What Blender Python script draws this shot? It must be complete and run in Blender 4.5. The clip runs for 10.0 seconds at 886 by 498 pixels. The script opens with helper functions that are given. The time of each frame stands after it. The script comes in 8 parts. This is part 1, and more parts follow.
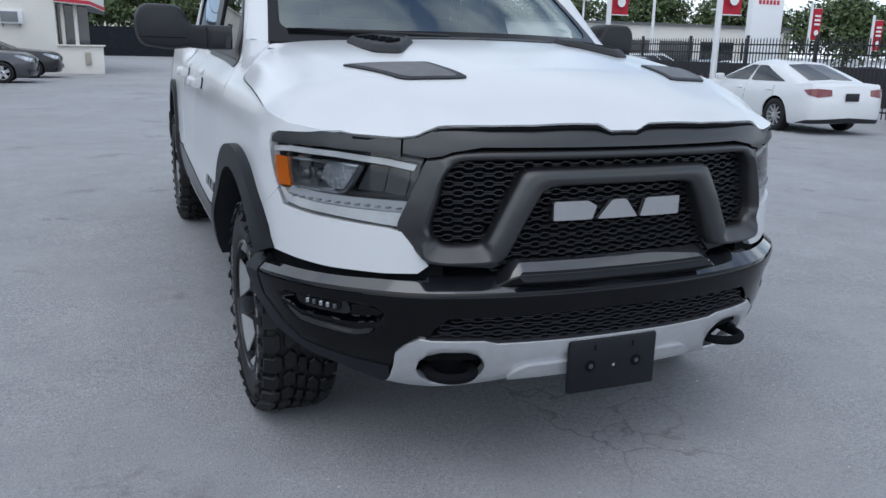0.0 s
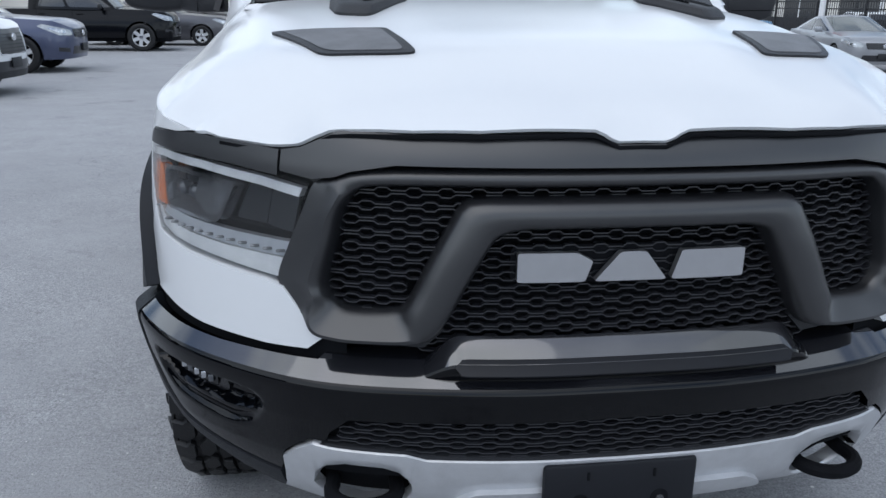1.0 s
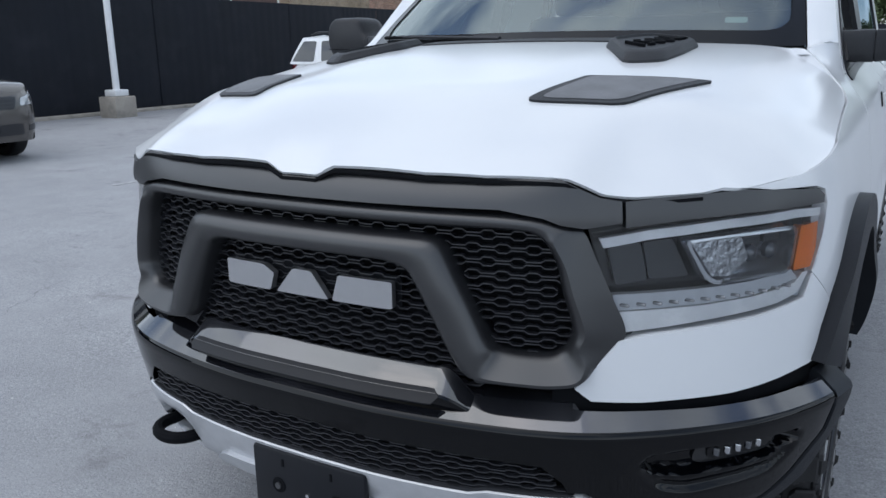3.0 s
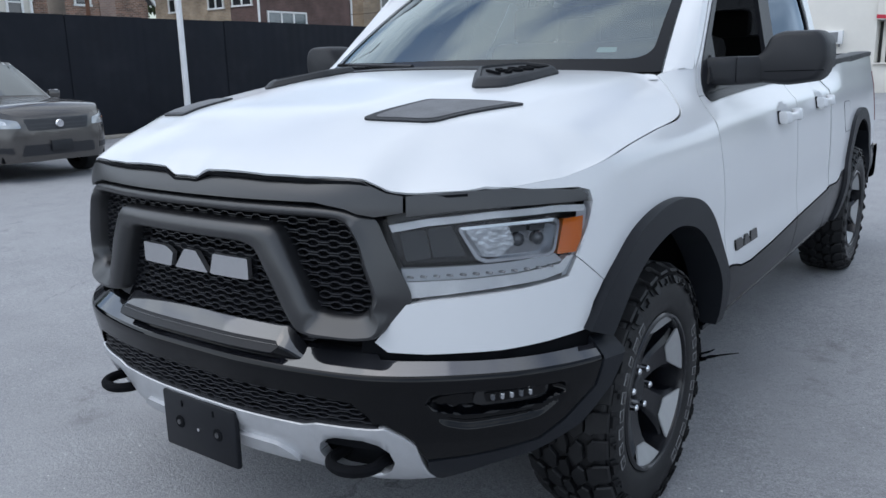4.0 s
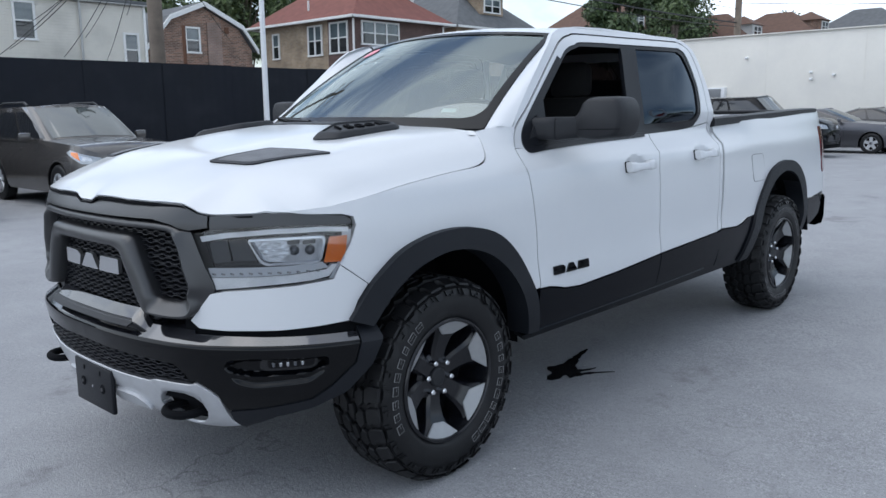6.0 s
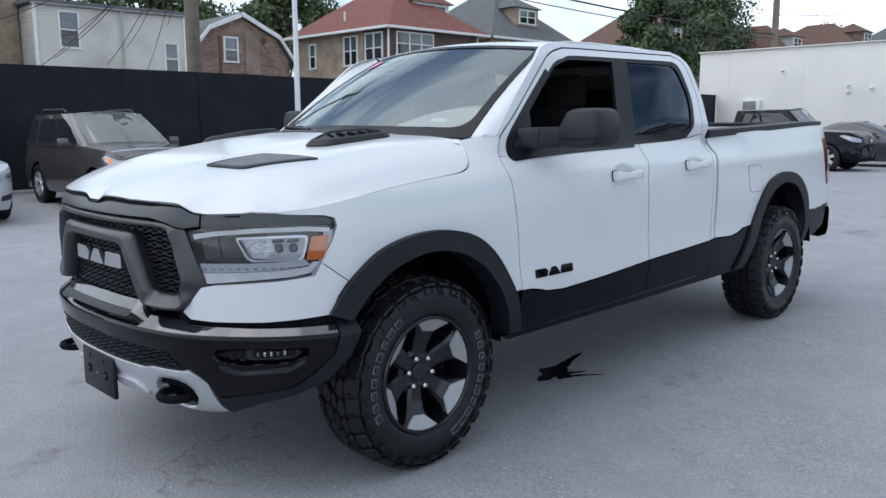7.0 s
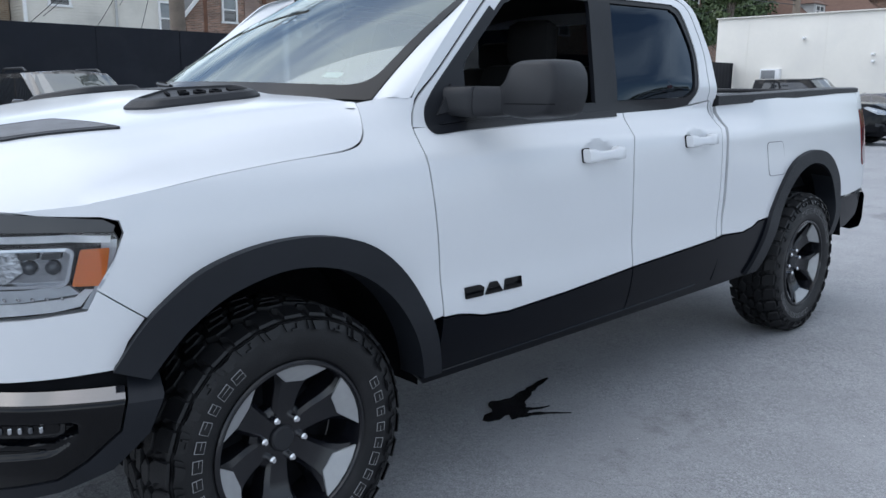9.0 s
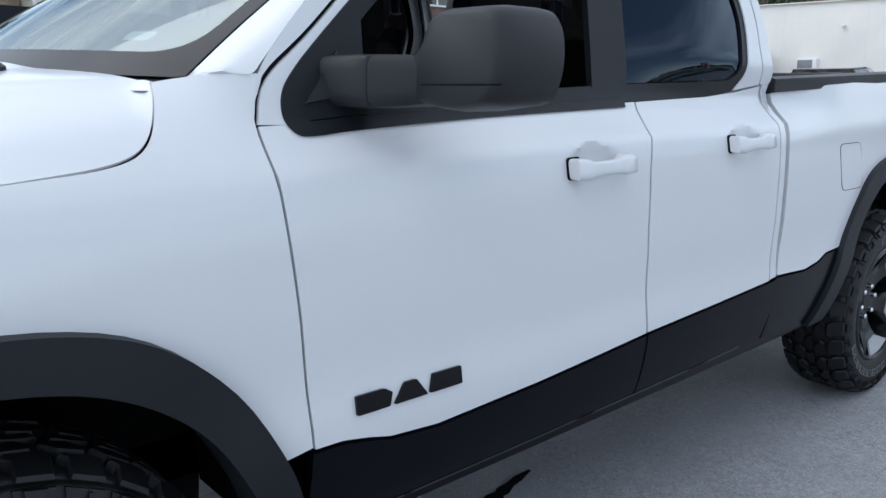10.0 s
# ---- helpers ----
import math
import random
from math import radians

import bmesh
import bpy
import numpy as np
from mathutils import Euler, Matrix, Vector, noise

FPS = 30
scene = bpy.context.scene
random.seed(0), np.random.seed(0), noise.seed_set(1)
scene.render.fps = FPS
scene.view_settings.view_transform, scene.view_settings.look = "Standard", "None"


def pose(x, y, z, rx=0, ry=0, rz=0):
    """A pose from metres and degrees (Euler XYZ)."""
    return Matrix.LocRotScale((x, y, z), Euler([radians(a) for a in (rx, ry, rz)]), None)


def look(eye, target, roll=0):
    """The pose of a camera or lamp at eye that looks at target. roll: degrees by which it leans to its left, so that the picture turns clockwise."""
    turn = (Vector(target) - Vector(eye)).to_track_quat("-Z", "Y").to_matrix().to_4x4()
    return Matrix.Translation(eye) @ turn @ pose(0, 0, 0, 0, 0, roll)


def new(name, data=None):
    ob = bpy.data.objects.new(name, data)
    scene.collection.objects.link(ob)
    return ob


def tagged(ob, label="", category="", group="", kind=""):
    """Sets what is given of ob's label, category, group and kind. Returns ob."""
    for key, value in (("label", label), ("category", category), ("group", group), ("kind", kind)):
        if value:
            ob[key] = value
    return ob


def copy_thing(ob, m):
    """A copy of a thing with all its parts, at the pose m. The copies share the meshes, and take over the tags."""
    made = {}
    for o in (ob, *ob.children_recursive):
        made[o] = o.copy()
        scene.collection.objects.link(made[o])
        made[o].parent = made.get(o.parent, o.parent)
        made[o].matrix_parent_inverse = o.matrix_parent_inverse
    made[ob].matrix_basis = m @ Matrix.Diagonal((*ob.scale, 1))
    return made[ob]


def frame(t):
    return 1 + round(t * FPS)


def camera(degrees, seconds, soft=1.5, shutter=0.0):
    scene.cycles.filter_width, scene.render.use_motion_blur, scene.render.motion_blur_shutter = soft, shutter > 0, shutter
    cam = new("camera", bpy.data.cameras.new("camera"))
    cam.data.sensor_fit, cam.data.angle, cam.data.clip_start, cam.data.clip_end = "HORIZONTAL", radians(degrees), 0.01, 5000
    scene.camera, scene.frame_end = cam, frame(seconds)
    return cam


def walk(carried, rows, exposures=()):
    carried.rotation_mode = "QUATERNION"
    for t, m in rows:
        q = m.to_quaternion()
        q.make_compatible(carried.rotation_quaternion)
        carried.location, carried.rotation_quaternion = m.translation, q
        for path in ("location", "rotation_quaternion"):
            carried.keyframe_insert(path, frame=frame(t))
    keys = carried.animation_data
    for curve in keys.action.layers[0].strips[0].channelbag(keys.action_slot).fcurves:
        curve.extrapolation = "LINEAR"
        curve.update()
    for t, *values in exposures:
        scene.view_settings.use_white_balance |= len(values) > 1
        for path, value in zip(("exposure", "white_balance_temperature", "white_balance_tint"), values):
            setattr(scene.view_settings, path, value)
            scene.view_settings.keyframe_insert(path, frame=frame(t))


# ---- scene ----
cam = camera(57.8, 10.0)
PATH = [
    (0, (-1.42, -3.016, 1.387), (-0.682, -1.222, 0.9), 1.3),
    (0.5, (-0.992, -2.7, 1.402), (-0.401, -0.871, 0.851), 1.0),
    (1, (-0.574, -2.368, 1.392), (-0.294, -0.475, 0.81), 0.75),
    (1.5, (-0.187, -2.125, 1.398), (-0.472, -0.233, 0.8145), 0.15),
    (2, (0.207, -2.124, 1.395), (-0.507, -0.338, 0.847), -1.0),
    (2.5, (0.655, -2.211, 1.391), (-0.205, -0.481, 0.874), -0.9),
    (3, (1.105, -2.265, 1.412), (0.125, -0.593, 0.922), -1.0),
    (4.5, (2.179, -2.375, 1.439), (0.98, -0.832, 1.015), -1.4),
    (5, (2.5, -2.406, 1.457), (1.25, -0.896, 1.059), -1.2),
    (5.5, (2.8, -2.357, 1.467), (1.5, -0.882, 1.1), -1.0),
    (6, (3.088, -2.276, 1.468), (1.739, -0.837, 1.132), -0.7),
    (7.5, (3.405, -2.24, 1.463), (1.979, -0.873, 1.15), 0.0),
    (8, (3.318, -1.965, 1.466), (1.889, -0.605, 1.138), 0.1),
    (8.5, (3.15, -1.646, 1.424), (1.722, -0.291, 1.068), 0.3),
    (9, (2.873, -1.206, 1.43), (1.45, 0.144, 1.04), 0.5),
    (9.5, (2.606, -0.699, 1.421), (1.176, 0.639, 1.015), 0.4),
    (10, (2.258, -0.215, 1.394), (0.794, 1.085, 0.982), 0.6),
]
walk(cam, [(t, look(eye, target, roll)) for t, eye, target, roll in PATH], [(0, 0.4), (1, 0.54), (3, 0.56), (5, 0.6), (7.5, 0.62), (10, 0.8)])

# ---- world and sun: bright day with thin broken cloud ----
SUN_ELEVATION, SUN_AZIMUTH = radians(62), radians(218)
world = bpy.data.worlds.new("World")
scene.world = world
world.use_nodes = True
wn, wl = world.node_tree.nodes, world.node_tree.links
wn.clear()
w_out, w_bg = wn.new("ShaderNodeOutputWorld"), wn.new("ShaderNodeBackground")
w_sky = wn.new("ShaderNodeTexSky")
w_sky.sky_type, w_sky.sun_disc = "NISHITA", False
w_sky.sun_elevation, w_sky.sun_rotation = SUN_ELEVATION, SUN_AZIMUTH
w_sky.air_density, w_sky.dust_density, w_sky.ozone_density = 1.0, 1.5, 1.5
w_tc, w_map, w_noise = wn.new("ShaderNodeTexCoord"), wn.new("ShaderNodeMapping"), wn.new("ShaderNodeTexNoise")
w_map.inputs["Scale"].default_value = (1.0, 1.0, 3.2)
w_noise.inputs["Scale"].default_value, w_noise.inputs["Detail"].default_value = 2.3, 7.0
w_noise.inputs["Distortion"].default_value = 0.6
w_ramp, w_mix = wn.new("ShaderNodeValToRGB"), wn.new("ShaderNodeMix")
w_ramp.color_ramp.elements[0].position, w_ramp.color_ramp.elements[1].position = 0.36, 0.56
w_mix.data_type = "RGBA"
w_sep, w_el, w_cloud = wn.new("ShaderNodeSeparateXYZ"), wn.new("ShaderNodeMapRange"), wn.new("ShaderNodeMix")
w_el.inputs["From Min"].default_value, w_el.inputs["From Max"].default_value = 0.05, 0.95
w_cloud.data_type = "RGBA"
w_cloud.inputs[6].default_value, w_cloud.inputs[7].default_value = (8.9, 10.1, 11.6, 1), (3.4, 3.85, 4.45, 1)
wl.new(w_tc.outputs["Generated"], w_sep.inputs["Vector"])
wl.new(w_sep.outputs["Z"], w_el.inputs["Value"])
wl.new(w_el.outputs["Result"], w_cloud.inputs[0])
wl.new(w_cloud.outputs[2], w_mix.inputs[7])
wl.new(w_tc.outputs["Generated"], w_map.inputs["Vector"])
wl.new(w_map.outputs["Vector"], w_noise.inputs["Vector"])
wl.new(w_noise.outputs["Fac"], w_ramp.inputs["Fac"])
wl.new(w_ramp.outputs["Color"], w_mix.inputs[0])
wl.new(w_sky.outputs["Color"], w_mix.inputs[6])
w_dot, w_glow, w_add = wn.new("ShaderNodeVectorMath"), wn.new("ShaderNodeMapRange"), wn.new("ShaderNodeMix")
w_dot.operation = "DOT_PRODUCT"
w_dot.inputs[1].default_value = (math.sin(SUN_AZIMUTH) * math.cos(SUN_ELEVATION), math.cos(SUN_AZIMUTH) * math.cos(SUN_ELEVATION), math.sin(SUN_ELEVATION))
w_glow.interpolation_type = "SMOOTHERSTEP"
w_glow.inputs["From Min"].default_value, w_glow.inputs["From Max"].default_value = 0.45, 1.0
w_add.data_type, w_add.blend_type = "RGBA", "ADD"
w_add.inputs[7].default_value = (3.3, 3.45, 3.7, 1)
wl.new(w_tc.outputs["Generated"], w_dot.inputs[0])
wl.new(w_dot.outputs["Value"], w_glow.inputs["Value"])
wl.new(w_glow.outputs["Result"], w_add.inputs[0])
wl.new(w_mix.outputs[2], w_add.inputs[6])
wl.new(w_add.outputs[2], w_bg.inputs["Color"])
wl.new(w_bg.outputs["Background"], w_out.inputs["Surface"])
w_bg.inputs["Strength"].default_value = 0.115

sun_data = bpy.data.lights.new("sun", "SUN")
sun_data.energy, sun_data.angle, sun_data.color = 0.42, radians(60), (0.97, 0.985, 1.0)
sun = new("sun", sun_data)
sun.matrix_world = look((0, 0, 30), Vector((0, 0, 30)) - Vector((math.sin(SUN_AZIMUTH) * math.cos(SUN_ELEVATION), math.cos(SUN_AZIMUTH) * math.cos(SUN_ELEVATION), math.sin(SUN_ELEVATION))))


# ---- materials ----
def mat(name, color, rough=0.5, metal=0.0, coat=0.0, vary=0.0, vscale=6.0, bump=0.0, bscale=120.0, spec=0.5, dirt=None, dscale=2.0, rvary=0.0, ior=1.5, coat_rough=0.03):
    """Principled material with colour varied at a large and a fine scale, fine relief, and patches of dirt."""
    m = bpy.data.materials.new(name)
    m.use_nodes = True
    n, l = m.node_tree.nodes, m.node_tree.links
    p = n["Principled BSDF"]
    p.inputs["Base Color"].default_value = (*color, 1)
    p.inputs["Roughness"].default_value, p.inputs["Metallic"].default_value = rough, metal
    p.inputs["Coat Weight"].default_value, p.inputs["Coat Roughness"].default_value = coat, coat_rough
    p.inputs["Specular IOR Level"].default_value, p.inputs["IOR"].default_value = spec, ior
    tc = n.new("ShaderNodeTexCoord")
    if vary or dirt:
        a, b, mx = n.new("ShaderNodeTexNoise"), n.new("ShaderNodeTexNoise"), n.new("ShaderNodeMix")
        a.inputs["Scale"].default_value, a.inputs["Detail"].default_value = vscale, 6
        b.inputs["Scale"].default_value, b.inputs["Detail"].default_value = vscale * 11, 3
        l.new(tc.outputs["Object"], a.inputs["Vector"])
        l.new(tc.outputs["Object"], b.inputs["Vector"])
        add = n.new("ShaderNodeMath")
        add.operation = "MULTIPLY_ADD"
        add.inputs[1].default_value = 0.4
        l.new(b.outputs["Fac"], add.inputs[0])
        l.new(a.outputs["Fac"], add.inputs[2])
        mr = n.new("ShaderNodeMapRange")
        mr.inputs["From Min"].default_value, mr.inputs["From Max"].default_value = 0.4, 1.0
        l.new(add.outputs["Value"], mr.inputs["Value"])
        mx.data_type = "RGBA"
        mx.inputs[6].default_value = (*[c * (1 - vary) for c in color], 1)
        mx.inputs[7].default_value = (*[min(1, c * (1 + vary)) for c in color], 1)
        l.new(mr.outputs["Result"], mx.inputs[0])
        last = mx.outputs[2]
        if dirt:
            d, ra, m2 = n.new("ShaderNodeTexNoise"), n.new("ShaderNodeValToRGB"), n.new("ShaderNodeMix")
            d.inputs["Scale"].default_value, d.inputs["Detail"].default_value = dscale, 8
            l.new(tc.outputs["Object"], d.inputs["Vector"])
            ra.color_ramp.elements[0].position, ra.color_ramp.elements[1].position = 0.5, 0.75
            l.new(d.outputs["Fac"], ra.inputs["Fac"])
            m2.data_type = "RGBA"
            l.new(ra.outputs["Color"], m2.inputs[0])
            l.new(last, m2.inputs[6])
            m2.inputs[7].default_value = (*dirt, 1)
            last = m2.outputs[2]
        l.new(last, p.inputs["Base Color"])
        if rvary:
            r = n.new("ShaderNodeMapRange")
            r.inputs["To Min"].default_value, r.inputs["To Max"].default_value = max(0, rough - rvary), min(1, rough + rvary)
            l.new(a.outputs["Fac"], r.inputs["Value"])
            l.new(r.outputs["Result"], p.inputs["Roughness"])
    if bump:
        t, bu = n.new("ShaderNodeTexNoise"), n.new("ShaderNodeBump")
        t.inputs["Scale"].default_value, t.inputs["Detail"].default_value = bscale, 3
        bu.inputs["Strength"].default_value, bu.inputs["Distance"].default_value = bump, 0.01
        l.new(tc.outputs["Object"], t.inputs["Vector"])
        l.new(t.outputs["Fac"], bu.inputs["Height"])
        l.new(bu.outputs["Normal"], p.inputs["Normal"])
    return m


def glass(name, color, rough=0.0, ior=1.62, sheen=(0.8, 0.8, 0.8)):
    """Tinted pane: a clear coat of reflection over a see-through tint."""
    m = bpy.data.materials.new(name)
    m.use_nodes = True
    n, l = m.node_tree.nodes, m.node_tree.links
    n.clear()
    o, mx, f = n.new("ShaderNodeOutputMaterial"), n.new("ShaderNodeMixShader"), n.new("ShaderNodeFresnel")
    t, g = n.new("ShaderNodeBsdfTransparent"), n.new("ShaderNodeBsdfGlossy")
    f.inputs["IOR"].default_value = ior
    t.inputs["Color"].default_value = (*color, 1)
    g.inputs["Roughness"].default_value, g.inputs["Color"].default_value = rough, (*sheen, 1)
    l.new(f.outputs["Fac"], mx.inputs["Fac"])
    l.new(t.outputs["BSDF"], mx.inputs[1])
    l.new(g.outputs["BSDF"], mx.inputs[2])
    l.new(mx.outputs["Shader"], o.inputs["Surface"])
    return m


def asphalt():
    m = bpy.data.materials.new("asphalt")
    m.use_nodes = True
    n, l = m.node_tree.nodes, m.node_tree.links
    p = n["Principled BSDF"]
    geo = n.new("ShaderNodeNewGeometry")
    pos = geo.outputs["Position"]

    def noise_node(scale, detail, rough=0.55, vec=pos):
        t = n.new("ShaderNodeTexNoise")
        t.inputs["Scale"].default_value, t.inputs["Detail"].default_value, t.inputs["Roughness"].default_value = scale, detail, rough
        l.new(vec, t.inputs["Vector"])
        return t.outputs["Fac"]

    def ramp(fac, stops):
        r = n.new("ShaderNodeValToRGB")
        r.color_ramp.elements[0].position, r.color_ramp.elements[0].color = stops[0][0], (*stops[0][1], 1)
        r.color_ramp.elements[1].position, r.color_ramp.elements[1].color = stops[-1][0], (*stops[-1][1], 1)
        for at, c in stops[1:-1]:
            e = r.color_ramp.elements.new(at)
            e.color = (*c, 1)
        l.new(fac, r.inputs["Fac"])
        return r.outputs["Color"]

    def mix(kind, fac, a, b):
        x = n.new("ShaderNodeMix")
        x.data_type, x.blend_type = "RGBA", kind
        for slot, v in ((0, fac), (6, a), (7, b)):
            if isinstance(v, (int, float)):
                x.inputs[slot].default_value = v
            elif isinstance(v, tuple):
                x.inputs[slot].default_value = (*v, 1)
            else:
                l.new(v, x.inputs[slot])
        return x.outputs[2]

    base = ramp(noise_node(0.35, 6), [(0.3, (0.296, 0.3, 0.312)), (0.5, (0.322, 0.326, 0.338)), (0.72, (0.352, 0.356, 0.368))])
    grain = ramp(noise_node(150, 3, 0.75), [(0.32, (0.6, 0.6, 0.61)), (0.5, (0.97, 0.97, 0.97)), (0.68, (1.42, 1.42, 1.42))])
    pebble = ramp(noise_node(48, 3, 0.7), [(0.3, (0.78, 0.78, 0.79)), (0.5, (1.0, 1.0, 1.0)), (0.72, (1.24, 1.24, 1.24))])
    # the stones show where the sealer has worn through
    worn = ramp(noise_node(1.1, 7, 0.65), [(0.4, (0.3, 0.3, 0.3)), (0.6, (1, 1, 1))])
    col = mix("MULTIPLY", worn, mix("MULTIPLY", worn, base, grain), pebble)
    scuff = ramp(noise_node(2.6, 9, 0.68), [(0.36, (0.9, 0.9, 0.905)), (0.5, (0.98, 0.98, 0.98)), (0.66, (1.07, 1.07, 1.07))])
    col = mix("MULTIPLY", 0.9, col, scuff)
    # old oil and damp patches with ragged edges
    stain = ramp(noise_node(0.95, 10, 0.7), [(0.35, (0.72, 0.71, 0.71)), (0.41, (1.0, 1.0, 1.0))])
    col = mix("MULTIPLY", 1.0, col, stain)
    # pale grit scattered on the sealed surface
    v = n.new("ShaderNodeTexVoronoi")
    v.inputs["Scale"].default_value, v.inputs["Randomness"].default_value = 16.0, 1.0
    l.new(pos, v.inputs["Vector"])
    dots = ramp(v.outputs["Distance"], [(0.035, (1, 1, 1)), (0.06, (0, 0, 0))])
    keep = ramp(noise_node(3.1, 2), [(0.48, (0, 0, 0)), (0.56, (1, 1, 1))])
    col = mix("MIX", mix("MULTIPLY", 1.0, dots, keep), col, (0.78, 0.78, 0.76))
    # larger pale chips, and darker pores between the stones
    v2 = n.new("ShaderNodeTexVoronoi")
    v2.inputs["Scale"].default_value, v2.inputs["Randomness"].default_value = 5.0, 1.0
    l.new(pos, v2.inputs["Vector"])
    chips = ramp(v2.outputs["Distance"], [(0.022, (1, 1, 1)), (0.034, (0, 0, 0))])
    col = mix("MIX", mix("MULTIPLY", 1.0, chips, ramp(noise_node(1.4, 3), [(0.46, (0, 0, 0)), (0.56, (1, 1, 1))])), col, (0.7, 0.69, 0.67))
    col = mix("MULTIPLY", 1.0, col, ramp(noise_node(95, 2, 0.8), [(0.3, (0.62, 0.62, 0.63)), (0.42, (1.0, 1.0, 1.0))]))
    # hairline cracks
    wv = n.new("ShaderNodeMapping")
    l.new(pos, wv.inputs["Vector"])
    warp = n.new("ShaderNodeTexNoise")
    warp.inputs["Scale"].default_value, warp.inputs["Detail"].default_value = 1.6, 8
    l.new(pos, warp.inputs["Vector"])
    sub = n.new("ShaderNodeVectorMath")
    sub.operation = "MULTIPLY_ADD"
    sub.inputs[1].default_value = (0.9, 0.9, 0.9)
    l.new(warp.outputs["Color"], sub.inputs[0])
    l.new(pos, sub.inputs[2])
    cr = n.new("ShaderNodeTexVoronoi")
    cr.feature = "DISTANCE_TO_EDGE"
    cr.inputs["Scale"].default_value = 0.42
    l.new(sub.outputs["Vector"], cr.inputs["Vector"])
    line = ramp(cr.outputs["Distance"], [(0.0, (1, 1, 1)), (0.0035, (0, 0, 0))])
    where = ramp(noise_node(0.7, 6), [(0.5, (0, 0, 0)), (0.64, (0.45, 0.45, 0.45))])
    col = mix("MIX", mix("MULTIPLY", 1.0, line, where), col, (0.03, 0.03, 0.032))
    l.new(col, p.inputs["Base Color"])
    p.inputs["Specular IOR Level"].default_value = 0.35
    rr = n.new("ShaderNodeMapRange")
    rr.inputs["To Min"].default_value, rr.inputs["To Max"].default_value = 0.6, 0.88
    l.new(noise_node(1.3, 5), rr.inputs["Value"])
    l.new(rr.outputs["Result"], p.inputs["Roughness"])
    bu = n.new("ShaderNodeBump")
    bu.inputs["Strength"].default_value, bu.inputs["Distance"].default_value = 0.8, 0.009
    l.new(noise_node(80, 5, 0.7), bu.inputs["Height"])
    l.new(bu.outputs["Normal"], p.inputs["Normal"])
    return m


def brickish(name, c1, c2, mortar, scale=1.0, axis="x"):
    """Brick courses at their real size, for walls that stay far off."""
    m = bpy.data.materials.new(name)
    m.use_nodes = True
    n, l = m.node_tree.nodes, m.node_tree.links
    p = n["Principled BSDF"]
    geo, sep, comb = n.new("ShaderNodeNewGeometry"), n.new("ShaderNodeSeparateXYZ"), n.new("ShaderNodeCombineXYZ")
    l.new(geo.outputs["Position"], sep.inputs["Vector"])
    add = n.new("ShaderNodeMath")
    l.new(sep.outputs["X"], add.inputs[0])
    l.new(sep.outputs["Y"], add.inputs[1])
    l.new(add.outputs["Value"], comb.inputs["X"])
    l.new(sep.outputs["Z"], comb.inputs["Y"])
    b = n.new("ShaderNodeTexBrick")
    b.inputs["Color1"].default_value, b.inputs["Color2"].default_value, b.inputs["Mortar"].default_value = (*c1, 1), (*c2, 1), (*mortar, 1)
    b.inputs["Scale"].default_value = scale
    b.inputs["Brick Width"].default_value, b.inputs["Row Height"].default_value, b.inputs["Mortar Size"].default_value = 0.22, 0.075, 0.009
    l.new(comb.outputs["Vector"], b.inputs["Vector"])
    t, mx = n.new("ShaderNodeTexNoise"), n.new("ShaderNodeMix")
    t.inputs["Scale"].default_value, t.inputs["Detail"].default_value = 1.2, 8
    mx.data_type, mx.blend_type = "RGBA", "MULTIPLY"
    mx.inputs[0].default_value = 0.75
    l.new(geo.outputs["Position"], t.inputs["Vector"])
    mr = n.new("ShaderNodeMapRange")
    mr.inputs["From Min"].default_value, mr.inputs["From Max"].default_value = 0.3, 0.7
    mr.inputs["To Min"].default_value, mr.inputs["To Max"].default_value = 0.55, 1.25
    l.new(t.outputs["Fac"], mr.inputs["Value"])
    l.new(b.outputs["Color"], mx.inputs[6])
    l.new(mr.outputs["Result"], mx.inputs[7])
    l.new(mx.outputs[2], p.inputs["Base Color"])
    p.inputs["Roughness"].default_value = 0.9
    bu = n.new("ShaderNodeBump")
    bu.inputs["Strength"].default_value, bu.inputs["Distance"].default_value = 0.5, 0.01
    l.new(b.outputs["Fac"], bu.inputs["Height"])
    bu.invert = True
    l.new(bu.outputs["Normal"], p.inputs["Normal"])
    return m


def foliage(name, dark, light):
    m = bpy.data.materials.new(name)
    m.use_nodes = True
    n, l = m.node_tree.nodes, m.node_tree.links
    p = n["Principled BSDF"]
    geo, mx = n.new("ShaderNodeNewGeometry"), n.new("ShaderNodeMix")
    mx.data_type = "RGBA"
    mx.inputs[6].default_value, mx.inputs[7].default_value = (*dark, 1), (*light, 1)
    l.new(geo.outputs["Random Per Island"], mx.inputs[0])
    l.new(mx.outputs[2], p.inputs["Base Color"])
    p.inputs["Roughness"].default_value = 0.6
    p.inputs["Subsurface Weight"].default_value = 0.0
    return m


M_ASPHALT = asphalt()
M_WHITE = mat("white_paint", (0.63, 0.643, 0.66), 0.35, spec=0.2, coat=0.8, coat_rough=0.16, vary=0.012, vscale=3)
M_MATTE = mat("textured_black_plastic", (0.016, 0.017, 0.02), 0.5, spec=0.35, bump=0.12, bscale=900, vary=0.12, vscale=5, rvary=0.06)
M_SATIN = mat("satin_black_paint", (0.012, 0.0125, 0.0145), 0.36, vary=0.12, vscale=4, rvary=0.05, ior=1.7)
M_FLARE = mat("grained_flare_plastic", (0.0095, 0.0112, 0.015), 0.5, bump=0.15, bscale=1200, vary=0.12, vscale=7, spec=0.25)
M_GLOSS = mat("gloss_black_paint", (0.001, 0.0013, 0.0022), 0.03, vary=0.1, vscale=40, ior=1.38, spec=0.45)
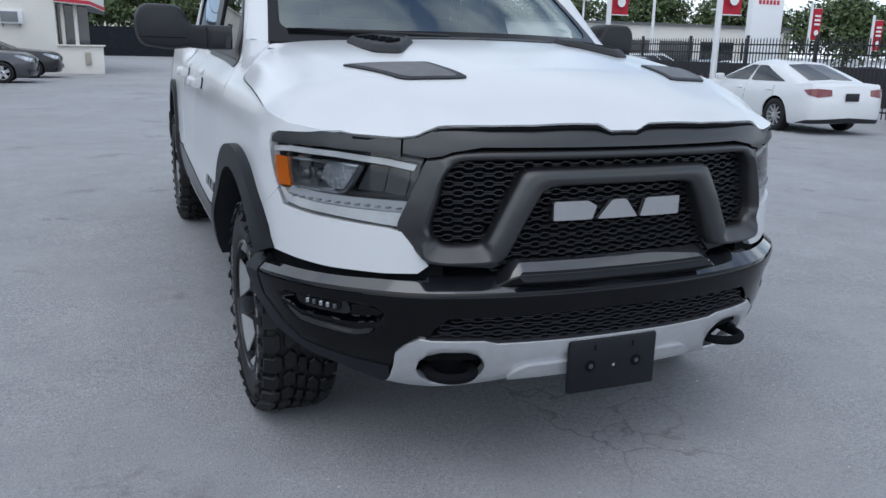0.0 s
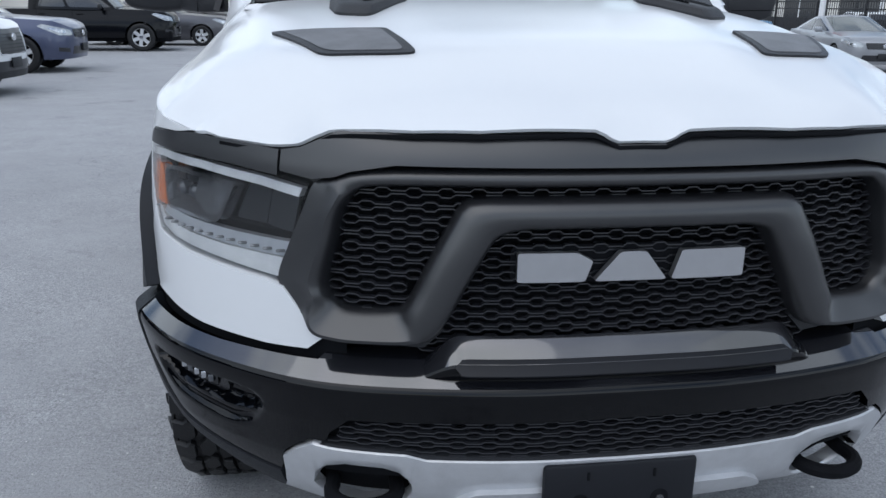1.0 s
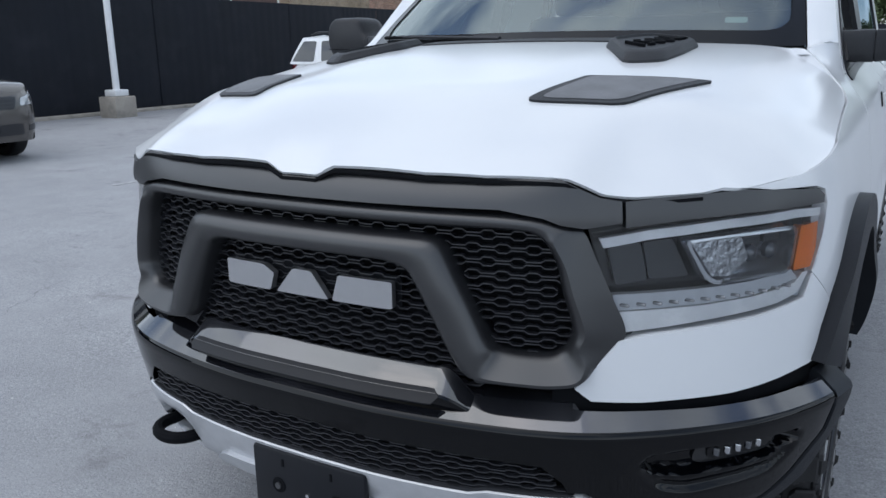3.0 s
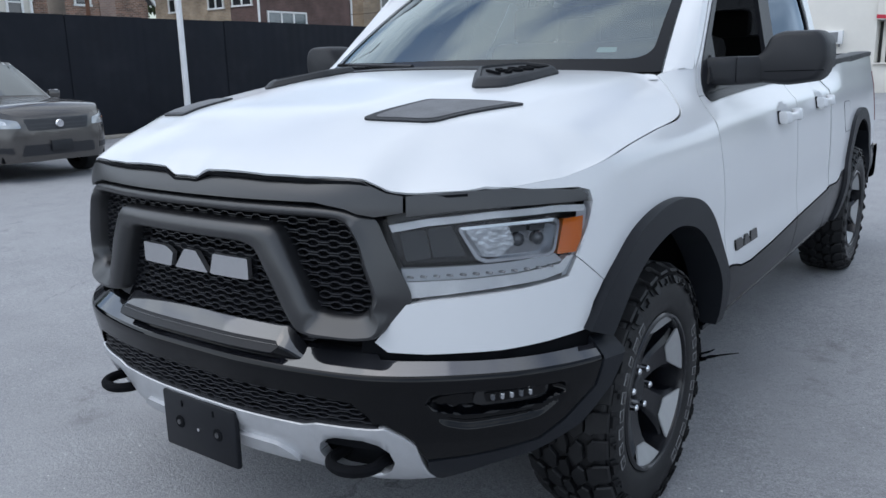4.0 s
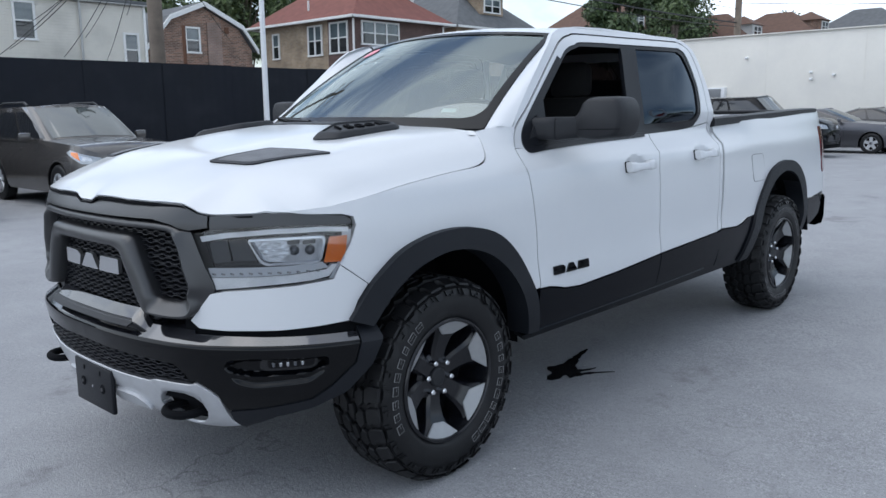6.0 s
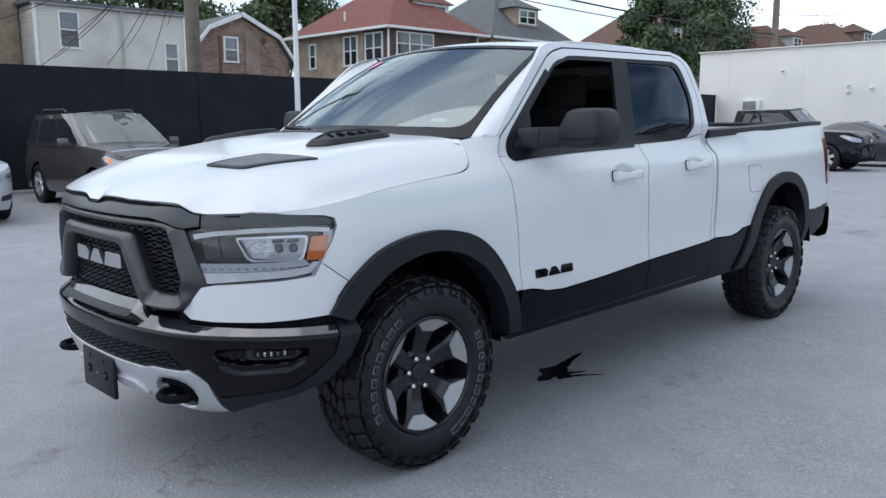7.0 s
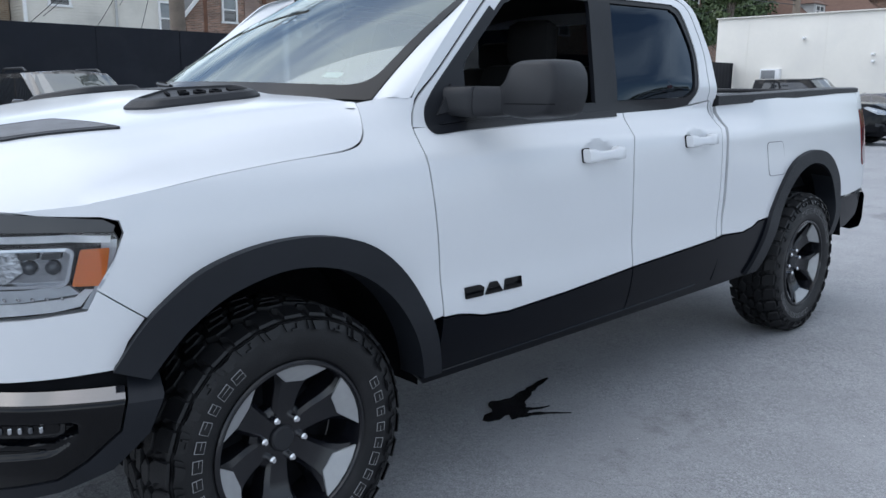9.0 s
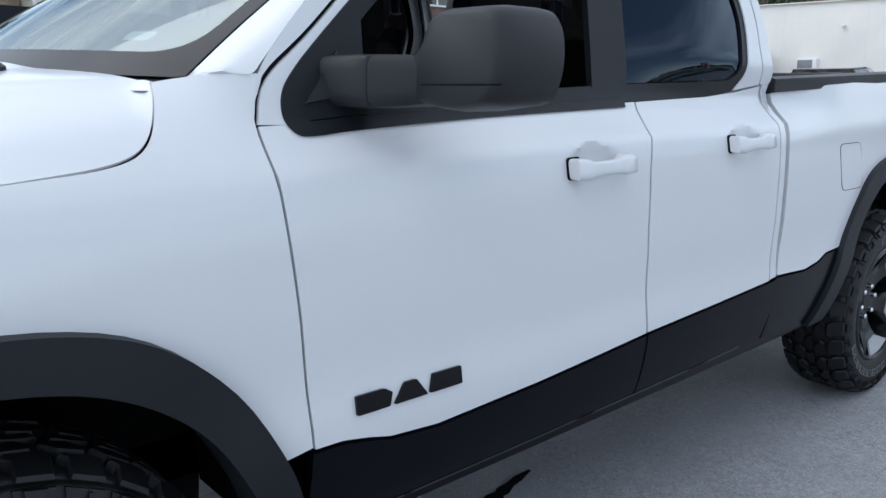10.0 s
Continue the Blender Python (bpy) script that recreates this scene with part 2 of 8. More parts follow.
# Paler copy of the gloss black: sky sheen put into its colour and reflectance.
M_TOPSHEEN = mat("sky_sheen_black_paint", (0.008, 0.0085, 0.011), 0.06, vary=0.3, vscale=6, rvary=0.05, ior=2.1, dirt=(0.04, 0.041, 0.046), dscale=3.5)
M_BRACKET = mat("smooth_black_plastic", (0.007, 0.008, 0.011), 0.4, vary=0.15, vscale=12, spec=0.25, bump=0.05, bscale=700)
M_CLAD = mat("black_lower_paint", (0.0022, 0.003, 0.0055), 0.2, vary=0.1, spec=0.4, ior=1.22)
M_DARK = mat("underbody_black", (0.005, 0.0055, 0.007), 0.85, spec=0.1, vary=0.3, vscale=20)
M_MESH = mat("grille_mesh_plastic", (0.02, 0.021, 0.025), 0.3, vary=0.1)
M_SILVER = mat("silver_skid_paint", (0.5, 0.51, 0.53), 0.38, metal=0.55, vary=0.08, vscale=30, bump=0.03, bscale=600)
M_BADGE = mat("brushed_badge_metal", (0.5, 0.505, 0.52), 0.28, metal=0.9, vary=0.05)
M_CHROME = mat("chrome", (0.75, 0.76, 0.78), 0.1, metal=1.0)
M_RUBBER = mat("tyre_rubber", (0.0052, 0.0055, 0.0066), 0.5, spec=0.35, vary=0.25, vscale=14, bump=0.15, bscale=220, dirt=(0.013, 0.0132, 0.0145), dscale=9)
M_RIM = mat("black_wheel_paint", (0.006, 0.0065, 0.009), 0.22, vary=0.15, vscale=20)
M_RIMFACE = mat("machined_wheel_face", (0.34, 0.345, 0.35), 0.4, metal=0.25, vary=0.08, vscale=30)
M_LETTER = mat("raised_white_outline", (0.26, 0.26, 0.265), 0.7, vary=0.15, vscale=40)
M_GLASS = glass("windshield_glass", (0.62, 0.68, 0.68), ior=3.1, sheen=(0.84, 0.93, 0.93))
M_TINT = glass("dark_tinted_glass", (0.02, 0.022, 0.026), ior=1.5, sheen=(0.62, 0.75, 0.9))
M_CARGLASS = glass("car_window_glass", (0.2, 0.22, 0.23))
M_LENS = glass("headlamp_lens", (0.88, 0.9, 0.92), ior=1.6)
M_AMBER = mat("amber_lens", (0.8, 0.2, 0.02), 0.15, coat=1.0)
M_REDLENS = mat("red_lens", (0.16, 0.008, 0.011), 0.15, coat=1.0)
M_LAMPIN = mat("lamp_housing_black", (0.012, 0.0125, 0.014), 0.25, vary=0.1)
M_LAMPCHROME = mat("lamp_reflector", (0.5, 0.51, 0.53), 0.12, metal=0.9)
M_FROST = mat("lamp_frosted_plastic", (0.88, 0.885, 0.89), 0.22, coat=0.6, vary=0.16, vscale=14, dirt=(0.72, 0.73, 0.75), dscale=9)
M_BOWL = mat("projector_bowl_metal", (0.26, 0.265, 0.28), 0.16, metal=0.85, vary=0.4, vscale=25)
M_LAMPLENS = mat("projector_lens", (0.06, 0.065, 0.075), 0.04, coat=1.0)
M_REFLECTOR = mat("faceted_reflector", (0.42, 0.43, 0.45), 0.2, metal=0.8, vary=0.3, vscale=40, bump=0.25, bscale=90)
M_DARKLED = mat("smoked_diode_window", (0.2, 0.205, 0.215), 0.2, vary=0.5, vscale=30)
M_DRL = mat("lamp_clear_plastic", (0.55, 0.57, 0.6), 0.25, coat=1.0)
M_INTERIOR = mat("interior_black", (0.008, 0.008, 0.009), 0.7, vary=0.2, vscale=12)
M_FRIT = mat("black_glass_border", (0.008, 0.0085, 0.01), 0.2, spec=0.22, vary=0.1, vscale=8)
M_SEAT = mat("dark_seat_cloth", (0.011, 0.011, 0.012), 0.85, vary=0.2, vscale=40)
# Vent mesh: a lighter grey than the black plastic of its rim.
M_VENT = mat("grey_vent_plastic", (0.12, 0.122, 0.13), 0.55, vary=0.3, vscale=16, bump=0.1, bscale=700)
M_NUMERAL = mat("lamp_inner_plastic", (0.04, 0.042, 0.046), 0.35)
M_DASH = mat("grey_dash_plastic", (0.045, 0.046, 0.05), 0.65, vary=0.1)
M_STICKER = mat("pale_sticker", (0.55, 0.72, 0.7), 0.6)
M_PINK = mat("red_white_sticker", (0.75, 0.3, 0.36), 0.6)
M_WET = mat("wet_asphalt", (0.01, 0.01, 0.012), 0.12, vary=0.2, bump=0.1, bscale=140)


# ---- mesh tools ----
class Build:
    """Collects vertices and faces for one mesh."""

    def __init__(self):
        self.v, self.f = [], []

    def add(self, vs, fs):
        k = len(self.v)
        self.v += [tuple(p) for p in vs]
        self.f += [tuple(i + k for i in f) for f in fs]
        return self

    def rows(self, rows, closed=False, cap=False):
        """Skin over rows of points; closed joins the ends of each row; cap closes the first and last row."""
        n, m = len(rows), len(rows[0])
        vs = [p for r in rows for p in r]
        fs = [(i * m + j, i * m + (j + 1) % m, (i + 1) * m + (j + 1) % m, (i + 1) * m + j) for i in range(n - 1) for j in range(m if closed else m - 1)]
        if cap:
            fs += [tuple(range(m))[::-1], tuple((n - 1) * m + j for j in range(m))]
        return self.add(vs, fs)

    def rbox(self, c, s, r=0.01, turn=None, seg=2):
        """Box of size s round c with rounded edges."""
        bm = bmesh.new()
        bmesh.ops.create_cube(bm, size=1)
        bmesh.ops.scale(bm, vec=s, verts=bm.verts)
        if r > 0:
            bmesh.ops.bevel(bm, geom=list(bm.edges), offset=min(r, 0.45 * min(s)), segments=seg, affect="EDGES", profile=0.5)
        m = Matrix.Translation(c) @ (turn.to_4x4() if turn else Matrix())
        bm.verts.index_update()
        self.add([m @ v.co for v in bm.verts], [[v.index for v in f.verts] for f in bm.faces])
        bm.free()
        return self

    def tube(self, pts, r, n=8, cap=True):
        """Round bar along points; r is one radius or one for each point."""
        pts = [Vector(p) for p in pts]
        rad = r if isinstance(r, (list, tuple)) else [r] * len(pts)
        rows = []
        for i, p in enumerate(pts):
            d = (pts[min(i + 1, len(pts) - 1)] - pts[max(i - 1, 0)]).normalized()
            a = d.orthogonal().normalized() if i == 0 else (a - d * a.dot(d)).normalized()
            b = d.cross(a)
            rows.append([p + rad[i] * (math.cos(2 * math.pi * k / n) * a + math.sin(2 * math.pi * k / n) * b) for k in range(n)])
        return self.rows(rows, closed=True, cap=cap)

    def revolve(self, prof, n=48, centre=(0, 0, 0), close=False):
        """Turns (radius, x) points round the x axis."""
        c = Vector(centre)
        rows = [[c + Vector((x, r * math.cos(2 * math.pi * k / n), r * math.sin(2 * math.pi * k / n))) for r, x in prof] for k in range(n + 1)]
        return self.rows(rows)

    def prism(self, poly, place, depth):
        """Flat polygon, carried to 3D by place(u, v, w), from w = 0 to depth."""
        n = len(poly)
        vs = [place(u, v, 0) for u, v in poly] + [place(u, v, depth) for u, v in poly]
        fs = [tuple(range(n))[::-1], tuple(range(n, 2 * n))] + [(i, (i + 1) % n, n + (i + 1) % n, n + i) for i in range(n)]
        return self.add(vs, fs)

    def mirrored(self):
        """The same with x turned over."""
        b = Build()
        b.v = [(-x, y, z) for x, y, z in self.v]
        b.f = [f[::-1] for f in self.f]
        return b

    def moved(self, m):
        b = Build()
        b.v = [tuple(m @ Vector(p)) for p in self.v]
        b.f = list(self.f)
        return b


def part(name, b, material, parent=None, label="", angle=35, normals=True):
    """Links a Build as one mesh object, under its thing or part."""
    me = bpy.data.meshes.new(name)
    me.from_pydata(b.v, [], b.f)
    me.validate()
    if normals:
        bm = bmesh.new()
        bm.from_mesh(me)
        bmesh.ops.remove_doubles(bm, verts=bm.verts, dist=1e-5)
        bmesh.ops.recalc_face_normals(bm, faces=bm.faces)
        bm.to_mesh(me)
        bm.free()
    me.polygons.foreach_set("use_smooth", [True] * len(me.polygons))
    me.set_sharp_from_angle(angle=radians(angle))
    me.materials.append(material)
    ob = new(name, me)
    if parent:
        ob.parent = parent
    return tagged(ob, label)


def empty(name, at=(0, 0, 0), rz=0.0, **tags):
    ob = new(name)
    ob.empty_display_size = 0.2
    ob.matrix_world = pose(*at, 0, 0, rz)
    return tagged(ob, **tags)


def child(name, parent, at=(0, 0, 0)):
    """A group of sub-parts under a thing."""
    ob = new(name)
    ob.empty_display_size = 0.1
    ob.parent = parent
    ob.location = at
    return ob


def smooth(pts, n=8):
    """Catmull-Rom curve through points of any dimension."""
    p = [np.array(q, float) for q in pts]
    p = [2 * p[0] - p[1], *p, 2 * p[-1] - p[-2]]
    out = []
    for a, b, c, d in zip(p, p[1:], p[2:], p[3:]):
        for k in range(n):
            t = k / n
            out.append(0.5 * (2 * b + (c - a) * t + (2 * a - 5 * b + 4 * c - d) * t * t + (3 * b - a - 3 * c + d) * t**3))
    return out + [p[-2]]


def rounded(poly, r, n=4):
    """A polygon with its corners rounded; r is one radius or one for each corner."""
    out, m = [], len(poly)
    for i, q in enumerate(poly):
        a, b, c = (np.array(poly[(i + k) % m], float) for k in (-1, 0, 1))
        rr = r[i] if isinstance(r, (list, tuple)) else r
        rr = min(rr, 0.48 * np.linalg.norm(a - b), 0.48 * np.linalg.norm(c - b))
        if rr < 1e-4:
            out.append(tuple(b))
            continue
        s, e = b + rr * (a - b) / np.linalg.norm(a - b), b + rr * (c - b) / np.linalg.norm(c - b)
        out += [tuple((1 - t) ** 2 * s + 2 * t * (1 - t) * b + t * t * e) for t in np.linspace(0, 1, n + 1)]
    return out


def clip(poly, axis, v, keep):
    out = []
    for i, p in enumerate(poly):
        q = poly[i - 1]
        a, b = (q[axis] - v) * keep, (p[axis] - v) * keep
        if (a >= 0) != (b >= 0):
            t = a / (a - b)
            o = q[1 - axis] + t * (p[1 - axis] - q[1 - axis])
            out.append((v, o) if axis == 0 else (o, v))
        if b >= 0:
            out.append(p)
    return out


def patch(poly, surf, du, dv, thick=0.0):
    """A panel: a flat outline, cut by a fine mesh and laid on a curved surface surf(u, v); thick turns its edges inward."""
    poly = [(float(a), float(b)) for a, b in poly]
    us, vs_ = [p[0] for p in poly], [p[1] for p in poly]
    key, pts, faces = {}, [], []

    def idx(p):
        k = (round(p[0] * 1e5), round(p[1] * 1e5))
        if k not in key:
            key[k] = len(pts)
            pts.append(p)
        return key[k]

    for i in range(math.floor(min(us) / du), math.ceil(max(us) / du)):
        col = clip(clip(poly, 0, i * du, 1), 0, (i + 1) * du, -1)
        if len(col) < 3:
            continue
        cv = [p[1] for p in col]
        for j in range(math.floor(min(cv) / dv), math.ceil(max(cv) / dv)):
            cell = clip(clip(col, 1, j * dv, 1), 1, (j + 1) * dv, -1)
            f = []
            for p in cell:
                k = idx(p)
                if k not in f:
                    f.append(k)
            if len(f) >= 3:
                area = sum(pts[f[k - 1]][0] * pts[f[k]][1] - pts[f[k]][0] * pts[f[k - 1]][1] for k in range(len(f)))
                if abs(area) > 1e-9:
                    faces.append(tuple(f) if area > 0 else tuple(f[::-1]))
    b = Build()
    P = [Vector(surf(*p)) for p in pts]
    b.add(P, faces)
    if thick:
        e = 1e-3
        N = []
        for u, v in pts:
            n_ = (Vector(surf(u + e, v)) - Vector(surf(u - e, v))).cross(Vector(surf(u, v + e)) - Vector(surf(u, v - e)))
            N.append(n_.normalized())
        count = {}
        for f in faces:
            for a, c in zip(f, f[1:] + f[:1]):
                count[(min(a, c), max(a, c))] = count.get((min(a, c), max(a, c)), 0) + 1
        rim = [k for k, c in count.items() if c == 1]
        for a, c in rim:
            k = len(b.v)
            b.add([P[a], P[c], P[c] - thick * N[c], P[a] - thick * N[a]], [(0, 1, 2, 3)])
    return b


def sweep(path, prof, up=None, closed=False, cap=True):
    """Carries a closed profile (across, out) along 3D points; up gives the outward direction at each point."""
    path = [Vector(p) for p in path]
    n, rows = len(path), []
    for i, p in enumerate(path):
        a = path[(i + 1) % n] if closed or i + 1 < n else p
        c = path[i - 1] if closed or i > 0 else p
        d = (a - c).normalized()
        o = Vector(up(p) if callable(up) else up)
        o = (o - d * o.dot(d)).normalized()
        s = d.cross(o)
        rows.append([p + s * u + o * w for u, w in prof])
    if closed:
        rows.append(rows[0])
    b = Build()
    return b.rows(rows, closed=True, cap=cap and not closed)


def lerp(xs, ys, x):
    return float(np.interp(x, xs, ys))


def bump01(a, b, x):
    t = min(1, max(0, (x - a) / (b - a)))
    return t * t * (3 - 2 * t)


# ---- the ground ----
def ground_z(x):
    """The lot falls away gently past the truck's left flank."""
    return -0.013 * min(max(0.0, x - 1.6), 40)


def lot_z(x, y):
    """The same with a slight swell of the paving under the truck's tail."""
    return ground_z(x) + 0.036 * bump01(-0.3, 3.3, y) * (1 - bump01(4.8, 10, y)) * (1 - bump01(2.5, 6, abs(x)))


G_X = [-500, -60, -6, -5, -4.2, -3.4, -2.5, 0, 1.6, 2.5, 3.4, 4.2, 5, 6, 12, 20, 30, 41.6, 120, 500]
G_Y = [-500, -60, -0.3] + [0.3 * k for k in range(1, 34)] + [10, 60, 500]
ground = part("ground", Build().rows([[(x, y, lot_z(x, y)) for x in G_X] for y in G_Y]), M_ASPHALT, normals=False)
tagged(ground, "dark grey sealed asphalt car lot with grit and hairline cracks", "ground", kind="structure")


# ---- the white pickup truck ----
class Plan:
    """Outline of a body seen from above, from the middle of its nose round one side to the tail, measured along its length."""

    def __init__(self, pts, n=14):
        self.p = np.array(smooth(pts, n))
        d = np.diff(self.p, axis=0)
        self.s = np.r_[0, np.cumsum(np.hypot(*d.T))]
        g = np.gradient(self.p, self.s, axis=0)
        g /= np.linalg.norm(g, axis=1)[:, None]
        self.n = np.c_[g[:, 1], -g[:, 0]]
        self.n[0] = (0, -1)
        self.wide = int(np.argmax(self.p[:, 0]))

    def at(self, s):
        a = min(abs(s), self.s[-1])
        x, y, nx, ny = (float(np.interp(a, self.s, c)) for c in (*self.p.T, *self.n.T))
        return (x, y, nx, ny) if s >= 0 else (-x, y, -nx, ny)

    def sx(self, x):
        k = self.wide
        return math.copysign(float(np.interp(abs(x), self.p[: k + 1, 0], self.s[: k + 1])), x)

    def sy(self, y):
        return float(np.interp(y, self.p[:, 1], self.s))


TRUCK = Plan([(0, -0.978), (0.2, -0.973), (0.4, -0.945), (0.58, -0.895), (0.72, -0.81), (0.862, -0.68), (0.951, -0.545), (0.995, -0.43),
              (1.016, -0.3), (1.024, -0.1), (1.026, 0.2), (1.028, 0.7), (1.026, 1.5), (1.018, 2.4), (1.0, 3.3), (0.985, 3.9), (0.955, 4.4), (0.9, 4.62)])
SX, SY = TRUCK.sx, TRUCK.sy
Z_FRONT = ([0.3, 0.4, 0.5, 0.6, 0.95, 1.1, 1.2], [0.06, 0.022, 0.006, 0.0, 0.0, 0.012, 0.035])
Z_SIDE = np.array(smooth([(0.4, 0.075), (0.47, 0.05), (0.55, 0.022), (0.65, 0.004), (0.72, 0.002), (0.82, 0.014), (0.95, 0.017), (1.06, 0.026), (1.15, 0.04), (1.2, 0.052),
                          (1.216, 0.062), (1.25, 0.087), (1.29, 0.113), (1.32, 0.128), (1.4, 0.148), (1.6, 0.198), (1.76, 0.238), (1.82, 0.262), (1.88, 0.31)], 8))
S_FRONT0, S_FRONT1 = SY(-0.62), SY(-0.2)


def body(s, z, off=0.0):
    """The truck's outer skin at a length along its outline and a height."""
    x, y, nx, ny = TRUCK.at(s)
    w = bump01(S_FRONT0, S_FRONT1, abs(s))
    rise = 0.028 * min(max(y - 0.2, -0.5), 2.6) * max(0.0, min(1.0, (z - 1.0) / 0.2, (1.36 - z) / 0.12))
    inset = (1 - w) * lerp(*Z_FRONT, z) + w * float(np.interp(z - rise, *Z_SIDE.T))
    if z > 1.25:
        inset += 4.0 * (z - 1.25) ** 2 * (1 - bump01(0.34, 0.54, y))
        inset -= 0.045 * bump01(1.5, 2.25, y) * bump01(1.34, 1.46, z)
    return (x + nx * (off - inset), y + ny * (off - inset), z)


def skin(off):
    return lambda s, z: body(s, z, off)


def bed_skin(off):
    """The bedside, which stands more upright than the cab."""
    def at(s, z):
        x, y, nx, ny = TRUCK.at(s)
        k = bump01(2.42, 3.0, y)
        d = off - k * lerp([0.4, 0.47, 0.55, 0.65, 0.72, 0.82, 0.95, 1.06, 1.2, 1.24, 1.3, 1.4, 1.48], [0.075, 0.05, 0.022, 0.004, 0.002, 0.014, 0.017, 0.026, 0.042, 0.048, 0.062, 0.08, 0.1], z)
        c = Vector(body(s, z, 0.0)) - Vector((x, y, z))
        return (x + nx * d + (1 - k) * c.x, y + ny * d + (1 - k) * c.y, z)
    return at


def side(pts):
    """Points given as (y, z) on the flank."""
    return [(SY(y), z) for y, z in pts]


def front_y(x):
    return TRUCK.at(SX(x))[1]


HOOD_C = np.array(smooth([(-0.99, 1.163), (-0.965, 1.18), (-0.9, 1.218), (-0.8, 1.257), (-0.65, 1.3), (-0.43, 1.336), (-0.19, 1.372), (0.05, 1.396), (0.25, 1.41), (0.5, 1.42)], 8))


def hood_crown(x, y):
    a = abs(x)
    yr = y - (front_y(min(a, 0.93)) + 0.972)
    z = float(np.interp(yr, *HOOD_C.T)) - 0.015 * (a / 0.65) ** 2
    z += 0.011 * (1 - bump01(0.28, 0.44, a - 0.06 * bump01(-0.9, 0.2, y))) * bump01(-0.97, -0.6, yr)
    z -= 0.032 * bump01(0.55, 0.65, a) * (1 - bump01(-0.97, -0.62, yr))
    z += 0.009 * (1 - bump01(0.0, 0.06, a - 0.69 - 0.05 * bump01(-0.7, 0.3, y))) * bump01(-0.97, -0.6, yr)
    z -= 0.022 * (1 - bump01(0.045, 0.088, a)) * (1 - bump01(-0.985, -0.9, yr))
    z -= 0.006 * math.exp(-((a - 0.8) / 0.035) ** 2) * (1 - bump01(-0.96, -0.88, yr))
    return z


# the fender's upper edge, which the hood's side edge follows
SEAM = [tuple(p) for p in smooth([(-0.55, 1.154), (-0.4, 1.178), (-0.2, 1.206), (0.0, 1.228), (0.12, 1.238), (0.22, 1.247), (0.285, 1.264), (0.325, 1.298), (0.35, 1.345), (0.364, 1.385)], 4)]
FENDER_TOP = [(SX(0.862), 1.14)] + [(SY(y), z) for y, z in SEAM]
EDGE = [body(s, z) for s, z in FENDER_TOP]
EDGE_X, EDGE_Y, EDGE_Z = ([p[k] for p in EDGE] for k in range(3))


def hood_z(x, y):
    """Height of the hood: its crown, falling at the sides to meet the fenders."""
    a = abs(x)
    ex, ez = lerp(EDGE_Y, EDGE_X, y) - 0.005, lerp(EDGE_Y, EDGE_Z, y) + 0.001
    t = max(0.0, (a - 0.6) / (ex - 0.6))
    return hood_crown(x, y) - (hood_crown(ex, y) - ez) * min(t, 1.05) ** lerp([-0.7, 0.0, 0.2, 0.36], [3.0, 3.2, 3.4, 3.6], y)


truck = empty("pickup_truck", label="white full-size pickup truck with black grille, flares and off-road tyres", category="pickup truck")

# front fender, corner panel, doors and bedside, the same on both sides
FLARE_F = smooth([(-0.505, 0.755), (-0.45, 0.84), (-0.392, 0.903), (-0.278, 0.978), (-0.099, 1.022), (0.092, 1.02), (0.258, 0.97), (0.393, 0.853), (0.482, 0.697), (0.53, 0.56), (0.548, 0.5)], 4)
FLARE_FI = smooth([(-0.43, 0.725), (-0.375, 0.79), (-0.315, 0.845), (-0.205, 0.908), (-0.024, 0.945), (0.169, 0.908), (0.32, 0.806), (0.41, 0.662), (0.45, 0.56), (0.47, 0.5)], 4)
FLARE_R = smooth([(2.77, 0.49), (2.87, 0.66), (2.97, 0.8), (3.1, 0.95), (3.26, 1.06), (3.5, 1.108), (3.72, 1.08), (3.87, 0.985), (3.955, 0.84), (3.93, 0.66), (3.87, 0.54)], 4)
FLARE_RI = smooth([(2.9, 0.49), (2.99, 0.66), (3.09, 0.8), (3.2, 0.92), (3.34, 1.0), (3.51, 1.035), (3.68, 1.005), (3.79, 0.925), (3.865, 0.8), (3.845, 0.66), (3.79, 0.54)], 4)
F_F = [tuple(p) for p in FLARE_F]
F_R = [tuple(p) for p in FLARE_R]

corner_poly = [(SX(0.59), 0.765), (SX(0.66), 0.862), *[(SX(x), z) for x, z in ((0.7, 0.871), (0.8, 0.88), (0.88, 0.888))], (SY(-0.549), 0.903), (SY(-0.527), 0.95),
               (SY(-0.43), 0.872), (SY(-0.47), 0.82), (SY(-0.5), 0.752), (SY(-0.6), 0.742), (SX(0.84), 0.735), (SX(0.7), 0.734), (SX(0.618), 0.74)]
arch = [(y, z) for y, z in F_F if y > -0.43]
fender_poly = side([(-0.528, 0.955), (-0.49, 1.02), (-0.462, 1.085), (-0.47, 1.115), (-0.51, 1.126)]) + [(SX(0.9), 1.132), (SX(0.862), 1.14)] + side(
    SEAM + [(0.45, 1.4), (0.53, 1.403), (0.55, 1.402), (0.545, 1.388),
     (0.524, 1.346), (0.519, 1.32), (0.517, 1.29), (0.519, 1.23), (0.524, 1.15), (0.538, 0.95), (0.55, 0.7), (0.495, 0.692)]) + side([p for p in arch[::-1] if p[1] > 0.692 or p[0] < 0])
door_f_poly = side([(0.524, 1.306), (0.523, 1.29), (0.525, 1.23), (0.53, 1.15), (0.544, 0.95), (0.556, 0.695), (0.62, 0.694), (0.68, 0.683), (0.74, 0.668), (0.87, 0.658), (1.2, 0.673), (1.648, 0.704),
                    (1.652, 1.0), (1.668, 1.16), (1.682, 1.22), (1.7, 1.28), (1.712, 1.339), (1.1, 1.322)])
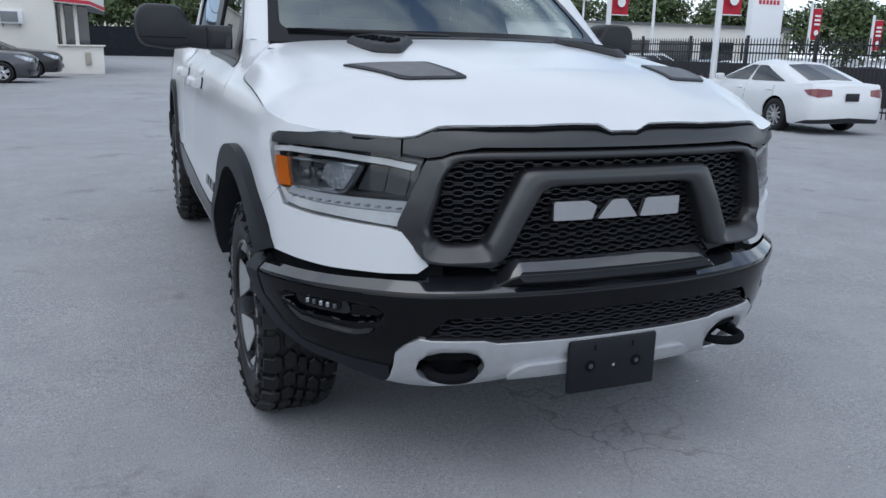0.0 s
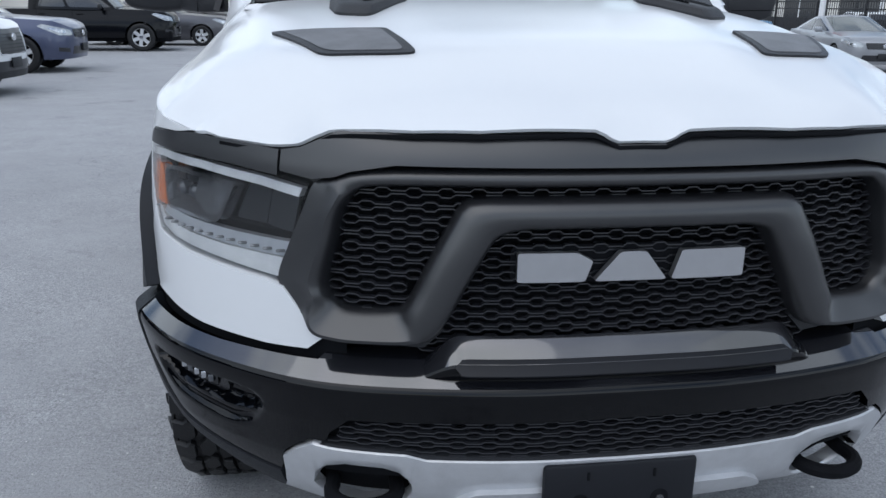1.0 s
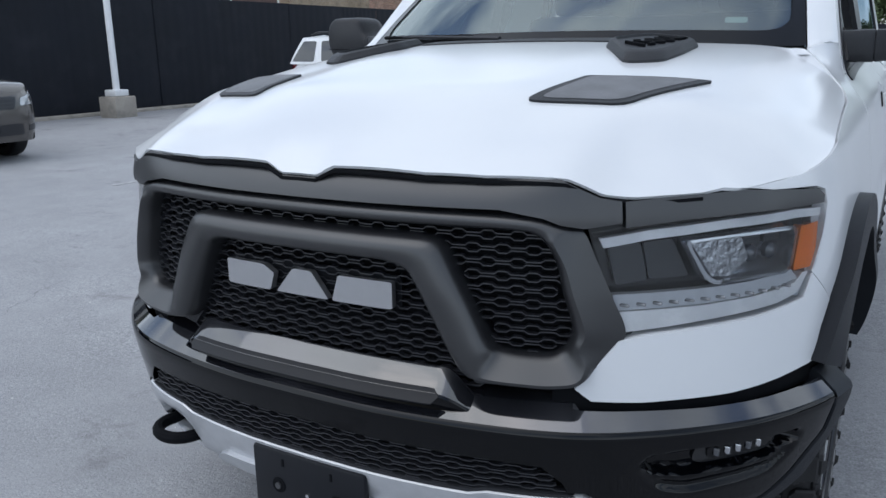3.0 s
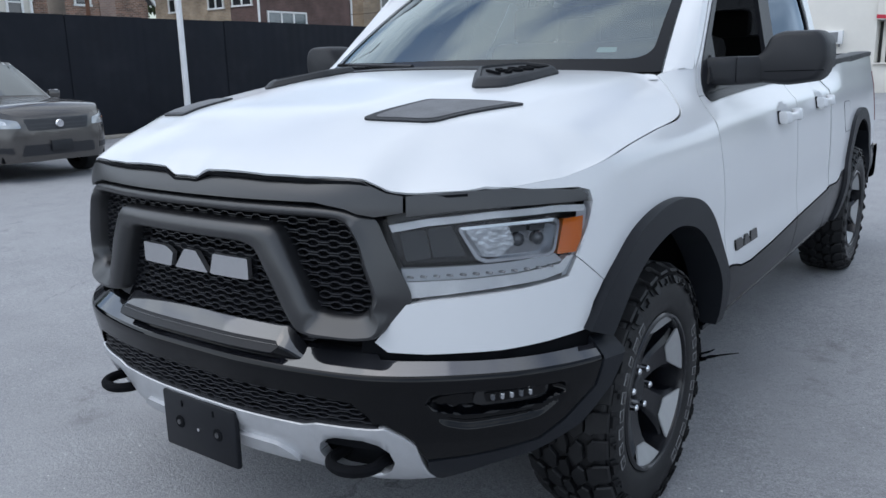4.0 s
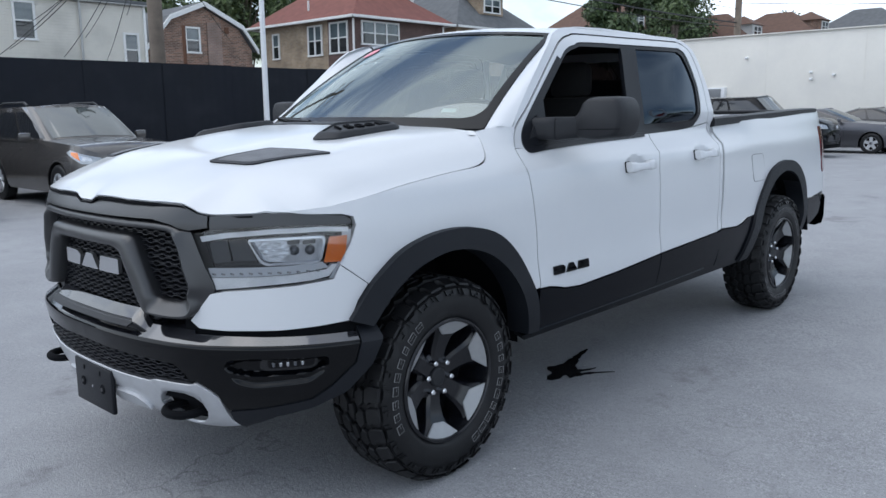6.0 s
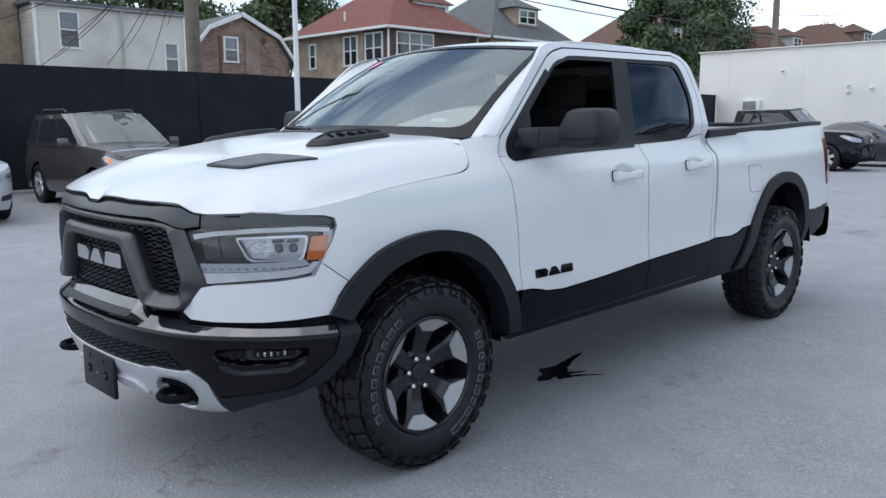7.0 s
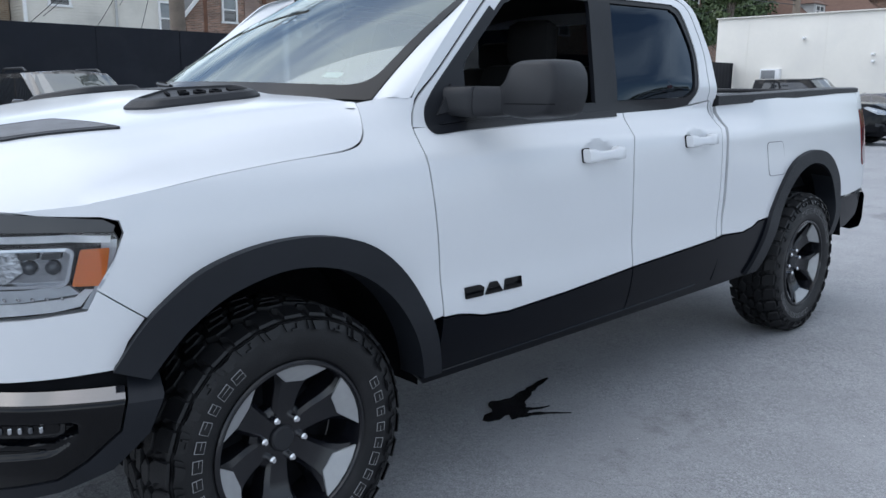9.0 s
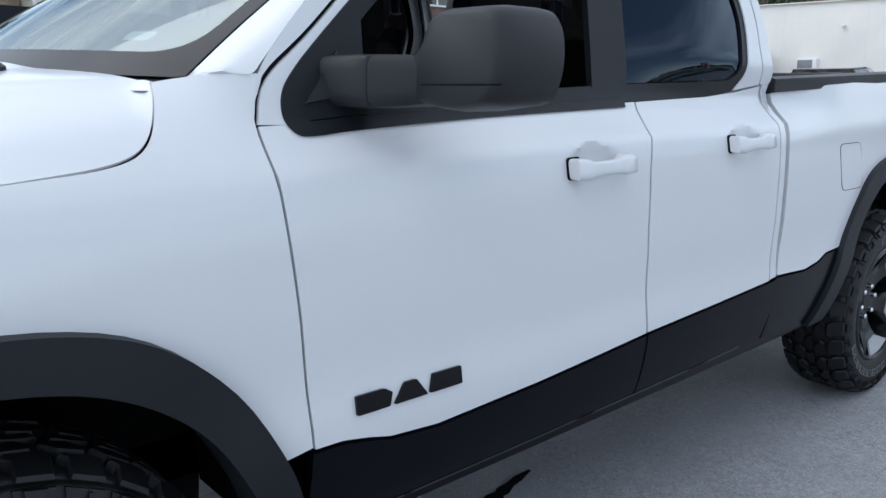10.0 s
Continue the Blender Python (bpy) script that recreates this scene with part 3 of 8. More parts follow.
door_r_poly = side([(1.72, 1.339), (1.708, 1.28), (1.69, 1.22), (1.676, 1.16), (1.66, 1.0), (1.656, 0.705), (2.37, 0.738), (2.4, 0.95), (2.43, 1.2), (2.44, 1.33), (2.435, 1.385), (2.3, 1.367), (2.1, 1.351)])
clad_f_poly = side([(0.55, 0.687), (0.62, 0.686), (0.68, 0.675), (0.74, 0.66), (0.87, 0.65), (1.2, 0.665), (1.648, 0.696), (1.645, 0.5), (1.2, 0.49), (0.54, 0.475)])
clad_r_poly = side([(1.656, 0.697), (2.37, 0.73), (2.422, 0.735), (2.412, 0.66), (2.392, 0.56), (2.384, 0.517), (1.653, 0.5)])
bed_poly = side([(2.517, 1.375), (2.515, 1.3), (2.49, 1.1), (2.464, 0.9), (2.434, 0.748), (2.65, 0.738), (2.76, 0.752), (2.83, 0.774), (2.95, 0.78)]) + side([p for p in F_R if p[1] > 0.8 and p[0] < 3.98]) + side(
    [(3.96, 0.8), (4.12, 0.8), (4.3, 0.81), (4.4, 0.82), (4.43, 0.85), (4.42, 0.95), (4.385, 1.0), (4.375, 1.2), (4.37, 1.32), (4.365, 1.41), (4.32, 1.448), (4.0, 1.44), (3.4, 1.414)])
bed_clad_poly = side([(2.416, 0.74), (2.65, 0.73), (2.76, 0.744), (2.83, 0.766), (2.97, 0.772), (2.88, 0.64), (2.8, 0.5), (2.6, 0.49), (2.4, 0.52), (2.41, 0.66)])
bed_rear_clad = side([(3.93, 0.79), (4.12, 0.79), (4.3, 0.8), (4.36, 0.76), (4.3, 0.66), (4.15, 0.6), (3.9, 0.58)])
cab_corner = side([(2.452, 1.4), (2.455, 1.33), (2.44, 1.2), (2.41, 0.95), (2.382, 0.74), (2.425, 0.745), (2.44, 0.9), (2.465, 1.1), (2.49, 1.3), (2.495, 1.4)])

WIN_IN = [(0.612, 1.307), (0.632, 1.36), (0.72, 1.462), (1.0, 1.712), (1.07, 1.765), (1.15, 1.79), (1.3, 1.81), (2.12, 1.82), (2.2, 1.815), (2.25, 1.79), (2.3, 1.7), (2.335, 1.6), (2.33, 1.5), (2.305, 1.42), (2.26, 1.37)]
FRAME_OUT = [(0.524, 1.309), (0.558, 1.392), (0.69, 1.5), (0.97, 1.748), (1.05, 1.803), (1.14, 1.831), (1.3, 1.846), (2.14, 1.854), (2.24, 1.85), (2.31, 1.815), (2.37, 1.7), (2.405, 1.6), (2.408, 1.5), (2.415, 1.42), (2.42, 1.39)]
CAB_IN = [(0.518, 1.316), (0.551, 1.4), (0.684, 1.507), (0.965, 1.756), (1.046, 1.811), (1.138, 1.839), (1.3, 1.854), (2.14, 1.862), (2.245, 1.858), (2.318, 1.821), (2.379, 1.704), (2.414, 1.602), (2.417, 1.5), (2.424, 1.42), (2.43, 1.39)]
CAB_OUT = [(0.516, 1.318), (0.548, 1.412), (0.66, 1.535), (0.935, 1.787), (1.02, 1.843), (1.13, 1.872), (1.3, 1.882), (2.15, 1.884), (2.27, 1.878), (2.36, 1.84), (2.43, 1.7), (2.47, 1.6), (2.483, 1.5), (2.497, 1.41), (2.495, 1.395)]
TRIM_IN = [(0.655, 1.368), (0.675, 1.395), (0.735, 1.455), (1.03, 1.712), (1.09, 1.75), (1.16, 1.772), (1.3, 1.788), (2.1, 1.798), (2.175, 1.79), (2.22, 1.768), (2.275, 1.68), (2.305, 1.6), (2.3, 1.51), (2.275, 1.435), (2.22, 1.402)]


def strip_between(a, b, surf, thick, n=60):
    """A band on a surface between two open curves of (y, z) points."""
    def even(c):
        c = np.array(c, float)
        t = np.r_[0, np.cumsum(np.hypot(*np.diff(c, axis=0).T))]
        return np.array([[np.interp(v, t / t[-1], c[:, k]) for k in (0, 1)] for v in np.linspace(0, 1, n)])
    ca, cb = even(a), even(b)
    bb = Build()
    top = [[surf(SY(p[0]), p[1]) for p in (p0, (p0 * 2 + p1) / 3, (p0 + 2 * p1) / 3, p1)] for p0, p1 in zip(ca, cb)]
    bb.rows(top)
    if thick:
        low = [[Vector(surf(SY(p[0]), p[1])) - Vector(body(SY(p[0]), p[1], thick)) + Vector(body(SY(p[0]), p[1])) for p in (p0, p1)] for p0, p1 in zip(ca, cb)]
        for k, e in ((0, 0), (3, 1)):
            bb.rows([[t[k], l_[e]] for t, l_ in zip(top, low)])
    return bb


def band_on(a, b, surf, thick=0.02, n=5, across=3):
    """A strip on the flank between two curves with matching (y, z) points."""
    ca, cb = smooth(a, n), smooth(b, n)
    top = [[surf(SY(p[0]), p[1]) for p in (p0 + (p1 - p0) * t for t in np.linspace(0, 1, across + 1))] for p0, p1 in zip(ca, cb)]
    bb = Build().rows(top)
    for k in (0, across):
        bb.rows([[r[k], (r[k][0] - thick, r[k][1], r[k][2])] for r in top])
    return bb


def both(name, b, material, label="", parent=None, **kw):
    """The same part on the left and right of the truck."""
    return part(name, b, material, parent or truck, label, **kw), part(name, b.mirrored(), material, parent or truck, label, **kw)


fenders = both("front_fender", patch(fender_poly, skin(0), 0.04, 0.035, 0.03), M_WHITE)
both("corner_panel", patch(corner_poly, lambda s, z: body(s, z, 0.011 - 0.009 * bump01(SX(0.8), SY(-0.54), s)), 0.03, 0.025, 0.04), M_WHITE)
def cupped(y0, y1, z):
    """The door skin with a shallow scoop pressed in behind its handle."""
    def at(s, v):
        y = TRUCK.at(s)[1]
        q = ((y - (y0 + y1) / 2) / (0.42 * (y1 - y0))) ** 2 + ((v - z - 0.012) / 0.042) ** 2
        return body(s, v, -0.02 * max(0.0, 1 - q) ** 0.7)
    return at


HAND_F, HAND_R = (1.32, 1.545, 1.186), (2.088, 2.297, 1.213)
doors_f = both("front_door", patch(door_f_poly, cupped(*HAND_F), 0.018, 0.014, 0.03), M_WHITE)
doors_r = both("rear_door", patch(door_r_poly, cupped(*HAND_R), 0.018, 0.014, 0.03), M_WHITE)
for d, b in ((doors_f, patch(clad_f_poly, skin(0.002), 0.05, 0.03, 0.03)), (doors_r, patch(clad_r_poly, skin(0.002), 0.05, 0.03, 0.03))):
    part("lower_cladding", b, M_CLAD, d[0], "gloss black lower door panel")
    part("lower_cladding", b.mirrored(), M_CLAD, d[1], "gloss black lower door panel")
bedsides = both("bedside", patch(bed_poly, bed_skin(0), 0.05, 0.035, 0.03), M_WHITE)
for d, mir in ((bedsides[0], 0), (bedsides[1], 1)):
    for poly in (bed_clad_poly, bed_rear_clad):
        b = patch(poly, bed_skin(0.002), 0.05, 0.035, 0.03)
        part("lower_cladding", b.mirrored() if mir else b, M_CLAD, d, "black lower bed panel")
both("door_seal", band_on([(0.5, 0.7), (0.5, 0.95), (0.49, 1.2), (0.49, 1.32), (0.5, 1.39)], [(0.59, 0.7), (0.58, 0.95), (0.57, 1.2), (0.56, 1.32), (0.585, 1.39)], skin(-0.012), 0.0, across=1), M_DARK)
both("door_seal", band_on([(1.62, 0.7), (1.62, 1.0), (1.65, 1.2), (1.68, 1.33)], [(1.69, 0.7), (1.69, 1.0), (1.72, 1.2), (1.75, 1.33)], skin(-0.012), 0.0, across=1), M_DARK)
both("hood_seal", Build().rows([[(x - 0.02, y, z - 0.026), (x + 0.004, y, z - 0.02)] for x, y, z in EDGE]), M_DARK)
both("cab_corner", patch(cab_corner, skin(-0.002), 0.04, 0.035, 0.02), M_WHITE)
both("bed_gap", band_on([(2.41, 0.745), (2.43, 0.9), (2.455, 1.1), (2.48, 1.3), (2.485, 1.37)], [(2.455, 0.745), (2.485, 0.9), (2.51, 1.1), (2.535, 1.3), (2.54, 1.37)], skin(-0.016), 0.0, across=1), M_DARK)
both("rocker_panel", patch(side([(0.5, 0.478), (1.2, 0.486), (1.65, 0.495), (2.25, 0.51), (2.32, 0.55), (2.45, 0.52), (2.95, 0.5), (2.95, 0.472), (2.2, 0.468), (0.52, 0.452)]), skin(-0.012), 0.06, 0.03, 0.06), M_CLAD)
both("rocker_edge", sweep([Vector(body(SY(y), z, 0.002)) for y, z in ((0.56, 0.492), (0.9, 0.497), (1.2, 0.502), (1.65, 0.511), (2.0, 0.519), (2.24, 0.526))], [(0.0035 * math.cos(t), 0.0035 * math.sin(t)) for t in np.linspace(0, 2 * math.pi, 9)[:-1]], up=(1, 0, 0)), M_GLOSS)
# fuel filler door outline on the left bedside
fuel = rounded([(2.93, 1.172), (3.13, 1.172), (3.15, 0.995), (2.95, 0.995)], 0.03)
part("fuel_door", patch(side(fuel), bed_skin(0.0015), 0.05, 0.035, 0.004), M_WHITE, bedsides[0])
fl = [Vector(bed_skin(0.0012)(SY(y), z)) for y, z in fuel]
part("seam", sweep(fl, [(-0.0012, -0.002), (0.0012, -0.002), (0.0012, 0.0004), (-0.0012, 0.0004)], up=(1, 0, 0), closed=True), M_DARK, bedsides[0])

both("flare", strip_between(FLARE_F, FLARE_FI, skin(0.033), 0.12), M_FLARE, "grained black plastic front wheel-arch flare")
both("flare", strip_between(FLARE_R, FLARE_RI, skin(0.02), 0.12), M_FLARE, "grained black plastic rear wheel-arch flare")
for yc, zc, r in ((0.02, 0.44, 0.53), (3.45, 0.46, 0.58)):
    lin = Build()
    for x0, x1 in ((0.5, 0.985),):
        lin.rows([[(x, yc + r * math.cos(a), zc + r * math.sin(a)) for x in (x0, x1)] for a in np.linspace(0.16, math.pi - 0.12, 25)])
        lin.add([(x0, yc, zc)] + [(x0, yc + r * math.cos(a), zc + r * math.sin(a)) for a in np.linspace(-0.3, math.pi + 0.3, 25)], [(0, i, i + 1) for i in range(1, 25)])
    lin.rows([[(x, yc + r * math.cos(a), zc + r * math.sin(a)) for x in (0.5, 0.9)] for a in np.linspace(-0.03, 0.16, 4)])
    both("wheel_well_liner", lin, M_DARK)

# hood with its vents and name scoops
hood_half = [(0.0, -0.973), (0.045, -0.973), (0.07, -0.972), (0.09, -0.97), (0.12, -0.968), (0.3, front_y(0.3) + 0.007), (0.42, front_y(0.42) + 0.009), (0.53, front_y(0.53) + 0.013), (0.565, front_y(0.565) + 0.014),
             (0.62, front_y(0.62) + 0.013), (0.68, front_y(0.68) + 0.012), (0.75, front_y(0.75) + 0.011), (0.78, front_y(0.78) + 0.011), (0.81, front_y(0.81) + 0.012), (0.835, front_y(0.835) + 0.014)] + [(x - lerp([-0.45, -0.3, 0.1, 0.24], [0.003, 0.0055, 0.0055, 0.008], y), y) for x, y, z in EDGE] + [
             (0.8, 0.372), (0.7, 0.34), (0.55, 0.285), (0.35, 0.225), (0.15, 0.198), (0.0, 0.193)]
hood_poly = hood_half + [(-x, y) for x, y in hood_half[-2:0:-1]]
hood = part("hood", patch(hood_poly, lambda x, y: (x, y, hood_z(x, y)), 0.03, 0.03, 0.007), M_WHITE, truck)
front_edge = [p for p in hood_half if p[1] < -0.69 and p[0] < 0.79]
gap_line = [Vector((x, y - 0.002, hood_z(x, y) - 0.0115)) for x, y in front_edge]
gap_line = [Vector((-p.x, p.y, p.z)) for p in gap_line[:0:-1]] + gap_line
part("hood_gap", sweep(gap_line, [(-0.0032, -0.01), (0.0032, -0.01), (0.0032, 0.003), (-0.0032, 0.003)], up=(0, -1, 0)), M_DARK, truck)
vent_poly = rounded([(0.383, -0.675), (0.58, -0.622), (0.7, -0.335), (0.43, -0.425)], [0.02, 0.04, 0.015, 0.02], 5)
vent = patch(vent_poly, lambda x, y: (x, y, hood_z(x, y) + 0.006), 0.03, 0.03, 0.012)
vent_in = patch(rounded([(0.408, -0.652), (0.57, -0.608), (0.672, -0.355), (0.443, -0.433)], [0.02, 0.04, 0.015, 0.02], 5), lambda x, y: (x, y, hood_z(x, y) + 0.0072), 0.03, 0.03, 0.001)
for m_ in (0, 1):
    v_ = part("hood_vent", vent.mirrored() if m_ else vent, M_MATTE, hood, "flat black plastic hood vent insert")
    part("vent_mesh", vent_in.mirrored() if m_ else vent_in, M_VENT, v_, "grey plastic vent mesh")


def scoop():
    """Raised black scoop at the back of the hood, pointing forward."""
    base = [(0.455, -0.243), (0.54, -0.185), (0.555, -0.05), (0.55, 0.16), (0.5, 0.215), (0.4, 0.2), (0.335, -0.04)]
    rows = []
    for k, (sc, dz) in enumerate(((1.0, -0.002), (0.995, 0.007), (0.9, 0.022), (0.82, 0.027), (0.8, 0.027), (0.785, 0.019))):
        cx, cy = 0.446, 0.02
        rows.append([(cx + (x - cx) * sc, cy + (y - cy) * sc, hood_z(cx + (x - cx) * sc, cy + (y - cy) * sc) + dz) for x, y in rounded(base, 0.03, 3)])
    b = Build().rows(rows, closed=True)
    cap = patch([(x, y) for x, y, z in rows[-1]], lambda x, y: (x, y, hood_z(x, y) + 0.02), 0.03, 0.03)
    return b.add(cap.v, cap.f)


def raised_text(text, size, depth, name, material, parent, m, label):
    """Raised lettering in the built-in font."""
    cu = bpy.data.curves.new(name, "FONT")
    cu.body, cu.size, cu.extrude, cu.align_x, cu.align_y = text, size, depth, "CENTER", "CENTER"
    ob = bpy.data.objects.new(name, cu)
    scene.collection.objects.link(ob)
    me = bpy.data.meshes.new_from_object(ob.evaluated_get(bpy.context.evaluated_depsgraph_get()))
    bpy.data.objects.remove(ob)
    bpy.data.curves.remove(cu)
    me.transform(m)
    me.name = name
    me.materials.clear()
    me.materials.append(material)
    o = new(name, me)
    o.parent = parent
    return tagged(o, label)


sc_b = scoop()
for m_ in (1, -1):
    s_ = part("hood_scoop", sc_b if m_ > 0 else sc_b.mirrored(), M_MATTE, hood, "black plastic hood scoop with raised numerals", angle=22)
    for k, figure in enumerate("1500"):
        num = raised_text(figure, 0.088, 0.008, "numeral", M_DARK, s_, Matrix.Translation((m_ * 0.458, -0.012, 0)) @ Matrix.Rotation(radians(75 * m_), 4, "Z") @ Matrix.Translation(((k - 1.5) * 0.05, 0, 0)), "raised dark numeral")
        for v in num.data.vertices:
            v.co.z += hood_z(v.co.x, v.co.y) + 0.02
    mark = patch([(m_ * x, y) for x, y in rounded([(0.44, 0.115), (0.505, 0.1), (0.515, 0.15), (0.455, 0.162)], 0.008)], lambda x, y: (x, y, hood_z(x, y) + 0.027), 0.03, 0.03, 0.008)
    part("scoop_mark", mark, M_DARK, s_, "small raised dark mark")

# windshield, roof and cab
def ws(a, b):
    base = np.array([0.8 * a, 0.165 + 0.27 * a * a, 1.402 - 0.012 * a * a])
    top = np.array([0.675 * a, 1.0 + 0.13 * a * a, 1.882 - 0.035 * a * a])
    p = base + (top - base) * b
    return (p[0], p[1] - 0.05 * b * (1 - b), p[2] + 0.05 * 4 * b * (1 - b) * 0.35)


windshield = part("windshield", patch([(-1, 0), (1, 0), (1, 1), (-1, 1)], ws, 0.05, 0.05), M_GLASS, truck, "wide glass windshield reflecting clouds")
windshield.visible_shadow = False
# black printed border that runs round the edge of the glass
opening = rounded([(-0.95, 0.085), (0.95, 0.085), (0.962, 0.965), (-0.962, 0.965)], [0.11, 0.11, 0.04, 0.04], 6)
ring = []
for (a0, b0), (a1, b1) in zip(opening, opening[1:] + opening[:1]):
    n_ = max(1, round(math.hypot(a1 - a0, b1 - b0) / 0.03))
    ring += [(a0 + (a1 - a0) * k / n_, b0 + (b1 - b0) * k / n_) for k in range(n_)]
border = []
for a, b in ring + ring[:1]:
    k = 1 / max(abs(a), abs(b - 0.5) / 0.5)
    border.append([Vector(ws(a * g, 0.5 + (b - 0.5) * g)) + Vector((0, -0.0025, 0.004)) for g in (1, (1 + k) / 2, k)])
part("black_border", Build().rows(border), M_FRIT, windshield)
part("sticker", patch(rounded([(0.72, 0.14), (0.8, 0.14), (0.8, 0.175), (0.72, 0.175)], 0.01), lambda a, b: tuple(Vector(ws(a, b)) + Vector((0, 0.003, -0.002))), 0.1, 0.1), M_STICKER, windshield, "small pale sticker inside the glass")
part("round_sticker", patch([(-0.7 + 0.09 * math.cos(t), 0.86 + 0.06 * math.sin(t)) for t in np.linspace(0, 6.2, 20)], lambda a, b: tuple(Vector(ws(a, b)) + Vector((0, -0.003, 0.003))), 0.05, 0.05), M_PINK, windshield, "oval red and white price sticker")

A_EDGE = [(SY(y), z) for y, z in smooth([(0.5, 1.4015), (0.53, 1.403), (0.56, 1.432), (0.66, 1.535), (0.8, 1.665), (0.935, 1.787), (1.02, 1.843), (1.15, 1.874)], 4)]
ws_edge = [Vector(ws(1.0, t)) + Vector((0.004, 0.0, 0.003)) for t in np.linspace(0, 1, len(A_EDGE))]
A_pts = [Vector(body(s, z)) for s, z in A_EDGE]
low_fd = [Vector(body(SY(y), lerp([0.364, 0.45, 0.53], [1.385, 1.4, 1.403], y))) for y in (0.366, 0.39, 0.43, 0.47)]
low_ws = [Vector((EDGE[-1][0] - 0.004, EDGE[-1][1] + 0.006, EDGE[-1][2])).lerp(ws_edge[0], t) for t in (0.0, 0.35, 0.7, 0.95)]
puff = [0.0, 0.0, 0.1, 0.5] + [1.0] * len(ws_edge)
ws_edge, A_pts = low_ws + ws_edge, low_fd + A_pts
pil = Build().rows([[w_, w_.lerp(a_, 0.33) + k * Vector((0.012, -0.004, 0.008)), w_.lerp(a_, 0.66) + k * Vector((0.014, -0.002, 0.008)), a_] for w_, a_, k in zip(ws_edge, A_pts, puff)])
both("windshield_pillar", pil, M_WHITE)


def roof_pt(a, b):
    """a across (-1 to 1), b from front (0) to back (1)."""
    y0 = 1.0 + 0.13 * a * a
    y = y0 + (2.42 - y0) * b
    hx = lerp([1.0, 1.15, 1.5, 2.2, 2.42], [0.675, 0.69, 0.7, 0.685, 0.64], y)
    zc = lerp([0, 0.1, 0.3, 0.6, 0.85, 1], [1.884, 1.91, 1.928, 1.925, 1.905, 1.86], b)
    return (hx * a, y, zc - (0.035 + 0.012 * b) * abs(a) ** 2.4)


roof = part("roof", patch([(-1, 0), (1, 0), (1, 1), (-1, 1)], roof_pt, 0.1, 0.05), M_WHITE, truck)
ROOF_R = [roof_pt(1, b) for b in np.linspace(0.02, 1, 30)]
rail_s = [body(SY(y), z) for y, z in [(lerp([0, 1], [1.15, 2.36], t), lerp([0, 0.1, 0.75, 0.92, 1], [1.876, 1.884, 1.884, 1.876, 1.82], t)) for t in np.linspace(0, 1, 30)]]
both("roof_rail", Build().rows([[Vector(r), Vector(r).lerp(Vector(s), 0.5) + Vector((0.006, 0, 0.01)), Vector(s)] for r, s in zip(ROOF_R, rail_s)]), M_WHITE)
both("cab_side_frame", band_on(CAB_IN, CAB_OUT, skin(0)), M_WHITE)
both("door_window_frame", band_on(WIN_IN, FRAME_OUT, skin(0.001)), M_WHITE)
both("door_edge_seal", band_on([(y - 0.0, z - 0.004) for y, z in FRAME_OUT], [(y, z + 0.004) for y, z in CAB_IN], skin(-0.008), 0.01, across=1), M_DARK)
GLASS_F = rounded([(0.715, 1.395), (0.73, 1.46), (1.09, 1.755), (1.3, 1.788), (1.595, 1.795), (1.535, 1.372), (0.72, 1.362)], [0.02, 0.02, 0.18, 0.2, 0.03, 0.02, 0.02], 5)
GLASS_R = rounded([(1.735, 1.797), (2.215, 1.798), (2.315, 1.62), (2.275, 1.425), (2.2, 1.405), (1.69, 1.39)], [0.02, 0.1, 0.25, 0.08, 0.06, 0.02], 5)
# black surround: sill strip, quarter triangle, pillar and edge trim
trim = Build()
for t_ in (band_on([(0.615, 1.3055), (1.1, 1.324), (1.68, 1.34), (2.1, 1.353), (2.26, 1.369)], [(0.64, 1.362), (1.1, 1.366), (1.69, 1.388), (2.1, 1.398), (2.222, 1.403)], skin(-0.003), 0.02),
           band_on([(0.635, 1.35), (0.68, 1.358), (0.72, 1.366)], [(0.645, 1.37), (0.68, 1.42), (0.725, 1.462)], skin(-0.006), 0.01),
           band_on([(1.535, 1.372), (1.555, 1.5), (1.58, 1.68), (1.597, 1.8)], [(1.69, 1.388), (1.703, 1.5), (1.722, 1.68), (1.738, 1.8)], skin(-0.002), 0.02),
           band_on(WIN_IN, TRIM_IN, skin(-0.004), 0.02)):
    trim.add(t_.v, t_.f)
both("window_trim", trim, M_BRACKET, "satin black window surround")
# proud belt moulding that turns up round the front corner, and the sail panel behind the mirror
both("belt_moulding", band_on([(1.66, 1.326), (1.1, 1.31), (0.75, 1.294), (0.64, 1.286), (0.6, 1.29), (0.58, 1.318), (0.583, 1.362), (0.61, 1.403), (0.695, 1.483), (0.98, 1.728)],
                              [(1.66, 1.35), (1.1, 1.334), (0.75, 1.32), (0.66, 1.314), (0.63, 1.316), (0.616, 1.332), (0.624, 1.362), (0.655, 1.396), (0.724, 1.464), (1.0, 1.711)], skin(0.005), 0.014), M_BRACKET)
both("sail_panel", patch(side([(0.6, 1.312), (0.775, 1.326), (0.8, 1.538), (0.72, 1.466), (0.61, 1.368)]), skin(0.003), 0.04, 0.03, 0.012), M_BRACKET)
pane_r = patch(side(GLASS_R), skin(-0.012), 0.05, 0.035)
for ob in both("rear_side_window", pane_r, M_TINT, "dark tinted rear side window"):
    ob.visible_shadow = False
right_pane = part("front_side_window", patch(side(GLASS_F), skin(-0.012), 0.05, 0.035).mirrored(), M_CARGLASS, truck)
right_pane.visible_shadow = False
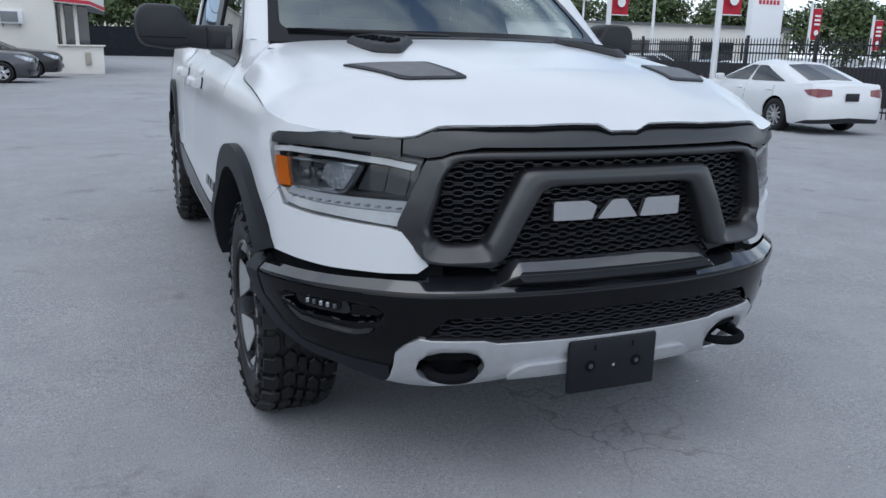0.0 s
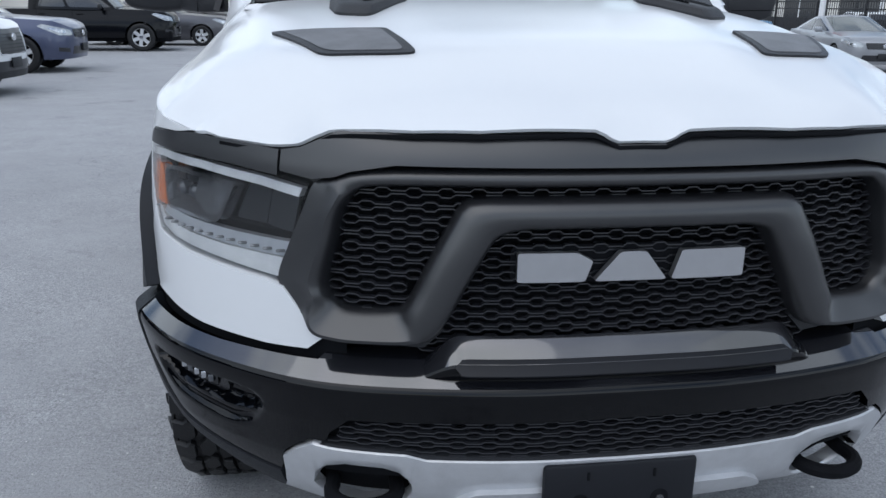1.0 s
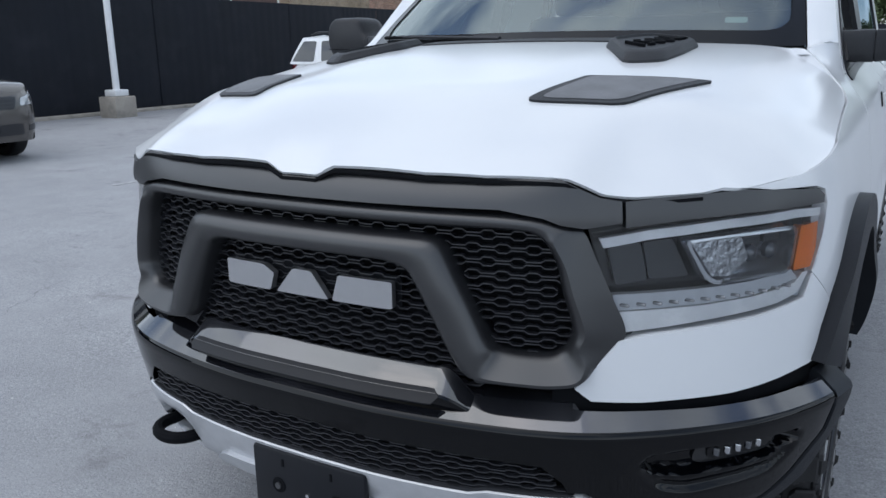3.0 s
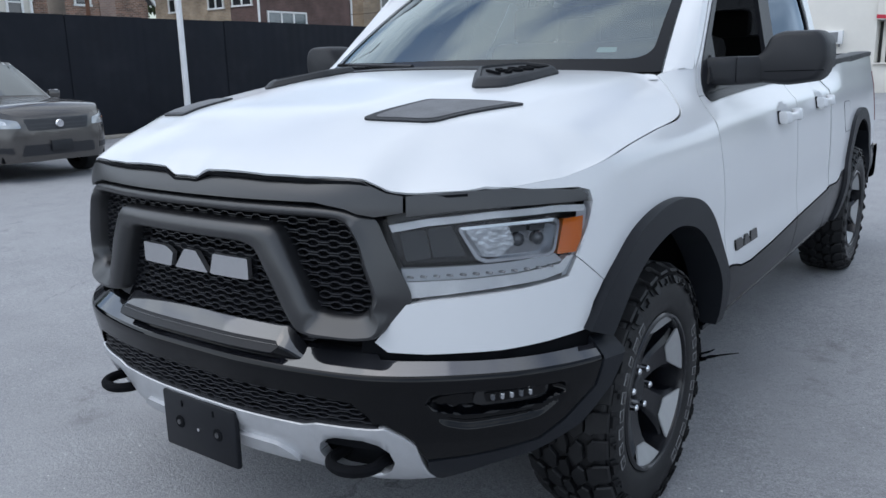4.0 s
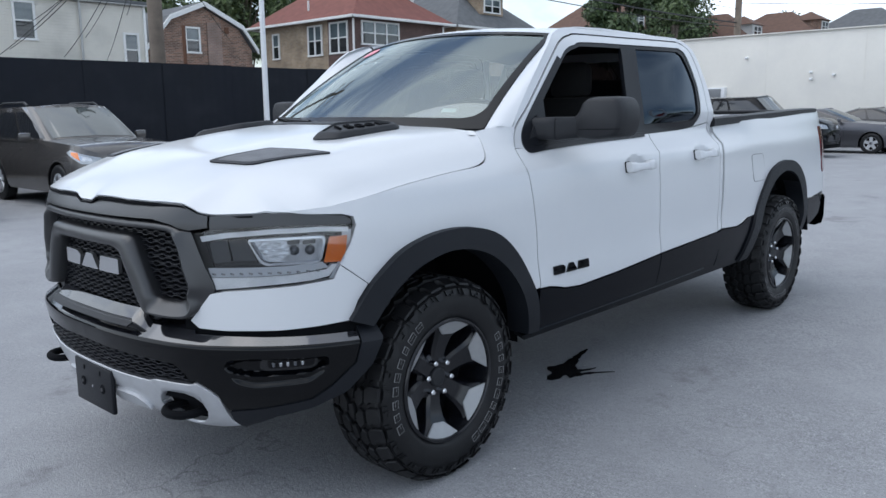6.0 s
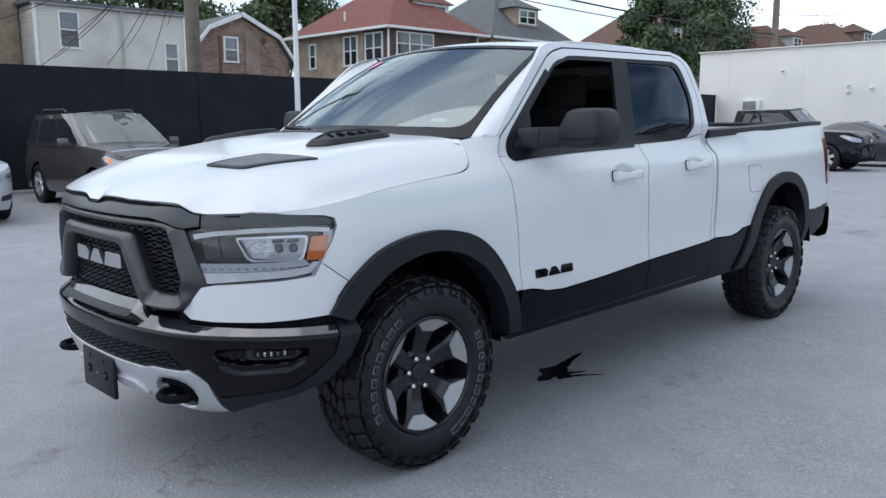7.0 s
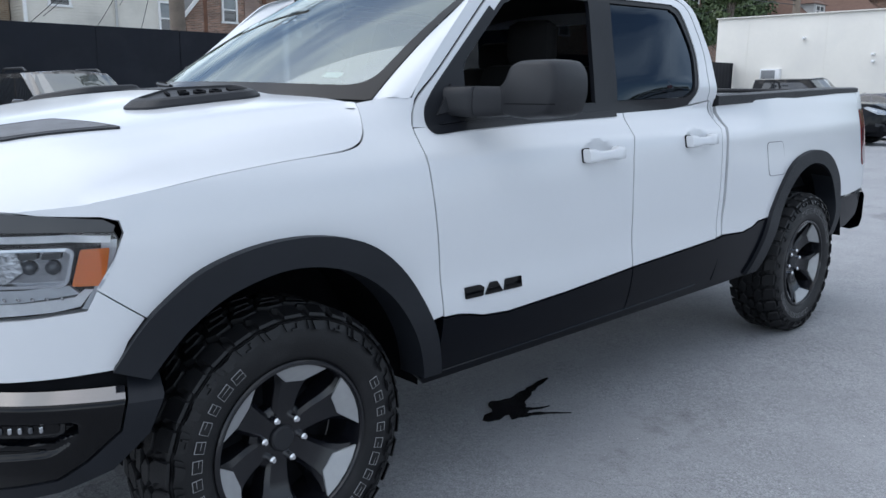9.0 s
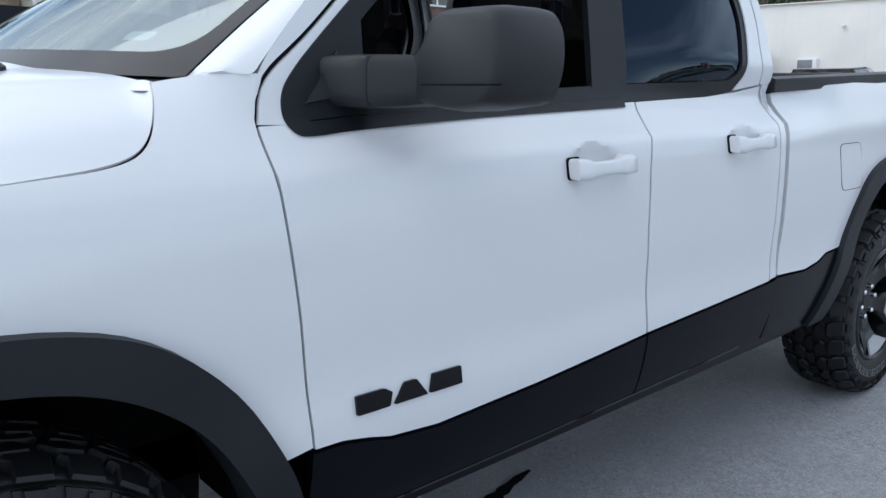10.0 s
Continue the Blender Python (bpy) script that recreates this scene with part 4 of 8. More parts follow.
# back of the cab with its rear window
backw = Build()
backw.rows([[(-x, 2.46 - 0.1 * max(0, z - 1.4), z), (-x * 0.85, 2.47 - 0.1 * max(0, z - 1.4), z), (x * 0.85, 2.47 - 0.1 * max(0, z - 1.4), z), (x, 2.46 - 0.1 * max(0, z - 1.4), z)] for x, z in [(0.97, 0.6), (0.95, 1.2), (0.88, 1.4)]])
backw.rows([[(x * t, 2.46 - 0.1 * max(0, z - 1.4), z) for x in (0.66 - 0.0 * t, 0.88 - 0.5 * (z - 1.4))] for t in (1,) for z in (1.4, 1.5, 1.6, 1.7, 1.8, 1.86)])
backw.rows([[(-x, 2.46 - 0.1 * max(0, z - 1.4), z) for x in (0.66, 0.88 - 0.5 * (z - 1.4))] for z in (1.4, 1.5, 1.6, 1.7, 1.8, 1.86)])
backw.rows([[(x, 2.46 - 0.1 * (z - 1.4), z) for x in (-0.66, 0, 0.66)] for z in (1.78, 1.86)])
part("cab_back", backw, M_WHITE, truck)
rw = part("rear_window", Build().rows([[(x, 2.455 - 0.1 * (z - 1.4), z) for x in (-0.66, 0, 0.66)] for z in (1.4, 1.6, 1.78)]), M_TINT, truck)
rw.visible_shadow = False

# cowl and wipers
cover = rounded([(-0.35, 0.085), (0.35, 0.085), (0.37, 0.215), (0.0, 0.192), (-0.37, 0.215)], 0.03, 4)
part("cowl_cover", patch(cover, lambda x, y: (x, y, hood_z(x, y) + 0.004), 0.03, 0.03, 0.006), M_MATTE, hood, "matt black panel at the back of the hood")
cowl = Build()
cowl.rows([[(x, 0.15 + 0.27 * (x / 0.8) ** 2 + dy, 1.395 + dz) for x in np.linspace(-0.79, 0.79, 29)] for dy, dz in ((-0.1, -0.09), (-0.03, -0.05), (0.0, -0.015), (0.04, 0.008))])
part("cowl_panel", cowl, M_MATTE, truck)
for x0, x1 in ((0.62, -0.02), (-0.1, -0.66)):
    pts = [Vector(ws(a / 0.8, lerp([0, 1], [0.02, 0.07], t))) + Vector((0, -0.004, (-0.011 if x0 > 0 else 0.018))) for t, a in ((t, x0 + (x1 - x0) * t) for t in np.linspace(0, 1, 9))]
    w_ = part("wiper", Build().tube(pts, [0.01, 0.009, 0.008, 0.007, 0.007, 0.006, 0.006, 0.005, 0.004], 6), M_MATTE, truck)
    blade = [Vector(ws(a / 0.8, 0.045 + 0.03 * t)) + Vector((0, -0.004, (-0.014 if x0 > 0 else 0.015))) for t, a in ((t, x0 - 0.12 + (x1 - x0 + 0.05) * t) for t in np.linspace(0, 1, 9))]
    part("blade", Build().tube(blade, 0.007, 6), M_DARK, w_)

# grille: black hood-edge bar, deep frame, wavy mesh and three silver badge shapes
def bar_bottom(x):
    return lerp([0, 0.47, 0.51, 0.553, 0.594, 0.667], [1.112, 1.114, 1.109, 1.089, 1.08, 1.092], x)


bar_half_top = [(0.0, 1.152), (0.045, 1.152), (0.062, 1.155), (0.085, 1.173), (0.12, 1.175), (0.3, 1.176), (0.45, 1.177), (0.51, 1.176), (0.56, 1.169), (0.592, 1.153), (0.625, 1.137), (0.66, 1.13)]
bar_half = bar_half_top + [(0.66, bar_bottom(0.66))] + [(x, bar_bottom(x)) for x in (0.6, 0.56, 0.53, 0.45, 0.3, 0.1, 0.0)]
bar_poly = [(SX(x), z) for x, z in bar_half] + [(-SX(x), z) for x, z in bar_half[-2:0:-1]]
def bar_face(s, z):
    """The bar leans back towards the hood, less so at its ends."""
    k = 1 - bump01(SX(0.42), SX(0.64), abs(s))
    u = min(1.0, max(0.0, (z - 1.114) / 0.06))
    return body(s, z, 0.016 + k * (0.01 - 0.02 * u * u))


part("hood_edge_bar", patch(bar_poly, bar_face, 0.03, 0.01, 0.05), M_SATIN, truck, "satin black bar along the hood edge", angle=50)
seal_poly = [(SX(x), z + 0.003) for x, z in bar_half_top] + [(SX(x), z - 0.03) for x, z in bar_half_top[::-1]]
both("hood_seal", patch(seal_poly, skin(-0.004), 0.03, 0.018), M_DARK)
strip_poly = [(SX(0.666), 1.129), (SX(0.75), 1.136), (SX(0.85), 1.139), (SX(0.91), 1.132), (SY(-0.505), 1.12), (SY(-0.48), 1.105), (SY(-0.485), 1.09), (SX(0.92), 1.095), (SX(0.85), 1.096), (SX(0.75), 1.091), (SX(0.666), 1.081)]
both("headlamp_brow", patch(strip_poly, lambda s, z: body(s, z, lerp([SX(0.7), SX(0.9), SY(-0.48)], [0.014, 0.01, 0.002], s)), 0.025, 0.012, 0.025), M_SATIN, "satin black strip over the headlamp")

grille = child("grille", truck)
# the frame as one moulded band: its edge at the mesh, its outer edge, and the shape of its face at each place
BAND = {"top": [(0, -0.06), (0, -0.006), (0.06, 0.004), (0.18, 0.012), (0.4, 0.016), (0.65, 0.015), (0.85, 0.01), (0.95, 0.002), (1, -0.01), (1, -0.06)],
        "side": [(0, -0.06), (0, -0.006), (0.04, 0.008), (0.12, 0.02), (0.22, 0.025), (0.36, 0.018), (0.6, 0.008), (0.85, 0.003), (1, 0.0), (1, -0.06)],
        "foot": [(0, -0.06), (0, -0.012), (0.04, -0.004), (0.2, 0.006), (0.5, 0.02), (0.78, 0.034), (0.9, 0.032), (0.97, 0.02), (1, 0.0), (1, -0.06)],
        "arch": [(0, -0.06), (0, -0.004), (0.05, 0.012), (0.15, 0.023), (0.35, 0.03), (0.65, 0.031), (0.85, 0.025), (0.95, 0.013), (1, -0.004), (1, -0.06)]}
BAND_AT = [((0, 1.073), (0, 1.106), "top"), ((0.3, 1.073), (0.3, 1.106), "top"), ((0.47, 1.072), (0.49, 1.102), "top"), ((0.515, 1.065), (0.565, 1.084), "top"), ((0.537, 1.046), (0.6, 1.072), "side"), ((0.555, 1.009), (0.622, 1.02), "side"),
           ((0.566, 0.959), (0.648, 0.95), "side"), ((0.584, 0.89), (0.672, 0.875), "side"), ((0.582, 0.862), (0.642, 0.826), "side"), ((0.57, 0.842), (0.605, 0.785), "foot"), ((0.548, 0.828), (0.56, 0.77), "foot"), ((0.5, 0.826), (0.49, 0.769), "foot"),
           ((0.452, 0.83), (0.42, 0.772), "foot"), ((0.432, 0.846), (0.378, 0.78), "arch"), ((0.412, 0.885), (0.348, 0.825), "arch"), ((0.394, 0.924), (0.318, 0.885), "arch"), ((0.348, 1.014), (0.275, 0.965), "arch"), ((0.333, 1.038), (0.252, 0.986), "arch"),
           ((0.31, 1.05), (0.215, 0.995), "arch"), ((0.245, 1.053), (0.17, 0.997), "arch"), ((0.06, 1.053), (0.05, 0.997), "arch"), ((0, 1.053), (0, 0.997), "arch")]
keyed = smooth([(*a, *b, *[c for q in BAND[k] for c in q]) for a, b, k in BAND_AT], 5)
rows = []
for q in keyed:
    rows.append([body(SX(q[0] + (q[2] - q[0]) * v), q[1] + (q[3] - q[1]) * v, o + 0.006) for v, o in zip(q[4::2], q[5::2])])
half_frame = Build().rows(rows)
part("grille_frame", Build().add(half_frame.v, half_frame.f).add(half_frame.mirrored().v, half_frame.mirrored().f), M_SATIN, grille, "satin black moulded grille frame", angle=48)
cheek = [(SX(0.69), 0.875), (SX(0.6), 0.765), (SX(0.4), 0.75), (SX(0.36), 0.79), (SX(0.56), 0.8), (SX(0.62), 0.86)]
both("grille_cheek", patch(cheek, skin(-0.012), 0.03, 0.025, 0.05), M_MATTE, parent=grille, angle=50)
back = [(-0.58, 0.74), (0.58, 0.74), (0.6, 0.86), (0.54, 1.09), (-0.54, 1.09), (-0.6, 0.86)]
part("grille_backing", patch([(SX(x), z) for x, z in back], skin(-0.06), 0.05, 0.05, 0.0), M_DARK, grille)
OPEN_ARCH = [(-0.54, 1.085), (0.54, 1.085), (0.6, 0.87), (0.56, 0.81), (0.44, 0.81), (0.33, 1.02), (-0.33, 1.02), (-0.44, 0.81), (-0.56, 0.81), (-0.6, 0.87)]
OPEN_MID = [(-0.27, 1.005), (0.27, 1.005), (0.42, 0.74), (-0.42, 0.74)]


def inside(p, poly):
    r = False
    for i, a in enumerate(poly):
        b = poly[i - 1]
        if (a[1] > p[1]) != (b[1] > p[1]) and p[0] < (b[0] - a[0]) * (p[1] - a[1]) / (b[1] - a[1]) + a[0]:
            r = not r
    return r


def wavy_mesh(z0, z1, x1, shapes, off, period=0.06, gap=0.0265, wide=0.0085, thin=0.003):
    """Rows of paired ribs that part round flat hexagons, each row shifted by half a wave, kept where they show through the openings."""
    b = Build()
    wave = [(-0.27, thin), (-0.14, wide), (0.14, wide), (0.27, thin)]
    for r in range(int((z1 - z0) / gap) + 1):
        z = z0 + r * gap
        for sgn in (1, -1):
            pts = []
            for k in range(-int(x1 / period) - 2, int(x1 / period) + 2):
                for u, h in wave:
                    pts.append(((k + u + 0.5 * (r % 2)) * period, z + sgn * h))
            run = []
            for p in pts + [(99, 0)]:
                if any(inside(p, s) for s in shapes):
                    run.append(p)
                    continue
                if len(run) > 2:
                    rows_ = []
                    for x, zz in run:
                        rows_.append([body(SX(x), zz - 0.0016, off - 0.014), body(SX(x), zz - 0.0013, off), body(SX(x), zz + 0.0013, off), body(SX(x), zz + 0.0016, off - 0.014)])
                    b.rows(rows_)
                run = []
    return b


part("grille_mesh", wavy_mesh(0.738, 1.08, 0.6, [OPEN_ARCH, OPEN_MID], -0.02), M_MESH, grille, "black wavy honeycomb grille mesh", normals=False)


def badge_shapes(h):
    """Three plain slanted blocks in place of the maker's name."""
    return [rounded(p, 0.05 * h, 2) for p in ([(-1.0, -0.5), (-0.42, -0.5), (-0.36, 0.2), (-0.5, 0.5), (-1.0, 0.5)], [(-0.34, -0.5), (0.3, -0.5), (0.1, 0.5), (-0.12, 0.5)], [(0.34, -0.5), (1.0, -0.5), (1.0, 0.5), (0.42, 0.5)])]


part("badge_plate", patch([(SX(x), z) for x, z in rounded([(-0.236, 0.884), (0.236, 0.884), (0.236, 0.958), (-0.236, 0.958)], 0.015)], skin(-0.022), 0.04, 0.04, 0.01), M_DARK, grille)
for poly in badge_shapes(1.0):
    part("badge_block", patch([(SX(x * 0.226), 0.921 + z * 0.058) for x, z in poly], skin(0.004), 0.02, 0.02, 0.016), M_BADGE, grille, "brushed silver badge block")

# headlamps
lamp_poly = [(SX(0.612), 1.07), (SX(0.66), 1.08), (SX(0.75), 1.09), (SX(0.85), 1.095), (SX(0.92), 1.094), (SY(-0.485), 1.087), (SY(-0.47), 1.06), (SY(-0.5), 0.99), (SY(-0.55), 0.905), (SX(0.88), 0.89), (SX(0.8), 0.882), (SX(0.7), 0.873), (SX(0.664), 0.868)]


LAMP_S0, LAMP_L = SX(0.612), SY(-0.475) - SX(0.612)


def lamp_at(f, z):
    """A point of the lamp: fraction of its length, height."""
    return (LAMP_S0 + f * LAMP_L, z)


def headlamp(mir):
    f = (lambda b: b.mirrored()) if mir else (lambda b: b)
    lay = lambda pts, off, thick=0.0: f(patch([lamp_at(*p) for p in pts], skin(off), 0.02, 0.014, thick))
    lamp = part("headlight", f(patch(lamp_poly, skin(-0.05), 0.03, 0.03, 0.0)), M_LAMPIN, truck, "black-bezel headlamp with clear lens and amber corner")
    part("upper_light_strip", lay([(0.03, 1.058), (0.2, 1.072), (0.5, 1.084), (0.8, 1.087), (0.97, 1.08), (0.965, 1.064), (0.8, 1.07), (0.5, 1.067), (0.2, 1.054), (0.045, 1.04)], -0.003, 0.02), M_FROST, lamp, "clear strip along the top of the lamp")
    part("led_channel", lay([(0.08, 0.95), (0.4, 0.953), (0.6, 0.957), (0.79, 0.966), (0.83, 0.945), (0.6, 0.928), (0.4, 0.922), (0.09, 0.918)], -0.007, 0.02), M_DRL, lamp)
    part("lower_light_bar", lay([(0.1, 0.874), (0.25, 0.881), (0.5, 0.893), (0.72, 0.903), (0.83, 0.915), (0.885, 0.955), (0.85, 0.956), (0.81, 0.938), (0.6, 0.926), (0.4, 0.92), (0.07, 0.916)], -0.004, 0.025), M_FROST, lamp, "frosted lower light bar")
    for k in range(12):
        q = 0.12 + 0.058 * k
        c = Vector(body(*lamp_at(q, 0.934 + 0.012 * q), -0.003))
        part("led", f(Build().rbox(c - Vector((0, 0, 0.006)), (0.019, 0.006, 0.006), 0.002)), M_DARKLED, lamp)
    bowl = rounded([(0.33, 1.048), (0.8, 1.056), (0.82, 1.045), (0.79, 0.972), (0.76, 0.962), (0.45, 0.958), (0.41, 0.968)], [0.02, 0.02, 0.01, 0.03, 0.03, 0.03, 0.03], 4)
    hole = [(0.59 + (q - 0.59) * 0.93, 1.007 + (z - 1.007) * 0.84) for q, z in bowl]
    rim_ = [[body(*lamp_at(*p), -0.004), body(*lamp_at(*q), -0.004), body(*lamp_at(*q), -0.034)] for p, q in zip(bowl + bowl[:1], hole + hole[:1])]
    part("projector_bezel", f(Build().rows(rim_)), M_LAMPCHROME, lamp, "chrome projector surround")
    part("projector_bowl", lay(bowl, -0.034), M_BOWL, lamp)
    # faceted reflector wing and two small projector modules in the bowl
    part("reflector_wing", lay(rounded([(0.37, 1.038), (0.57, 1.043), (0.6, 1.0), (0.52, 0.968), (0.45, 0.97)], 0.008), -0.02, 0.01), M_REFLECTOR, lamp, "bright faceted reflector")
    for q in (0.62, 0.72):
        c = Vector(body(*lamp_at(q, 1.006), -0.036))
        d = (Vector(body(*lamp_at(q, 1.006), 0.0)) - c).normalized()
        part("projector", f(Build().tube([c, c + d * 0.012, c + d * 0.018, c + d * 0.02], [0.019, 0.017, 0.011, 0.003], 18)), M_LAMPLENS, lamp)
        part("module_cap", lay(rounded([(q - 0.04, 1.04), (q + 0.04, 1.042), (q + 0.035, 1.028), (q - 0.045, 1.026)], 0.004), -0.022, 0.01), M_NUMERAL, lamp)
    part("inner_reflector", lay(rounded([(0.07, 1.035), (0.19, 1.042), (0.215, 0.97), (0.1, 0.962)], 0.01), -0.03, 0.01), M_NUMERAL, lamp)
    part("inner_reflector", lay(rounded([(0.2, 1.042), (0.31, 1.046), (0.375, 0.972), (0.225, 0.97)], 0.01), -0.034, 0.01), M_NUMERAL, lamp)
    part("edge_reflector", lay([(0.93, 1.07), (0.995, 1.07), (0.985, 1.03), (0.94, 0.97), (0.885, 0.905), (0.83, 0.905), (0.9, 0.97)], -0.012), M_DRL, lamp)
    part("amber_marker", lay(rounded([(0.842, 1.05), (0.962, 1.052), (0.945, 1.0), (0.915, 0.962), (0.8, 0.963)], 0.008), -0.006, 0.02), M_AMBER, lamp, "amber side marker")
    lens = part("lens", f(patch(lamp_poly, skin(0.0), 0.03, 0.03, 0.0)), M_LENS, lamp, "clear lamp lens")
    lens.visible_shadow = False


headlamp(0)
headlamp(1)

# bumper
B_PROF = np.array(smooth([(0.3, -0.06), (0.36, -0.02), (0.43, 0.008), (0.5, 0.025), (0.58, 0.037), (0.64, 0.047), (0.67, 0.051), (0.683, 0.049), (0.69, 0.044)], 6))


def bumper_pt(s, v, extra=0.0):
    """The bumper's face, and above 0.69 its top, which slopes back and up."""
    if v <= 0.69:
        return body(s, v, float(np.interp(v, *B_PROF.T)) + extra)
    u = v - 0.69
    k = min(u, 0.062)
    return body(s, 0.69 + 0.6 * k + 0.2 * (u - k), 0.044 - 0.8 * k - 0.98 * (u - k) + extra)


gloss_half = [(0.0, 0.81), (SX(0.4), 0.81), (SX(0.565), 0.8), (SX(0.6), 0.737), (SX(0.8), 0.728), (SX(0.9), 0.728), (SY(-0.485), 0.73), (SY(-0.485), 0.69), (SY(-0.5), 0.61), (SY(-0.57), 0.535), (SX(0.9), 0.487), (SX(0.84), 0.468), (SX(0.78), 0.453), (SX(0.69), 0.441), (SX(0.678), 0.47),
              (SX(0.668), 0.503), (SX(0.645), 0.526), (SX(0.61), 0.552), (SX(0.582), 0.552), (SX(0.572), 0.575), (SX(0.535), 0.611), (SX(0.46), 0.614), (0.0, 0.62)]
# fog lamp pockets pressed into the face: two ledges below a deeper slot
FOG = rounded([(SX(0.687), 0.602), (SX(0.704), 0.64), (SX(0.79), 0.647), (SX(0.937), 0.645), (SX(0.932), 0.59), (SX(0.9), 0.548), (SX(0.773), 0.531), (SX(0.722), 0.548)], 0.022, 4)


def fog_sink(s, v):
    a = abs(s)
    if not (FOG_BOX[0] < a < FOG_BOX[1] and FOG_BOX[2] < v < FOG_BOX[3]) or not inside((a, v), FOG):
        return 0.0
    d = 1.0
    for (px, pz), (qx, qz) in zip(FOG, FOG[1:] + FOG[:1]):
        ux, uz = qx - px, qz - pz
        t = min(1.0, max(0.0, ((a - px) * ux + (v - pz) * uz) / (ux * ux + uz * uz + 1e-12)))
        d = min(d, math.hypot(a - px - t * ux, v - pz - t * uz))
    w = (v - lerp(*FOG_LOW, a)) / (0.646 - lerp(*FOG_LOW, a))
    return 0.036 * bump01(0.0, 0.02, d) * (1 - 0.6 * (1 - bump01(0.36, 0.5, w)) - 0.1 * bump01(0.2, 0.3, w) * (1 - bump01(0.36, 0.5, w)))


FOG_LOW = ([SX(x) for x in (0.687, 0.722, 0.773, 0.9, 0.935)], [0.6, 0.548, 0.531, 0.548, 0.6])
FOG_BOX = (min(p[0] for p in FOG), max(p[0] for p in FOG), min(p[1] for p in FOG), max(p[1] for p in FOG))
# the lower face, and the top, coloured paler to imitate sky sheen, that slopes back from its crest
face_half = [(0.0, 0.69), (SX(0.4), 0.69), (SX(0.66), 0.69), (SX(0.9), 0.69)] + gloss_half[7:]
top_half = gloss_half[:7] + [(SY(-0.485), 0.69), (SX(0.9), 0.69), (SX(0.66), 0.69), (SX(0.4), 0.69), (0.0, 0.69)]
bumper = part("front_bumper", patch(face_half + [(-s, v) for s, v in face_half[-2:0:-1]], lambda s, v: bumper_pt(s, v, -fog_sink(s, v)), 0.009, 0.005, 0.04), M_GLOSS, truck, "gloss black front bumper with a paler, sky-sheened top", angle=40)
part("bumper_top", patch(top_half + [(-s, v) for s, v in top_half[-2:0:-1]], bumper_pt, 0.02, 0.008, 0.03), M_TOPSHEEN, bumper, "gloss black bumper top, coloured paler for sky sheen", angle=24)
end_poly = [(SY(-0.478), 0.757), (SY(-0.405), 0.757), (SY(-0.405), 0.69), (SY(-0.44), 0.59), (SY(-0.52), 0.5), (SX(0.9), 0.445), (SX(0.82), 0.415), (SX(0.725), 0.362), (SX(0.7), 0.37), (SX(0.694), 0.432), (SX(0.78), 0.447), (SX(0.842), 0.462), (SX(0.902), 0.481), (SY(-0.566), 0.53), (SY(-0.495), 0.607), (SY(-0.48), 0.69)]
both("bumper_gap", patch([(SX(0.55), 0.7), (SY(-0.42), 0.7), (SY(-0.42), 0.78), (SX(0.55), 0.78)], skin(-0.012), 0.05, 0.03), M_DARK, parent=bumper)
for m_ in (0, 1):
    b = patch(end_poly, lambda s, v: bumper_pt(s, v, 0.004), 0.035, 0.02, 0.06)
    part("bumper_end", b.mirrored() if m_ else b, M_FLARE, bumper, "grained plastic bumper end")
ridge = []
for x in np.linspace(-0.43, 0.43, 61):
    e = bump01(0.43, 0.33, abs(x))
    ridge.append([body(SX(x), 0.712 + 0.04 * e, -0.03), body(SX(x), 0.712 + 0.066 * e, -0.01), body(SX(x), 0.705 + 0.063 * e, 0.004), body(SX(x), 0.699 + 0.053 * e, 0.012 + 0.008 * e), body(SX(x), 0.695 + 0.043 * e, 0.016 + 0.02 * e), body(SX(x), 0.693 + 0.039 * e, 0.018 + 0.021 * e),
                  body(SX(x), 0.692 + 0.033 * e, 0.02 + 0.018 * e), body(SX(x), 0.69 + 0.012 * e, 0.022 + 0.008 * e), body(SX(x), 0.685, 0.02)])
pad = []
for x in np.linspace(-0.338, 0.338, 57):
    h = math.sqrt(max(0.0, 1 - max(0.0, (abs(x) - 0.32) / 0.018) ** 2)) * 0.5
    pad.append([body(SX(x), 0.7335 + 0.0285 * q, 0.0362 - 0.03 * q + o) for q, o in ((h, -0.006), (h, 0.001), (h * 0.82, 0.0045), (-h * 0.82, 0.0045), (-h, 0.001), (-h, -0.006))])
ridge_part = part("bumper_ridge", Build().rows([c[4:] for c in ridge]), M_GLOSS, bumper, angle=30)
# upper face in the paler black that imitates sky sheen
part("ridge_top", Build().rows([c[:5] for c in ridge]), M_TOPSHEEN, ridge_part, "gloss black ridge top, coloured paler for sky sheen", angle=30)
part("ridge_pad", Build().rows(pad), M_BRACKET, ridge_part, "dull black rubber strip along the ridge", angle=30)
# lower grille
LOW = [(-0.585, 0.54), (-0.405, 0.526), (0.405, 0.526), (0.585, 0.54), (0.57, 0.58), (0.53, 0.615), (-0.53, 0.615), (-0.57, 0.58)]
part("lower_grille_backing", patch([(SX(x), z) for x, z in ((-0.63, 0.46), (0.63, 0.46), (0.63, 0.64), (-0.63, 0.64))], skin(-0.0), 0.05, 0.03), M_DARK, bumper)
part("lower_grille_mesh", wavy_mesh(0.537, 0.612, 0.6, [LOW], 0.028, gap=0.022, wide=0.007), M_MESH, bumper, normals=False)
